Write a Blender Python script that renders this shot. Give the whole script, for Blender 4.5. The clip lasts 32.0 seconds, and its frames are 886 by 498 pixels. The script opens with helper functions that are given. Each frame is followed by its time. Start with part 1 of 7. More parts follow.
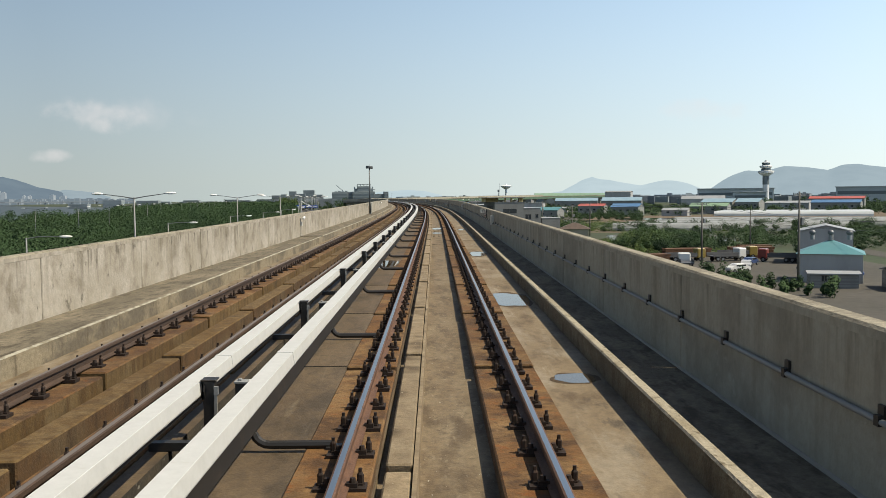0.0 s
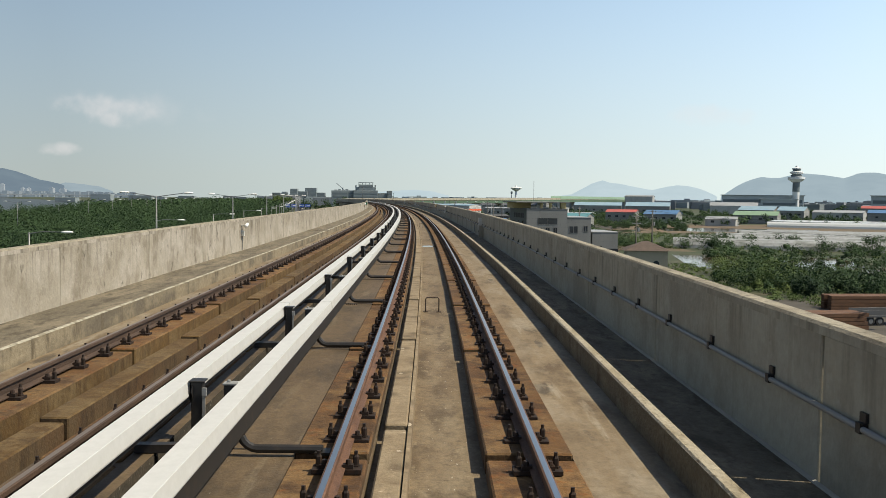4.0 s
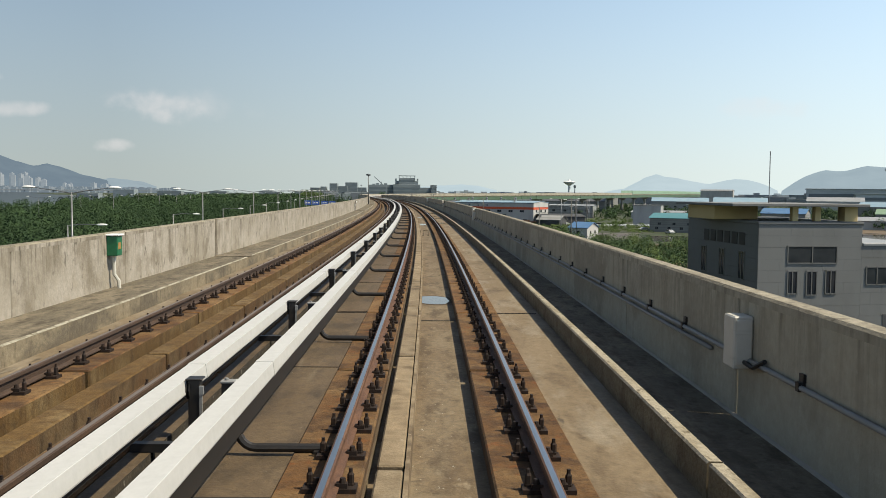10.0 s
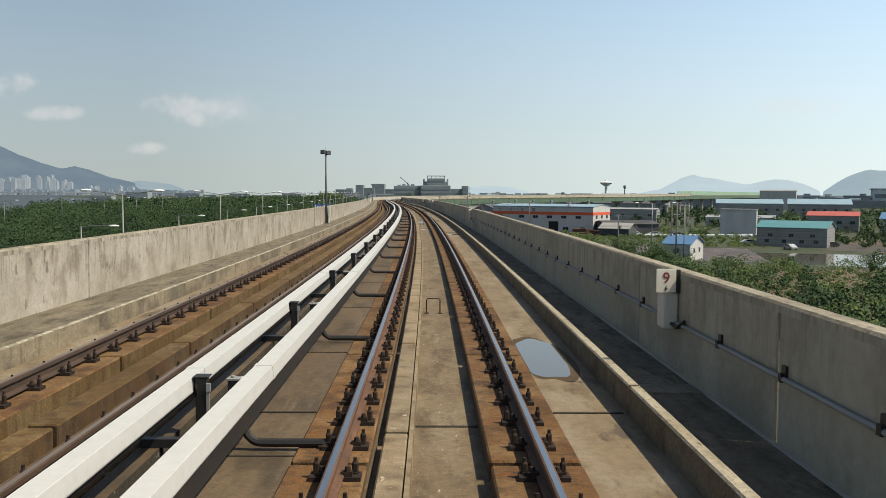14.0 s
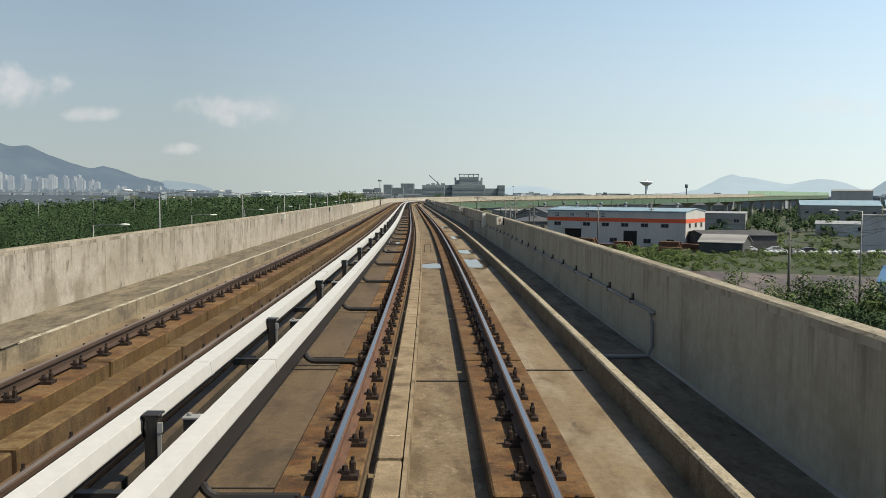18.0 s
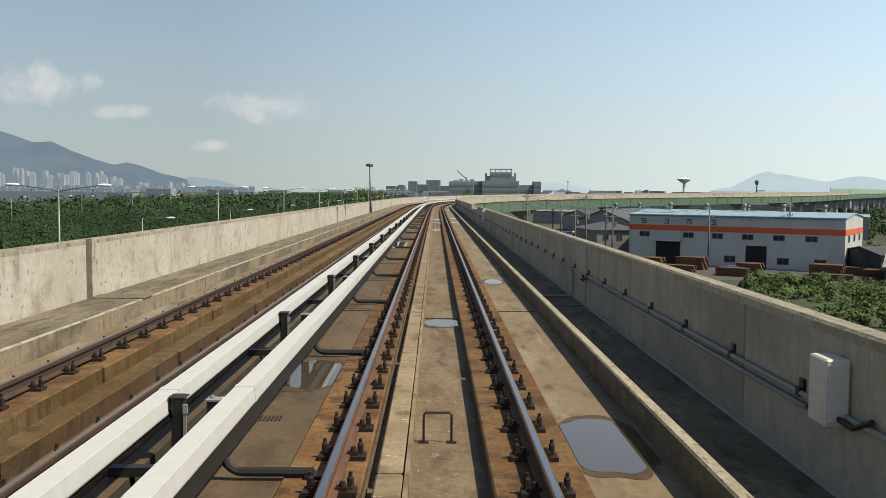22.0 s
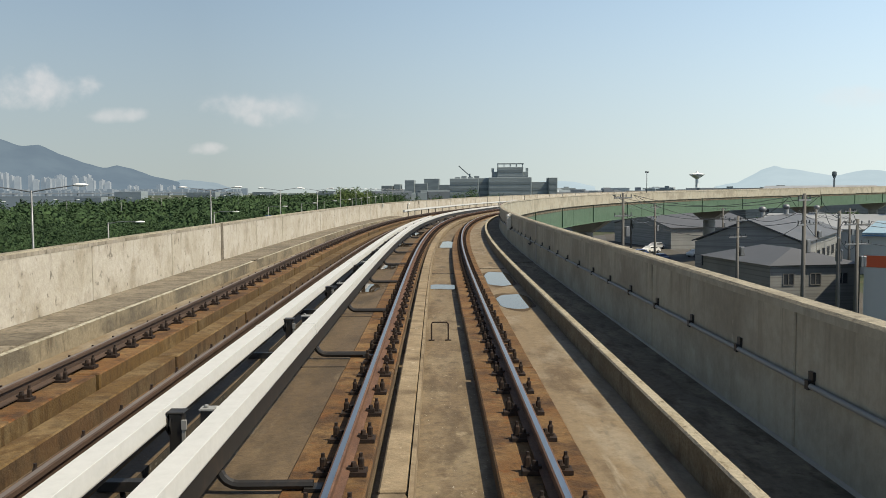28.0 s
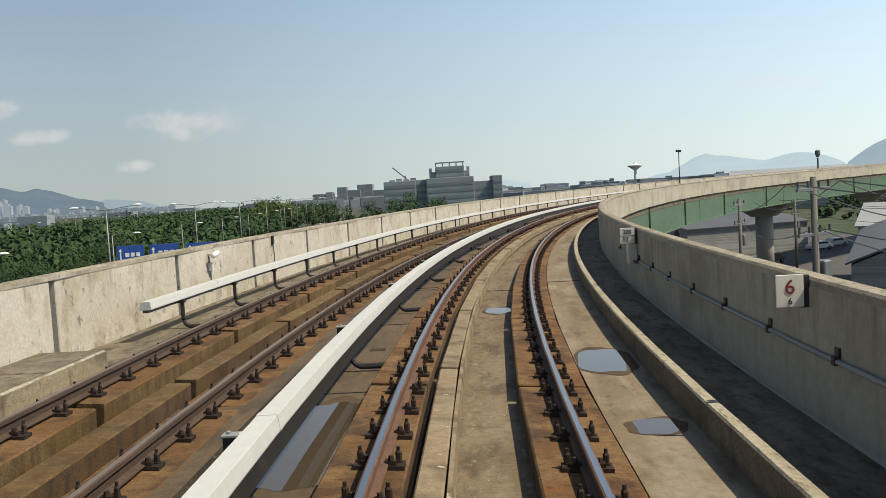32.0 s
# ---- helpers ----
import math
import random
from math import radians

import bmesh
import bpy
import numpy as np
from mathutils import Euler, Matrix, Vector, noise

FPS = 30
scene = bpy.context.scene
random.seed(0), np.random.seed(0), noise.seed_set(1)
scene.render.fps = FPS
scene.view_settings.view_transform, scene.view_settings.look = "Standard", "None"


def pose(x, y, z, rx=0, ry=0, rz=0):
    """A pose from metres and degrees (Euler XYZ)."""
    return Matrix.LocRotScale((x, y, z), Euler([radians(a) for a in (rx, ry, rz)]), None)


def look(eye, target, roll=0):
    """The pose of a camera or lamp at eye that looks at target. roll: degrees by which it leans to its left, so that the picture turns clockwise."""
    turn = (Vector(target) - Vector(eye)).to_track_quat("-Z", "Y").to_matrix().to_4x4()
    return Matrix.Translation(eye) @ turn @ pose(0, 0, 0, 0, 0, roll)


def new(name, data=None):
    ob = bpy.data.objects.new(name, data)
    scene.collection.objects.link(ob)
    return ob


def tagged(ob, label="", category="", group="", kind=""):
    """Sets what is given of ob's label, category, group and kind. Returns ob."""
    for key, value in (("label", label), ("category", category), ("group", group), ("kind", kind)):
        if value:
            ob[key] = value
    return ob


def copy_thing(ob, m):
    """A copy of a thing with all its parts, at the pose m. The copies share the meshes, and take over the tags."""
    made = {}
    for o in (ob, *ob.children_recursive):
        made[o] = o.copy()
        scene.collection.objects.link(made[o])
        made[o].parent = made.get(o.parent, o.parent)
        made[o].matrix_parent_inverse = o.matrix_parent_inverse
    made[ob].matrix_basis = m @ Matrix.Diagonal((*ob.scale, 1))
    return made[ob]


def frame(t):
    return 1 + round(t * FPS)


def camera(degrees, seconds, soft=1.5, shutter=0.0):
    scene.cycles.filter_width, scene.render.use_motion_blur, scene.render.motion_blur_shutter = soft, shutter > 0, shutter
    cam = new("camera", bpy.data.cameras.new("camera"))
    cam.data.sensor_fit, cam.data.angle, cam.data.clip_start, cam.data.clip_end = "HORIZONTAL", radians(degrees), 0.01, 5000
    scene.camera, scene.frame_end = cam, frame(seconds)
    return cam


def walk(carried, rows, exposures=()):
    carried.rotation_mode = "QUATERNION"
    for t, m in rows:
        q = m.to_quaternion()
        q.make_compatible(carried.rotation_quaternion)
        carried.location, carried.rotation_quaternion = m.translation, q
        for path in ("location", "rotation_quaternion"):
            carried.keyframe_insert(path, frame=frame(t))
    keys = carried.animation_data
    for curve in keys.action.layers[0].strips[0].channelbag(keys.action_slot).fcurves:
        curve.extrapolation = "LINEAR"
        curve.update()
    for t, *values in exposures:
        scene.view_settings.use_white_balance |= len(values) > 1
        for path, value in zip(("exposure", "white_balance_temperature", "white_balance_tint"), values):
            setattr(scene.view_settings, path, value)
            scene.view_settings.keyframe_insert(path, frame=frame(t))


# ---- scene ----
# ---------------------------------------------------------------- camera
cam = camera(52.0, 32.0, 0.8)
# seconds, x, y, z, yaw, pitch, lean
ROWS = [
    (0.0, 0.000, 0.000, 1.416, 0.279, -3.267, -0.536),
    (0.5, -0.130, 9.712, 1.461, 0.261, -3.249, -0.492),
    (1.0, -0.259, 19.394, 1.506, 0.256, -3.250, -0.489),
    (1.5, -0.388, 29.045, 1.551, 0.261, -3.262, -0.482),
    (2.0, -0.516, 38.665, 1.594, 0.255, -3.264, -0.365),
    (2.5, -0.644, 48.253, 1.639, 0.259, -3.242, -0.069),
    (3.0, -0.782, 57.810, 1.688, 0.325, -3.213, 0.291),
    (3.5, -0.942, 67.336, 1.739, 0.468, -3.212, 0.532),
    (4.0, -1.132, 76.833, 1.789, 0.660, -3.232, 0.649),
    (4.5, -1.359, 86.306, 1.833, 0.886, -3.270, 0.672),
    (5.0, -1.626, 95.758, 1.870, 1.135, -3.322, 0.632),
    (5.5, -1.937, 105.195, 1.897, 1.400, -3.390, 0.555),
    (6.0, -2.291, 114.622, 1.912, 1.669, -3.475, 0.468),
    (6.5, -2.687, 124.043, 1.913, 1.919, -3.554, 0.360),
    (7.0, -3.122, 133.467, 1.905, 2.157, -3.584, 0.315),
    (7.5, -3.597, 142.897, 1.898, 2.397, -3.533, 0.359),
    (8.0, -4.113, 152.339, 1.900, 2.641, -3.491, 0.375),
    (8.5, -4.671, 161.800, 1.904, 2.892, -3.498, 0.395),
    (9.0, -5.270, 171.283, 1.904, 3.124, -3.550, 0.470),
    (9.5, -5.909, 180.793, 1.895, 3.353, -3.593, 0.584),
    (10.0, -6.590, 190.333, 1.883, 3.600, -3.586, 0.538),
    (10.5, -7.314, 199.905, 1.874, 3.842, -3.569, 0.509),
    (11.0, -8.082, 209.511, 1.868, 4.083, -3.538, 0.593),
    (11.5, -8.893, 219.151, 1.870, 4.331, -3.487, 0.694),
    (12.0, -9.749, 228.825, 1.875, 4.573, -3.488, 0.702),
    (12.5, -10.646, 238.532, 1.877, 4.791, -3.532, 0.591),
    (13.0, -11.586, 248.267, 1.875, 5.029, -3.526, 0.487),
    (13.5, -12.569, 258.028, 1.876, 5.275, -3.503, 0.389),
    (14.0, -13.596, 267.809, 1.880, 5.505, -3.499, 0.344),
    (14.5, -14.663, 277.606, 1.883, 5.732, -3.504, 0.340),
    (15.0, -15.772, 287.410, 1.885, 5.972, -3.512, 0.368),
    (15.5, -16.925, 297.215, 1.886, 6.227, -3.517, 0.413),
    (16.0, -18.121, 307.011, 1.887, 6.483, -3.518, 0.462),
    (16.5, -19.355, 316.787, 1.888, 6.703, -3.512, 0.533),
    (17.0, -20.622, 326.532, 1.886, 6.920, -3.544, 0.479),
    (17.5, -21.929, 336.233, 1.883, 7.198, -3.534, 0.403),
    (18.0, -23.273, 345.874, 1.883, 7.455, -3.507, 0.357),
    (18.5, -24.649, 355.443, 1.887, 7.698, -3.490, 0.360),
    (19.0, -26.050, 364.923, 1.890, 7.917, -3.514, 0.403),
    (19.5, -27.474, 374.300, 1.887, 8.151, -3.558, 0.438),
    (20.0, -28.921, 383.558, 1.880, 8.395, -3.579, 0.452),
    (20.5, -30.386, 392.685, 1.869, 8.628, -3.590, 0.457),
    (21.0, -31.865, 401.669, 1.855, 8.867, -3.626, 0.496),
    (21.5, -33.350, 410.503, 1.835, 9.054, -3.674, 0.583),
    (22.0, -34.822, 419.182, 1.810, 9.110, -3.694, 0.450),
    (22.5, -36.269, 427.705, 1.783, 9.133, -3.699, 0.130),
    (23.0, -37.691, 436.071, 1.757, 9.144, -3.693, -0.214),
    (23.5, -39.085, 444.282, 1.733, 9.125, -3.676, -0.390),
    (24.0, -40.450, 452.342, 1.712, 9.107, -3.659, -0.404),
    (24.5, -41.791, 460.259, 1.693, 9.106, -3.655, -0.396),
    (25.0, -43.108, 468.041, 1.678, 9.105, -3.608, -0.443),
    (25.5, -44.403, 475.698, 1.667, 9.094, -3.602, -0.512),
    (26.0, -45.676, 483.238, 1.653, 9.072, -3.641, -0.533),
    (26.5, -46.927, 490.670, 1.634, 9.053, -3.696, -0.516),
    (27.0, -48.161, 498.003, 1.608, 9.048, -3.745, -0.470),
    (27.5, -49.381, 505.244, 1.578, 9.058, -3.764, -0.400),
    (28.0, -50.589, 512.395, 1.549, 9.077, -3.730, -0.313),
    (28.5, -51.782, 519.460, 1.526, 9.094, -3.669, -0.305),
    (29.0, -52.956, 526.438, 1.512, 9.045, -3.612, -0.467),
    (29.5, -54.097, 533.329, 1.503, 8.922, -3.574, -0.829),
    (30.0, -55.182, 540.132, 1.496, 8.593, -3.571, -1.274),
    (30.5, -56.186, 546.847, 1.488, 8.035, -3.613, -1.846),
    (31.0, -57.086, 553.474, 1.477, 7.310, -3.623, -2.454),
    (31.5, -57.861, 560.008, 1.465, 6.361, -3.624, -3.021),
    (32.0, -58.490, 566.450, 1.453, 5.177, -3.627, -3.478),
]


def stand(x, y, z, yaw, pitch, lean):
    a, b = radians(yaw), radians(pitch)
    way = Vector((-math.sin(a) * math.cos(b), math.cos(a) * math.cos(b), math.sin(b)))
    return look((x, y, z), Vector((x, y, z)) + 10 * way, lean)


walk(cam, [(r[0], stand(*r[1:])) for r in ROWS])
scene.view_settings.exposure = 0.6

# ---------------------------------------------------------------- light
SUN_EL, SUN_AZ = 54.0, 100.0          # azimuth clockwise from +y
world = bpy.data.worlds.new("sky")
scene.world = world
world.use_nodes = True
wn, wl = world.node_tree.nodes, world.node_tree.links
bg = wn["Background"]
sky = wn.new("ShaderNodeTexSky")
sky.sky_type = "NISHITA"
sky.sun_disc = False
sky.sun_elevation, sky.sun_rotation = radians(SUN_EL), radians(SUN_AZ)
sky.altitude, sky.air_density, sky.dust_density, sky.ozone_density = 20, 1.0, 0.6, 1.2
# haze: paler towards the horizon and towards the sun
wtc0 = wn.new("ShaderNodeTexCoord")
hsv = wn.new("ShaderNodeHueSaturation")
hsv.inputs["Saturation"].default_value = 0.8
hsv.inputs["Value"].default_value = 0.72
wl.new(sky.outputs[0], hsv.inputs["Color"])
sep = wn.new("ShaderNodeSeparateXYZ")
wl.new(wtc0.outputs["Generated"], sep.inputs[0])
low = wn.new("ShaderNodeMapRange")
low.interpolation_type = "SMOOTHSTEP"
low.inputs[1].default_value, low.inputs[2].default_value, low.inputs[3].default_value, low.inputs[4].default_value = -0.05, 0.60, 0.95, 0.0
wl.new(sep.outputs[2], low.inputs[0])
hz = wn.new("ShaderNodeMix")
hz.data_type = "RGBA"
wl.new(low.outputs[0], hz.inputs[0])
wl.new(hsv.outputs[0], hz.inputs[6])
tint = wn.new("ShaderNodeMix")
tint.data_type = "RGBA"
rise = wn.new("ShaderNodeMapRange")
rise.inputs[1].default_value, rise.inputs[2].default_value = 0.02, 0.30
wl.new(sep.outputs[2], rise.inputs[0])
wl.new(rise.outputs[0], tint.inputs[0])
tint.inputs[6].default_value, tint.inputs[7].default_value = (4.3, 4.9, 4.8, 1), (3.1, 4.75, 6.5, 1)
wl.new(tint.outputs[2], hz.inputs[7])
sunward = wn.new("ShaderNodeVectorMath")
sunward.operation = "DOT_PRODUCT"
sunward.inputs[1].default_value = (math.sin(radians(SUN_AZ)), math.cos(radians(SUN_AZ)), 0)
wl.new(wtc0.outputs["Generated"], sunward.inputs[0])
gain = wn.new("ShaderNodeMapRange")
gain.inputs[1].default_value, gain.inputs[2].default_value, gain.inputs[3].default_value, gain.inputs[4].default_value = -0.55, 0.5, 0.70, 1.50
wl.new(sunward.outputs["Value"], gain.inputs[0])
gm = wn.new("ShaderNodeVectorMath")
gm.operation = "SCALE"
wl.new(hz.outputs[2], gm.inputs[0])
wl.new(gain.outputs[0], gm.inputs["Scale"])
sky_col = gm.outputs[0]
wtc = wn.new("ShaderNodeTexCoord")
cloud_noise = wn.new("ShaderNodeTexNoise")
cloud_noise.inputs["Scale"].default_value, cloud_noise.inputs["Detail"].default_value = 34.0, 8.0
wl.new(wtc.outputs["Generated"], cloud_noise.inputs["Vector"])


def cloud(way, wide, high, strength):
    """A small soft cloud in the direction way; half width and height as slopes."""
    global sky_col
    c = Vector(way).normalized()
    right = c.cross(Vector((0, 0, 1))).normalized()
    up = right.cross(c)
    sq = []
    for axis, size in ((right, wide), (up, high)):
        d = wn.new("ShaderNodeVectorMath")
        d.operation = "DOT_PRODUCT"
        d.inputs[1].default_value = axis / size
        wl.new(wtc.outputs["Generated"], d.inputs[0])
        off = wn.new("ShaderNodeMath")
        off.operation = "POWER"
        off.inputs[1].default_value = 2.0
        ab = wn.new("ShaderNodeMath")
        ab.operation = "ABSOLUTE"
        wl.new(d.outputs["Value"], ab.inputs[0])
        wl.new(ab.outputs[0], off.inputs[0])
        sq.append(off.outputs[0])
    add = wn.new("ShaderNodeMath")
    wl.new(sq[0], add.inputs[0])
    wl.new(sq[1], add.inputs[1])
    add2 = wn.new("ShaderNodeMath")
    add2.operation = "MULTIPLY_ADD"
    add2.inputs[1].default_value = 4.2
    wl.new(cloud_noise.outputs[0], add2.inputs[0])
    wl.new(add.outputs[0], add2.inputs[2])
    mr = wn.new("ShaderNodeMapRange")
    mr.interpolation_type = "SMOOTHSTEP"
    mr.inputs[1].default_value, mr.inputs[2].default_value, mr.inputs[3].default_value, mr.inputs[4].default_value = 1.5, 3.4, strength, 0.0
    wl.new(add2.outputs[0], mr.inputs[0])
    front = wn.new("ShaderNodeVectorMath")
    front.operation = "DOT_PRODUCT"
    front.inputs[1].default_value = c
    wl.new(wtc.outputs["Generated"], front.inputs[0])
    gate = wn.new("ShaderNodeMath")
    gate.operation = "GREATER_THAN"
    gate.inputs[1].default_value = 0.2
    wl.new(front.outputs["Value"], gate.inputs[0])
    k = wn.new("ShaderNodeMath")
    k.operation = "MULTIPLY"
    wl.new(mr.outputs[0], k.inputs[0])
    wl.new(gate.outputs[0], k.inputs[1])
    mx = wn.new("ShaderNodeMix")
    mx.data_type = "RGBA"
    wl.new(k.outputs[0], mx.inputs[0])
    wl.new(sky_col, mx.inputs[6])
    mx.inputs[7].default_value = (5.4, 5.2, 5.1, 1)
    sky_col = mx.outputs[2]


cloud((-0.540, 0.836, 0.100), 0.050, 0.021, 0.70)
cloud((-0.479, 0.874, 0.079), 0.032, 0.008, 0.45)
cloud((-0.356, 0.931, 0.085), 0.046, 0.014, 0.50)
cloud((-0.330, 0.940, 0.088), 0.075, 0.018, 0.16)
cloud((-0.399, 0.916, 0.044), 0.020, 0.007, 0.55)
cloud((0.269, 0.959, 0.089), 0.050, 0.012, 0.28)
wl.new(sky_col, bg.inputs[0])
bg.inputs[1].default_value = 0.10
sun_data = bpy.data.lights.new("sun", "SUN")
sun_data.energy, sun_data.angle, sun_data.color = 4.4, radians(0.53), (1.0, 0.89, 0.69)
sun = new("sun", sun_data)
sun.matrix_world = look((0, 0, 50), (-math.sin(radians(SUN_AZ)) * math.cos(radians(SUN_EL)),
                                     -math.cos(radians(SUN_AZ)) * math.cos(radians(SUN_EL)), 50 - math.sin(radians(SUN_EL))))

# ---------------------------------------------------------------- materials


def mat(name, base, rough=0.8, metal=0.0, spots=(), bump=0.0, bump_scale=40.0, space="Object", spec=0.4, rand=0.0, grain=0.0,
        grain_scale=30.0):
    """spots: (scale xyz, colour, threshold low, high, strength, detail) layers of noise over the base, with an optional pair of
    own heights between which a layer fades in; grain: fine light and dark speckle."""
    m = bpy.data.materials.new(name)
    m.use_nodes = True
    n, l = m.node_tree.nodes, m.node_tree.links
    b = n["Principled BSDF"]
    b.inputs["Roughness"].default_value = rough
    b.inputs["Metallic"].default_value = metal
    b.inputs["Specular IOR Level"].default_value = spec
    tc = n.new("ShaderNodeTexCoord")
    vec = tc.outputs[space]
    info = n.new("ShaderNodeObjectInfo")
    if space == "Object":
        add = n.new("ShaderNodeVectorMath")
        mul = n.new("ShaderNodeVectorMath")
        mul.operation = "SCALE"
        comb = n.new("ShaderNodeCombineXYZ")
        for k in range(3):
            l.new(info.outputs["Random"], comb.inputs[k])
        l.new(comb.outputs[0], mul.inputs[0])
        mul.inputs["Scale"].default_value = 37.0
        l.new(vec, add.inputs[0])
        l.new(mul.outputs[0], add.inputs[1])
        vec = add.outputs[0]
    rgb = n.new("ShaderNodeRGB")
    rgb.outputs[0].default_value = (*base, 1)
    col = rgb.outputs[0]
    for sc, c, lo, hi, k, det, *fade in spots:
        mp = n.new("ShaderNodeMapping")
        mp.inputs["Scale"].default_value = sc
        l.new(vec, mp.inputs[0])
        nz = n.new("ShaderNodeTexNoise")
        nz.inputs["Scale"].default_value = 1.0
        nz.inputs["Detail"].default_value = det
        nz.inputs["Roughness"].default_value = 0.62
        l.new(mp.outputs[0], nz.inputs["Vector"])
        mr = n.new("ShaderNodeMapRange")
        mr.inputs[1].default_value, mr.inputs[2].default_value = lo, hi
        mr.inputs[3].default_value, mr.inputs[4].default_value = 0.0, k
        l.new(nz.outputs[0], mr.inputs[0])
        amount = mr.outputs[0]
        if fade:
            sp = n.new("ShaderNodeSeparateXYZ")
            l.new(tc.outputs["Object"], sp.inputs[0])
            fr = n.new("ShaderNodeMapRange")
            fr.inputs[1].default_value, fr.inputs[2].default_value = fade[0]
            l.new(sp.outputs[2], fr.inputs[0])
            pr = n.new("ShaderNodeMath")
            pr.operation = "MULTIPLY"
            l.new(amount, pr.inputs[0])
            l.new(fr.outputs[0], pr.inputs[1])
            amount = pr.outputs[0]
        mx = n.new("ShaderNodeMix")
        mx.data_type = "RGBA"
        l.new(amount, mx.inputs[0])
        l.new(col, mx.inputs[6])
        mx.inputs[7].default_value = (*c, 1)
        col = mx.outputs[2]
    if rand:
        hs = n.new("ShaderNodeHueSaturation")
        mr = n.new("ShaderNodeMapRange")
        mr.inputs[3].default_value, mr.inputs[4].default_value = 1 - rand, 1 + rand
        l.new(info.outputs["Random"], mr.inputs[0])
        l.new(mr.outputs[0], hs.inputs["Value"])
        l.new(col, hs.inputs["Color"])
        col = hs.outputs[0]
    if grain:
        nz = n.new("ShaderNodeTexNoise")
        nz.inputs["Scale"].default_value, nz.inputs["Detail"].default_value, nz.inputs["Roughness"].default_value = grain_scale, 6.0, 0.75
        l.new(vec, nz.inputs["Vector"])
        mr = n.new("ShaderNodeMapRange")
        mr.inputs[1].default_value, mr.inputs[2].default_value, mr.inputs[3].default_value, mr.inputs[4].default_value = 0.3, 0.7, 1 - grain, 1 + grain
        l.new(nz.outputs[0], mr.inputs[0])
        hs = n.new("ShaderNodeHueSaturation")
        l.new(mr.outputs[0], hs.inputs["Value"])
        l.new(col, hs.inputs["Color"])
        col = hs.outputs[0]
    l.new(col, b.inputs["Base Color"])
    if bump:
        nz = n.new("ShaderNodeTexNoise")
        nz.inputs["Scale"].default_value = bump_scale
        nz.inputs["Detail"].default_value = 4
        l.new(vec, nz.inputs["Vector"])
        bp = n.new("ShaderNodeBump")
        bp.inputs["Strength"].default_value = bump
        bp.inputs["Distance"].default_value = 0.02
        l.new(nz.outputs[0], bp.inputs["Height"])
        l.new(bp.outputs[0], b.inputs["Normal"])
    return m


WALL = mat("parapet_concrete", (0.2713, 0.2431, 0.1930), 0.9, bump=0.4, bump_scale=18, grain=0.14, grain_scale=9, spots=[
    ((0.6303, 0.6119, 0.7773), (0.3423, 0.3120, 0.2642), 0.42, 0.60, 0.9, 6),
    ((1.5, 1.5, 1.3), (0.1711, 0.1459, 0.1065), 0.50, 0.64, 0.8, 7),
    ((3.0, 3.0, 0.5), (0.1227, 0.1045, 0.0745), 0.50, 0.66, 0.75, 7, (0.1, 1.0)),
    ((11.0, 11.0, 0.8), (0.0785, 0.0672, 0.0488), 0.54, 0.66, 0.85, 6, (0.35, 1.0)),
    ((1.3, 1.3, 4.0), (0.1478, 0.1231, 0.0872), 0.53, 0.68, 0.7, 6, (0.15, -0.2)),
    ((4.0, 4.0, 3.0), (0.0743, 0.0640, 0.0480), 0.60, 0.68, 0.75, 7)])
WALLP = mat("bleached_parapet_concrete", (0.3528, 0.3222, 0.2628), 0.9, bump=0.4, bump_scale=18, grain=0.14, grain_scale=9, spots=[
    ((0.6300, 0.6300, 0.8100), (0.4095, 0.3798, 0.3258), 0.42, 0.60, 0.9, 6), ((1.6, 1.6, 1.4), (0.2430, 0.2088, 0.1548), 0.52, 0.66, 0.75, 7),
    ((5.0, 5.0, 0.6), (0.1440, 0.1260, 0.0936), 0.56, 0.68, 0.7, 6, (0.45, 1.0)), ((2.2, 2.2, 2.6), (0.1350, 0.1098, 0.0756), 0.52, 0.64, 0.8, 7, (0.30, -0.2)),
    ((6.0, 6.0, 5.0), (0.1080, 0.0945, 0.0720), 0.61, 0.68, 0.8, 6)])
WALLR = mat("grey_parapet_concrete", (0.3251, 0.2992, 0.2314), 0.9, bump=0.4, bump_scale=18, grain=0.12, grain_scale=9, spots=[
    ((0.6934, 0.6934, 0.7685), (0.3322, 0.3153, 0.2554), 0.40, 0.62, 0.8, 6), ((1.6, 1.6, 1.2), (0.2227, 0.1994, 0.1501), 0.52, 0.68, 0.6, 7),
    ((4.0, 4.0, 0.3), (0.1935, 0.1740, 0.1284), 0.54, 0.72, 0.45, 6), ((6.0, 6.0, 0.5), (0.1291, 0.1136, 0.0834), 0.50, 0.68, 0.8, 6, (0.35, 1.0)), ((0.3745, 0.3745, 0.5350), (0.2193, 0.1980, 0.1541), 0.50, 0.62, 0.8, 5),
    ((1.3, 1.3, 4.0), (0.1648, 0.1416, 0.0977), 0.54, 0.70, 0.6, 6, (0.1, -0.2)), ((3.0, 3.0, 3.0), (0.3496, 0.3339, 0.2706), 0.66, 0.71, 0.6, 5)])
CAP = mat("parapet_cap", (0.2400, 0.2160, 0.1615), 0.92, bump=0.4, space="UV", grain=0.35, grain_scale=14, spots=[
    ((1.2, 3.0, 1), (0.1400, 0.1220, 0.0874), 0.42, 0.62, 0.85, 6), ((9, 9, 1), (0.0800, 0.0700, 0.0494), 0.54, 0.66, 0.75, 5)])
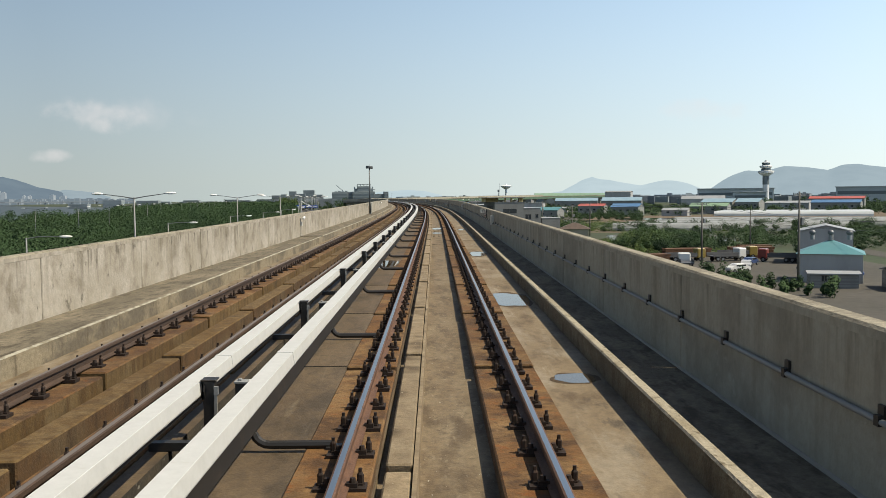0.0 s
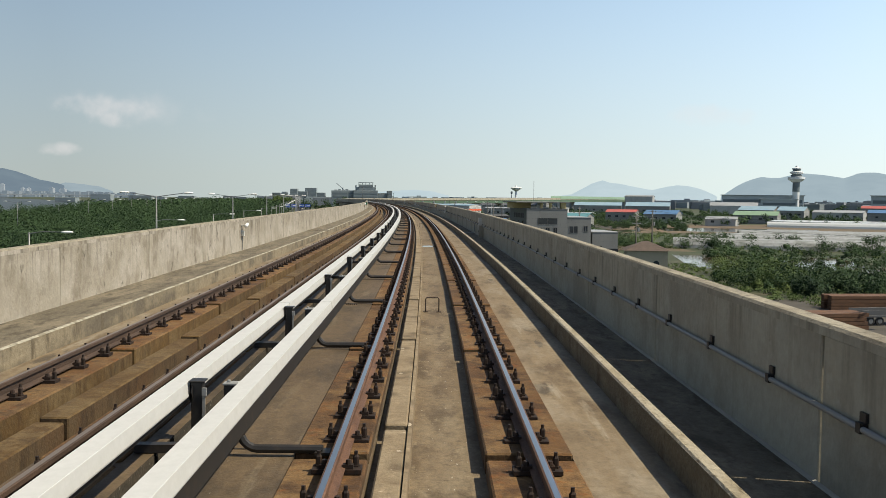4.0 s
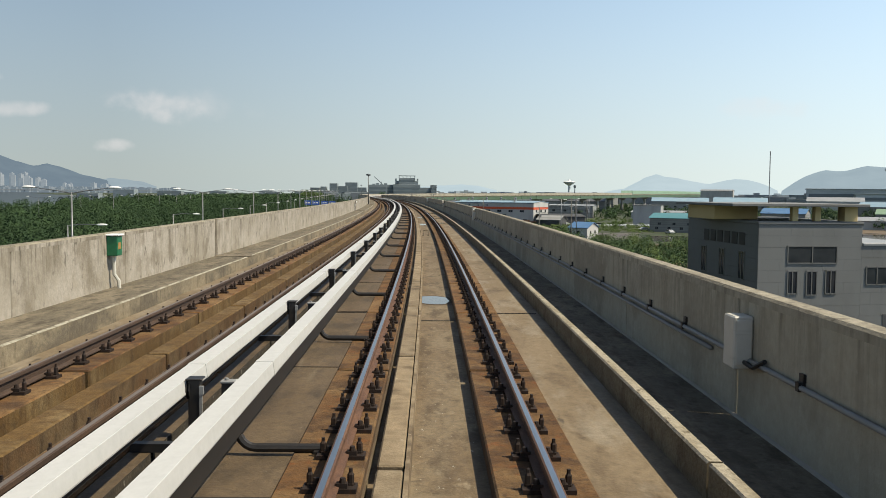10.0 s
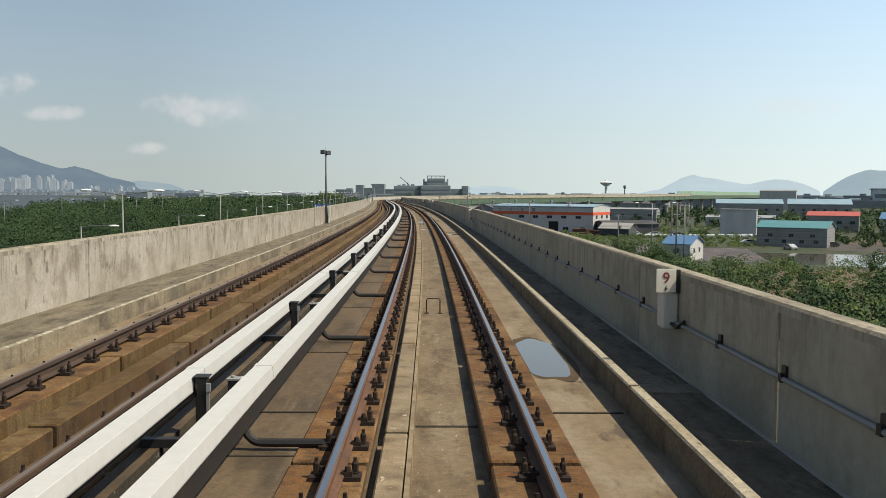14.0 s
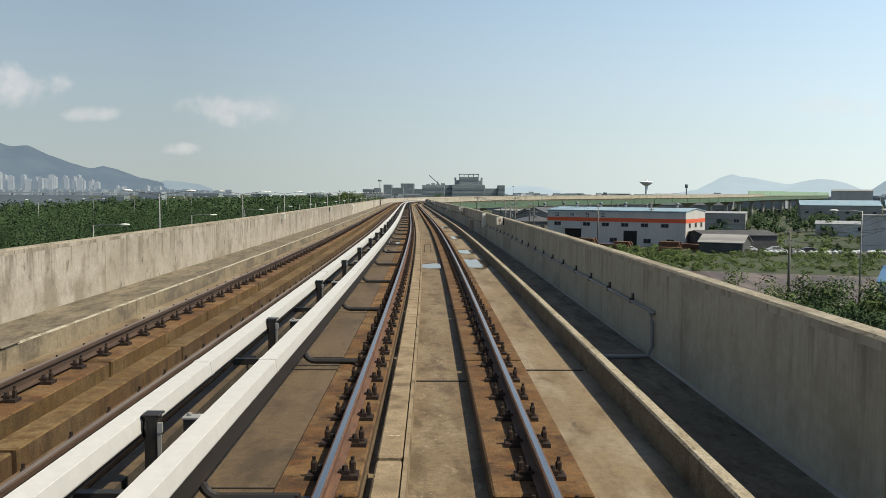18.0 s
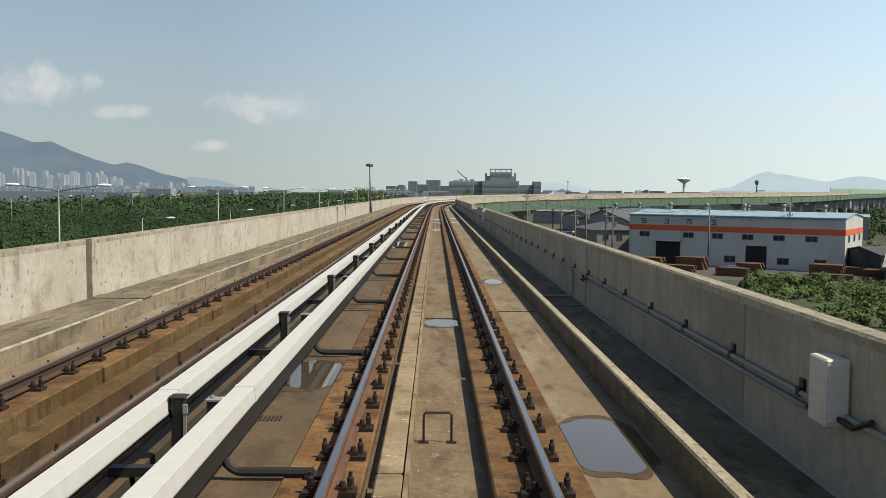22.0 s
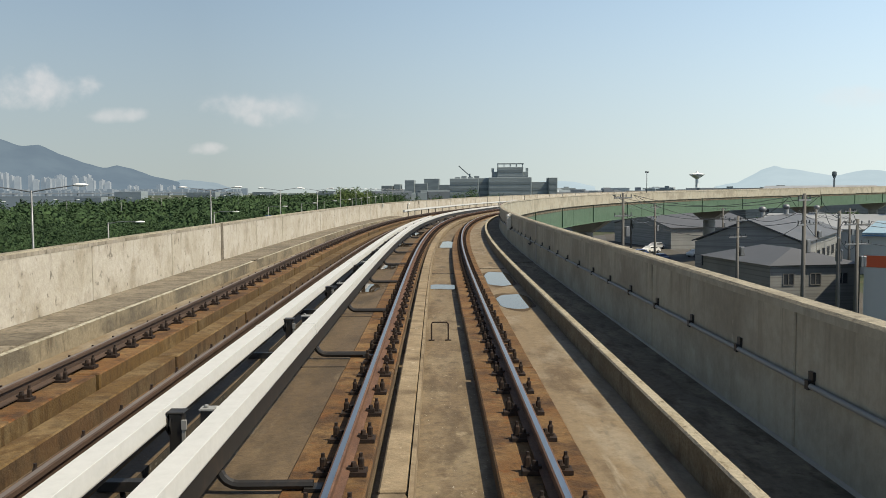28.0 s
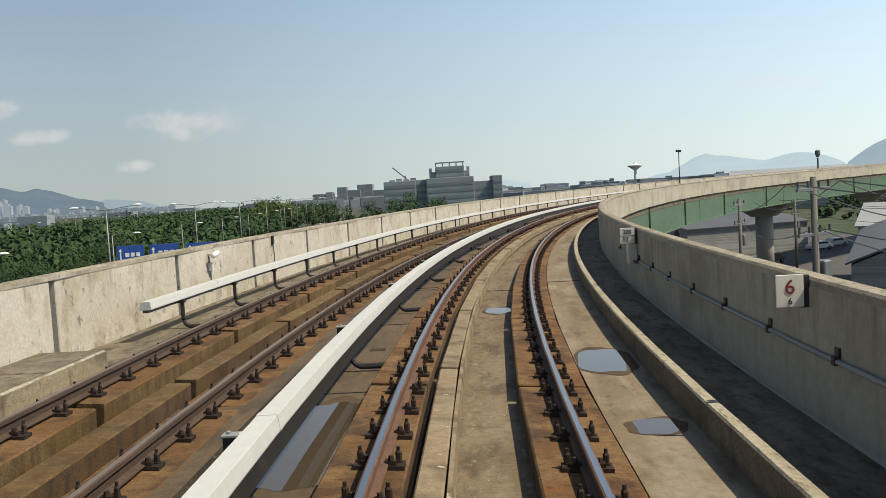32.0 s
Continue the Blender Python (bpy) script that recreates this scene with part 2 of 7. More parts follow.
LEDGE = mat("walkway_concrete", (0.1028, 0.0869, 0.0590), 0.9, bump=0.4, space="UV", grain=0.35, grain_scale=12, spots=[
    ((0.6, 1.6, 1), (0.1654, 0.1388, 0.0945), 0.46, 0.60, 0.85, 6), ((1.6, 5.0, 1), (0.0465, 0.0368, 0.0222), 0.50, 0.64, 0.85, 6),
    ((7, 7, 1), (0.0357, 0.0284, 0.0178), 0.57, 0.68, 0.7, 5)])
LFACE = mat("stained_ledge_face", (0.2025, 0.1694, 0.1132), 0.9, bump=0.4, space="UV", grain=0.3, grain_scale=14, spots=[
    ((0.7, 1.2, 1), (0.0982, 0.0829, 0.0587), 0.44, 0.58, 0.95, 6), ((4.5, 0.8, 1), (0.0736, 0.0561, 0.0333), 0.54, 0.66, 0.85, 6)])
LEDGE_EDGE = mat("chipped_ledge_edge", (0.2722, 0.2533, 0.1961), 0.9, space="UV", grain=0.4, grain_scale=12, spots=[((5, 5, 1), (0.1501, 0.1314, 0.0892), 0.48, 0.58, 0.9, 5)])
SLABTOP = mat("cover_slab_concrete", (0.1470, 0.1250, 0.0912), 0.92, bump=0.5, grain=0.35, grain_scale=12, rand=0.22, spots=[
    ((1.6, 1.6, 1.6), (0.0893, 0.0740, 0.0513), 0.44, 0.60, 0.85, 6), ((7, 7, 7), (0.0525, 0.0430, 0.0304), 0.54, 0.66, 0.7, 5)])
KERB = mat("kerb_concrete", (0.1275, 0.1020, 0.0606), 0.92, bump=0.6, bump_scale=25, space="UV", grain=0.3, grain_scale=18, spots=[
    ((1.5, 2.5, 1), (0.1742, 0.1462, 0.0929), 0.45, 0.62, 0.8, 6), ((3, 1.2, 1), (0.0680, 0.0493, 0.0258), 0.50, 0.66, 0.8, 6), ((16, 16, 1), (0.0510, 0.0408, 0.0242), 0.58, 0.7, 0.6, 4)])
# kerb top, paler than the kerb sides
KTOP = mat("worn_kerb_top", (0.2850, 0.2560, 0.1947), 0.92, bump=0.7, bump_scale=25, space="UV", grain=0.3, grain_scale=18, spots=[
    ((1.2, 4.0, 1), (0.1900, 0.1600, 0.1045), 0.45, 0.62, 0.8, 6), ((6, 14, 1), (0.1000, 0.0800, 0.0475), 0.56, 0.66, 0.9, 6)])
SLAB = mat("dark_track_slab", (0.0765, 0.0519, 0.0273), 0.7, bump=0.25, space="UV", grain=0.28, grain_scale=12, spots=[
    ((0.30, 0.8, 1), (0.1030, 0.0729, 0.0401), 0.42, 0.60, 0.85, 6), ((0.8, 1.8, 1), (0.0383, 0.0273, 0.0146), 0.48, 0.64, 0.85, 6),
    ((5, 7, 1), (0.0438, 0.0310, 0.0164), 0.53, 0.68, 0.6, 5), ((0.4, 3.4, 1), (0.1358, 0.1066, 0.0674), 0.60, 0.68, 0.6, 5), ((12, 40, 1), (0.2188, 0.1960, 0.1550), 0.70, 0.74, 0.8, 3)])
SLABC = mat("worn_centre_slab", (0.1185, 0.0846, 0.0465), 0.8, bump=0.3, space="UV", grain=0.32, grain_scale=10, spots=[
    ((0.5, 1.5, 1), (0.1595, 0.1239, 0.0752), 0.42, 0.60, 0.9, 6), ((1.1, 3.0, 1), (0.0666, 0.0459, 0.0239), 0.49, 0.62, 0.85, 6),
    ((3, 6, 1), (0.2121, 0.1715, 0.1110), 0.60, 0.68, 0.7, 6), ((9, 30, 1), (0.3751, 0.3503, 0.2856), 0.66, 0.71, 0.9, 4), ((8, 8, 1), (0.0517, 0.0351, 0.0192), 0.58, 0.70, 0.6, 4)])
SLABR = mat("pale_track_slab", (0.1468, 0.1102, 0.0658), 0.8, bump=0.25, space="UV", grain=0.22, grain_scale=10, spots=[
    ((0.35, 1.0, 1), (0.1714, 0.1305, 0.0791), 0.42, 0.60, 0.85, 6), ((0.8, 2.0, 1), (0.0734, 0.0494, 0.0257), 0.50, 0.64, 0.8, 6),
    ((0.7, 2.2, 1), (0.0570, 0.0445, 0.0296), 0.61, 0.66, 0.85, 5), ((0.5, 1.6, 1), (0.2147, 0.1835, 0.1338), 0.50, 0.62, 0.7, 6), ((5, 7, 1), (0.1020, 0.0735, 0.0410), 0.55, 0.70, 0.6, 5), ((0.4, 3.4, 1), (0.2580, 0.2269, 0.1691), 0.60, 0.68, 0.6, 5)])
# near-black: shade between the power rails put into the colour with the grit
GRIT_SHADE = mat("dark_gritty_slab", (0.030, 0.026, 0.020), 0.9, bump=0.6, bump_scale=30, space="UV", grain=0.4, grain_scale=16, spots=[
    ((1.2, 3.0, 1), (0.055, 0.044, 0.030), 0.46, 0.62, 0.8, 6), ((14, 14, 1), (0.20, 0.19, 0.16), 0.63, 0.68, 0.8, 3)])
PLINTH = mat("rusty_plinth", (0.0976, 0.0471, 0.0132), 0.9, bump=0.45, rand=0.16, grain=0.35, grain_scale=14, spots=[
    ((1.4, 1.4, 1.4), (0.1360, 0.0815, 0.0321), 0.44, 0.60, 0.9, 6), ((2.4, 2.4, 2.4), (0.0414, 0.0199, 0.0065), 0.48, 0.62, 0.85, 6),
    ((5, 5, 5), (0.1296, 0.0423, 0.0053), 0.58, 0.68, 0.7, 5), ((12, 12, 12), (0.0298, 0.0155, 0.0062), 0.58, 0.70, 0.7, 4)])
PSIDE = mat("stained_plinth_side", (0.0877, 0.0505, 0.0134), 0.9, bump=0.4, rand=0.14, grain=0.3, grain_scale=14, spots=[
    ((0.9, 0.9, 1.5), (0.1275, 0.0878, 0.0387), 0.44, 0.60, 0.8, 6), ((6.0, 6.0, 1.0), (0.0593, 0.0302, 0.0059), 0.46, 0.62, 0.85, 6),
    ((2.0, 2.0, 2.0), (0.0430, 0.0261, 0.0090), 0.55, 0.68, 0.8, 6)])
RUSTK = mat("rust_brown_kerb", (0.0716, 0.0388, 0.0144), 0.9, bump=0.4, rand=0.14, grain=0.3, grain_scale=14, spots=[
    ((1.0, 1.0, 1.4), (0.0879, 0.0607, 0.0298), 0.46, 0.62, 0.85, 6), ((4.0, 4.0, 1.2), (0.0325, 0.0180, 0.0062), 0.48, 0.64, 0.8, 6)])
STRIP = mat("centre_kerb_concrete", (0.1805, 0.1374, 0.0832), 0.9, bump=0.4, rand=0.12, grain=0.32, grain_scale=12, spots=[
    ((1.2, 1.2, 1.2), (0.2223, 0.1763, 0.1120), 0.45, 0.62, 0.85, 6), ((3, 3, 3), (0.0767, 0.0538, 0.0293), 0.50, 0.64, 0.85, 6),
    ((6, 6, 6), (0.3791, 0.3293, 0.2464), 0.66, 0.71, 0.7, 4)])
RAIL = mat("rusty_rail_steel", (0.088, 0.046, 0.029), 0.75, 0.2, space="UV", grain=0.25, spots=[
    ((1.5, 9, 1), (0.15, 0.078, 0.043), 0.42, 0.7, 0.8, 5), ((6, 18, 1), (0.045, 0.025, 0.017), 0.52, 0.7, 0.7, 4)], bump=0.2, bump_scale=60)
RAILB = mat("dull_rail_steel", (0.050, 0.033, 0.024), 0.75, 0.2, space="UV", grain=0.25, spots=[
    ((1.5, 9, 1), (0.088, 0.055, 0.037), 0.42, 0.7, 0.8, 5)], bump=0.2, bump_scale=60)
HEADB = mat("dull_brown_rail_head", (0.135, 0.112, 0.094), 0.50, 0.25, space="UV", spots=[((0.8, 30, 1), (0.20, 0.175, 0.15), 0.5, 0.7, 0.6, 4)])
HEAD = mat("polished_rail_head", (0.4176, 0.4104, 0.4104), 0.30, 1.0, space="UV", spots=[((0.8, 40, 1), (0.3240, 0.3168, 0.3240), 0.45, 0.65, 0.6, 3)])
IRON = mat("dark_rusty_iron", (0.0293, 0.0214, 0.0174), 0.7, 0.5, spots=[((20, 20, 20), (0.0626, 0.0353, 0.0229), 0.48, 0.7, 0.7, 3)])
BLACK = mat("black_coated_steel", (0.016, 0.015, 0.014), 0.5, 0.0, spots=[((6, 6, 6), (0.05, 0.036, 0.026), 0.55, 0.75, 0.6, 3)])
WHITE = mat("white_cover_plastic", (0.4250, 0.4280, 0.4130), 0.5, space="UV", grain=0.08, grain_scale=8, spots=[
    ((0.4, 2, 1), (0.4550, 0.4560, 0.4366), 0.48, 0.72, 0.6, 4), ((6, 3, 1), (0.3100, 0.2750, 0.2163), 0.66, 0.78, 0.45, 4)])
PIPE = mat("galvanised_conduit", (0.20, 0.205, 0.20), 0.6, 0.0, space="UV", spots=[((0.7, 2, 1), (0.25, 0.25, 0.25), 0.45, 0.7, 0.7, 3)])
GREEN = mat("green_painted_girder", (0.062, 0.108, 0.066), 0.6, space="UV", grain=0.2, grain_scale=1.5, spots=[
    ((0.2, 0.8, 1), (0.085, 0.132, 0.086), 0.4, 0.7, 0.7, 4), ((1.2, 0.25, 1), (0.048, 0.072, 0.045), 0.55, 0.75, 0.6, 4)])
PIERC = mat("pier_concrete", (0.304, 0.288, 0.248), 0.9, spots=[((0.4, 0.4, 0.15), (0.216, 0.200, 0.168), 0.45, 0.7, 0.7, 4)])
WATER = mat("puddle_water", (0.055, 0.042, 0.028), 0.02, spec=0.5, space="UV")

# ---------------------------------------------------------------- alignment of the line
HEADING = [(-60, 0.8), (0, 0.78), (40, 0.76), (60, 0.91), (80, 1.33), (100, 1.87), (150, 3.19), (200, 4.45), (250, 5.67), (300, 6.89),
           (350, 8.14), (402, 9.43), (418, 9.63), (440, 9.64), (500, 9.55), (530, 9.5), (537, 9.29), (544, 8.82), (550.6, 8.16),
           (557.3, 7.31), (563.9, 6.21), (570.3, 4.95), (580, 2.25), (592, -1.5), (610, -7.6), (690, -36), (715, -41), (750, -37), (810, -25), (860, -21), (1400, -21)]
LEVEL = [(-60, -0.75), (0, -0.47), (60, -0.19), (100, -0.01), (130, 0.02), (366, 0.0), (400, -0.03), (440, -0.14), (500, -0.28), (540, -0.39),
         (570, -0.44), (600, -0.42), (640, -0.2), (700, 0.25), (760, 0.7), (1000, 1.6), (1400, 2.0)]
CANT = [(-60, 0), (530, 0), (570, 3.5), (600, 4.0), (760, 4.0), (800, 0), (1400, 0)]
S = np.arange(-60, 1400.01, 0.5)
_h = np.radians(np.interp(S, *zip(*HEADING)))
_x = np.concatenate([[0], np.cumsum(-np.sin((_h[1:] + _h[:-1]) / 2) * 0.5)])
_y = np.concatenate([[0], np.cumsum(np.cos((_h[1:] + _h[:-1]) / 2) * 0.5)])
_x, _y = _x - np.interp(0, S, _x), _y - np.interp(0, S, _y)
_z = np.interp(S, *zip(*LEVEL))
GROUND = -11.5


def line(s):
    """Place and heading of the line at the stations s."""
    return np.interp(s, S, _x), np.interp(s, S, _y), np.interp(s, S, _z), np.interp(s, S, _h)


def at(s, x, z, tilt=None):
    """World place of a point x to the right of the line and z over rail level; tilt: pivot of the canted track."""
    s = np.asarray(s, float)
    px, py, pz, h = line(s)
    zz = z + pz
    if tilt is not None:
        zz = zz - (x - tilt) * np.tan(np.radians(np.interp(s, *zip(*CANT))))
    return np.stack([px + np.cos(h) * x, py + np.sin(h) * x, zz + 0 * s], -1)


def place(s, x=0.0, z=0.0, tilt=None, turn=0.0):
    """Pose of a thing that stands at the line, its y axis along it."""
    p = at(s, x, z, tilt)
    h = float(line(s)[3])
    lean = -float(np.interp(s, *zip(*CANT))) if tilt is not None else 0.0
    return Matrix.Translation(p) @ Matrix.Rotation(h + radians(turn), 4, "Z") @ Matrix.Rotation(radians(-lean), 4, "Y")


def mesh_ob(name, verts, faces, material, parent=None, uv=None, smooth=False, slots=None):
    me = bpy.data.meshes.new(name)
    me.from_pydata([tuple(v) for v in verts], [], faces)
    for m in (material if isinstance(material, (list, tuple)) else [material]):
        me.materials.append(m)
    if slots is not None:
        me.polygons.foreach_set("material_index", slots)
    if uv is not None:
        lay = me.uv_layers.new(name="uv")
        idx = np.zeros(len(me.loops), dtype=np.int32)
        me.loops.foreach_get("vertex_index", idx)
        lay.data.foreach_set("uv", np.asarray(uv, dtype=np.float32)[idx].ravel())
    if smooth:
        me.polygons.foreach_set("use_smooth", [True] * len(me.polygons))
    me.update()
    ob = new(name, me)
    if parent is not None:
        ob.parent = parent
    return ob


def sweep(name, prof, s0, s1, step, material, parent=None, tilt=None, closed=True, slots=None, smooth=False, drift=None):
    """A profile of (x, z) points, clockwise seen along the line, drawn along it; drift: sideways shift by station."""
    ss = np.append(np.arange(s0, s1 - step * 0.5, step), s1)
    n = len(prof)
    cum = np.concatenate([[0], np.cumsum([math.dist(prof[i], prof[i + 1]) for i in range(n - 1)])])
    rings = [at(ss, x + (drift(ss) if drift else 0.0), z, tilt) for x, z in prof]
    verts = np.stack(rings, 1).reshape(-1, 3)
    uv = np.stack([np.repeat(ss, n), np.tile(cum, len(ss))], 1)
    k = n if closed else n - 1
    faces, sl = [], []
    for i in range(len(ss) - 1):
        for j in range(k):
            a, b = i * n + j, i * n + (j + 1) % n
            faces.append((a, a + n, b + n, b))
            sl.append(slots[j] if slots else 0)
    if closed:
        faces += [tuple(range(n)), tuple(reversed(range((len(ss) - 1) * n, len(ss) * n)))]
        sl += [0, 0]
    return mesh_ob(name, verts, faces, material, parent, uv, smooth, sl)


def part(name, bm, material, parent=None, label="", smooth=False):
    me = bpy.data.meshes.new(name)
    bm.to_mesh(me)
    bm.free()
    for m in (material if isinstance(material, (list, tuple)) else [material]):
        me.materials.append(m)
    if smooth:
        me.polygons.foreach_set("use_smooth", [True] * len(me.polygons))
    ob = new(name, me)
    if parent is not None:
        ob.parent = parent
    if label:
        tagged(ob, label)
    return ob


def thing(name, label, category, group="", kind="", m=None):
    ob = new(name)
    ob.empty_display_size = 0.3
    if m is not None:
        ob.matrix_world = m
    return tagged(ob, label, category, group, kind)


def box(bm, x0, x1, y0, y1, z0, z1, slot=0):
    v = [bm.verts.new(p) for p in ((x0, y0, z0), (x1, y0, z0), (x1, y1, z0), (x0, y1, z0), (x0, y0, z1), (x1, y0, z1), (x1, y1, z1), (x0, y1, z1))]
    for f in ((3, 2, 1, 0), (4, 5, 6, 7), (0, 1, 5, 4), (1, 2, 6, 5), (2, 3, 7, 6), (3, 0, 4, 7)):
        bm.faces.new([v[i] for i in f]).material_index = slot
    return v


def bevelbox(x0, x1, y0, y1, z0, z1, r=0.02):
    bm = bmesh.new()
    box(bm, x0, x1, y0, y1, z0, z1)
    bmesh.ops.bevel(bm, geom=bm.edges[:], offset=r, segments=1, affect="EDGES")
    return bm


def tube(bm, pts, r, sides=8, r1=None, cap=True):
    """A round bar along a list of points."""
    pts = [Vector(p) for p in pts]
    rings = []
    for i, p in enumerate(pts):
        d = (pts[min(i + 1, len(pts) - 1)] - pts[max(i - 1, 0)]).normalized()
        a = d.orthogonal().normalized() if abs(d.z) < 0.95 else Vector((1, 0, 0))
        a = (a - d * a.dot(d)).normalized()
        if abs(d.z) < 0.95:
            a = d.cross(Vector((0, 0, 1))).normalized()
        b = d.cross(a)
        q = r if r1 is None else r + (r1 - r) * i / max(1, len(pts) - 1)
        rings.append([bm.verts.new(p + (a * math.cos(t) + b * math.sin(t)) * q) for t in np.linspace(0, 2 * math.pi, sides, endpoint=False)])
    for u, v in zip(rings, rings[1:]):
        for i in range(sides):
            bm.faces.new((u[i], u[(i + 1) % sides], v[(i + 1) % sides], v[i]))
    if cap:
        bm.faces.new(list(reversed(rings[0])))
        bm.faces.new(rings[-1])


S0, S1 = -14.0, 1330.0
STEP = 2.5
OUR, OTHER = 0.073, -3.45                  # track centres, to the right of the line
GAUGE2 = 0.7525

# ---------------------------------------------------------------- deck
deck = thing("guideway_deck", "long elevated concrete guideway deck stained brown", "railway deck", kind="structure")
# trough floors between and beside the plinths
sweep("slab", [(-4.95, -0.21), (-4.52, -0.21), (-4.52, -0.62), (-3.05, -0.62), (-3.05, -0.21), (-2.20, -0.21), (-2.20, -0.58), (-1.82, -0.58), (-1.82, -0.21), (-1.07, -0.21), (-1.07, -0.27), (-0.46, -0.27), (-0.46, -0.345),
               (0.47, -0.345), (0.47, -0.27), (1.165, -0.27), (1.165, -0.21), (1.96, -0.21), (1.96, -0.75), (-4.95, -0.75)], S0, S1, STEP, [SLAB, SLABC, SLABR, GRIT_SHADE], deck, slots=[2, 0, 0, 0, 0, 3, 3, 3, 0, 0, 0, 1, 1, 1, 1, 2, 2, 0, 0, 0])
sweep("girder_box", [(-6.0, -0.75), (2.9, -0.75), (2.9, -1.0), (1.2, -1.35), (0.8, -2.6), (-3.9, -2.6), (-4.3, -1.35), (-6.0, -1.0)], S0, 566, 5, PIERC, deck)

# ledges
tagged(sweep("walkway_ledge", [(-5.86, 0.06), (-4.965, 0.06), (-4.92, 0.045), (-4.92, -0.60), (-5.86, -0.60)], S0, 582.0, STEP, [LEDGE, LEDGE_EDGE, LFACE], slots=[0, 1, 2, 0, 0]),
       "weathered grey concrete walkway ledge along the parapet", "walkway", kind="structure")
tagged(sweep("walkway_floor", [(-5.86, -0.16), (-4.93, -0.16), (-4.93, -0.60), (-5.86, -0.60)], 582.0, S1, STEP, LEDGE),
       "lower concrete floor beside the parapet of the bend", "walkway", kind="structure")
tagged(sweep("walkway_floor", [(1.97, -0.07), (2.72, -0.07), (2.72, -0.62), (1.97, -0.62)], S0, S1, STEP, LEDGE),
       "shaded dark concrete walkway floor beside the parapet", "walkway", kind="structure")

# ---------------------------------------------------------------- tracks


def plinth_mesh(w, h, length, r=0.015):
    bm = bevelbox(-w / 2, w / 2, -length / 2, length / 2, -h, 0, r)
    me = bpy.data.meshes.new("plinth")
    bm.to_mesh(me)
    bm.free()
    return me


def rail_prof(xc):
    # clockwise along the line: head, web, foot
    half = [(0.034, -0.007), (0.036, -0.04), (0.012, -0.05), (0.010, -0.125), (0.066, -0.142), (0.066, -0.155)]
    r = [(0.021, 0.0)] + half
    left = [(-x, z) for x, z in r]
    return [(xc + x, z) for x, z in left[:1]] + [(xc + x, z) for x, z in r] + [(xc + x, z) for x, z in reversed(left[1:])]




def stations(anchors, pitch):
    """Stations between fixed ones, as near to the pitch as they fit."""
    out = []
    for a, b in zip(anchors, anchors[1:]):
        n = max(1, round((b - a) / pitch))
        out += [a + (b - a) * i / n for i in range(n)]
    return out + [anchors[-1]]


# stations of the plinth joints, the bracket arms and the parapet joints
JOINTS = stations([-13.6, 10.71, 30.23, 49.49, 123.37, 142.76, 162.62, 182.28, 200.88, 220.91, 236.19, 256.32, 317.40, 337.62, 358.15, 411.58, 432.00, 447.76, 463.31,
                   479.90, 520.91, 526.22, 530.62, 540.55, 551.15, 560.84, 565.38, 574.81, 900.0], 4.87)
ARM_AT = stations([-13.0, 7.31, 13.0, 24.55, 38.88, 43.66, 53.2, 68.2, 74.0, 114.1, 118.9, 123.8, 128.9, 133.85, 148.54, 158.44, 163.9, 177.9, 182.6, 192.15, 208.3, 224.5,
                   240.1, 254.65, 260.1, 264.65, 270.2, 307.6, 322.6, 338.35, 348.2, 352.9, 362.8, 372.9, 378.4, 387.8, 392.7, 402.1, 417.7, 427.7, 432.7, 443.6, 449.2,
                   455.0, 461.0, 467.5, 473.5, 483.9, 516.73, 521.9, 527.0, 531.24, 900.0], 5.0)
WALL_R = stations([-13.3, 9.72, 27.99, 123.9, 161.6, 180.24, 256.37, 317.06, 356.33, 378.59, 446.89, 462.78, 517.73, 540.12, 552.93, 565.14, 573.04, 716.0], 4.58) + \
    stations([724.0, 1330.0], 8.0)
WALL_L = stations([-14.0, 13.48, 31.84, 54.78, 72.76, 128.29, 147.9, 166.0, 184.0, 227.18, 241.99, 265.1, 340.24, 363.43, 381.71, 399.52, 436.58, 451.05, 470.17, 484.88,
                   526.55, 540.45, 549.4, 558.2, 566.42, 574.9, 582.5, 716.0], 4.6) + stations([724.0, 1330.0], 8.0)
CLIP_AT = stations([-11.0, 8.13, 12.63, 27.57, 32.07, 46.42, 52.46, 65.59, 73.02, 121.65, 129.48, 140.57, 148.15, 159.44, 167.16, 178.46, 187.68, 217.84, 225.62, 256.53,
                    264.18, 317.6], 1.53) + stations([358.6, 373.86, 380.9, 393.36, 399.45, 410.86, 418.25, 445.70, 453.19, 461.66, 467.65, 478.86, 486.46, 523.40, 530.85, 589.0], 1.53)



def track(name, centre, label, s1, head, side_m):
    tr = thing(name, label, "railway track", kind="structure")
    for side in (-1, 1):
        xc = centre + side * GAUGE2
        prof = rail_prof(xc)
        sl = [1] + [0] * (len(prof) - 1)
        sweep("rail", prof, S0, s1, STEP, [side_m, head], tr, tilt=centre + GAUGE2, slots=sl)
    return tr


track_a = track("railway_track", OUR, "standard gauge track with rusty rails on concrete plinths", S1, HEAD, RAIL)
track_b = track("railway_track", OTHER, "parallel track with rusty rails on raised concrete plinths", S1, HEADB, RAILB)


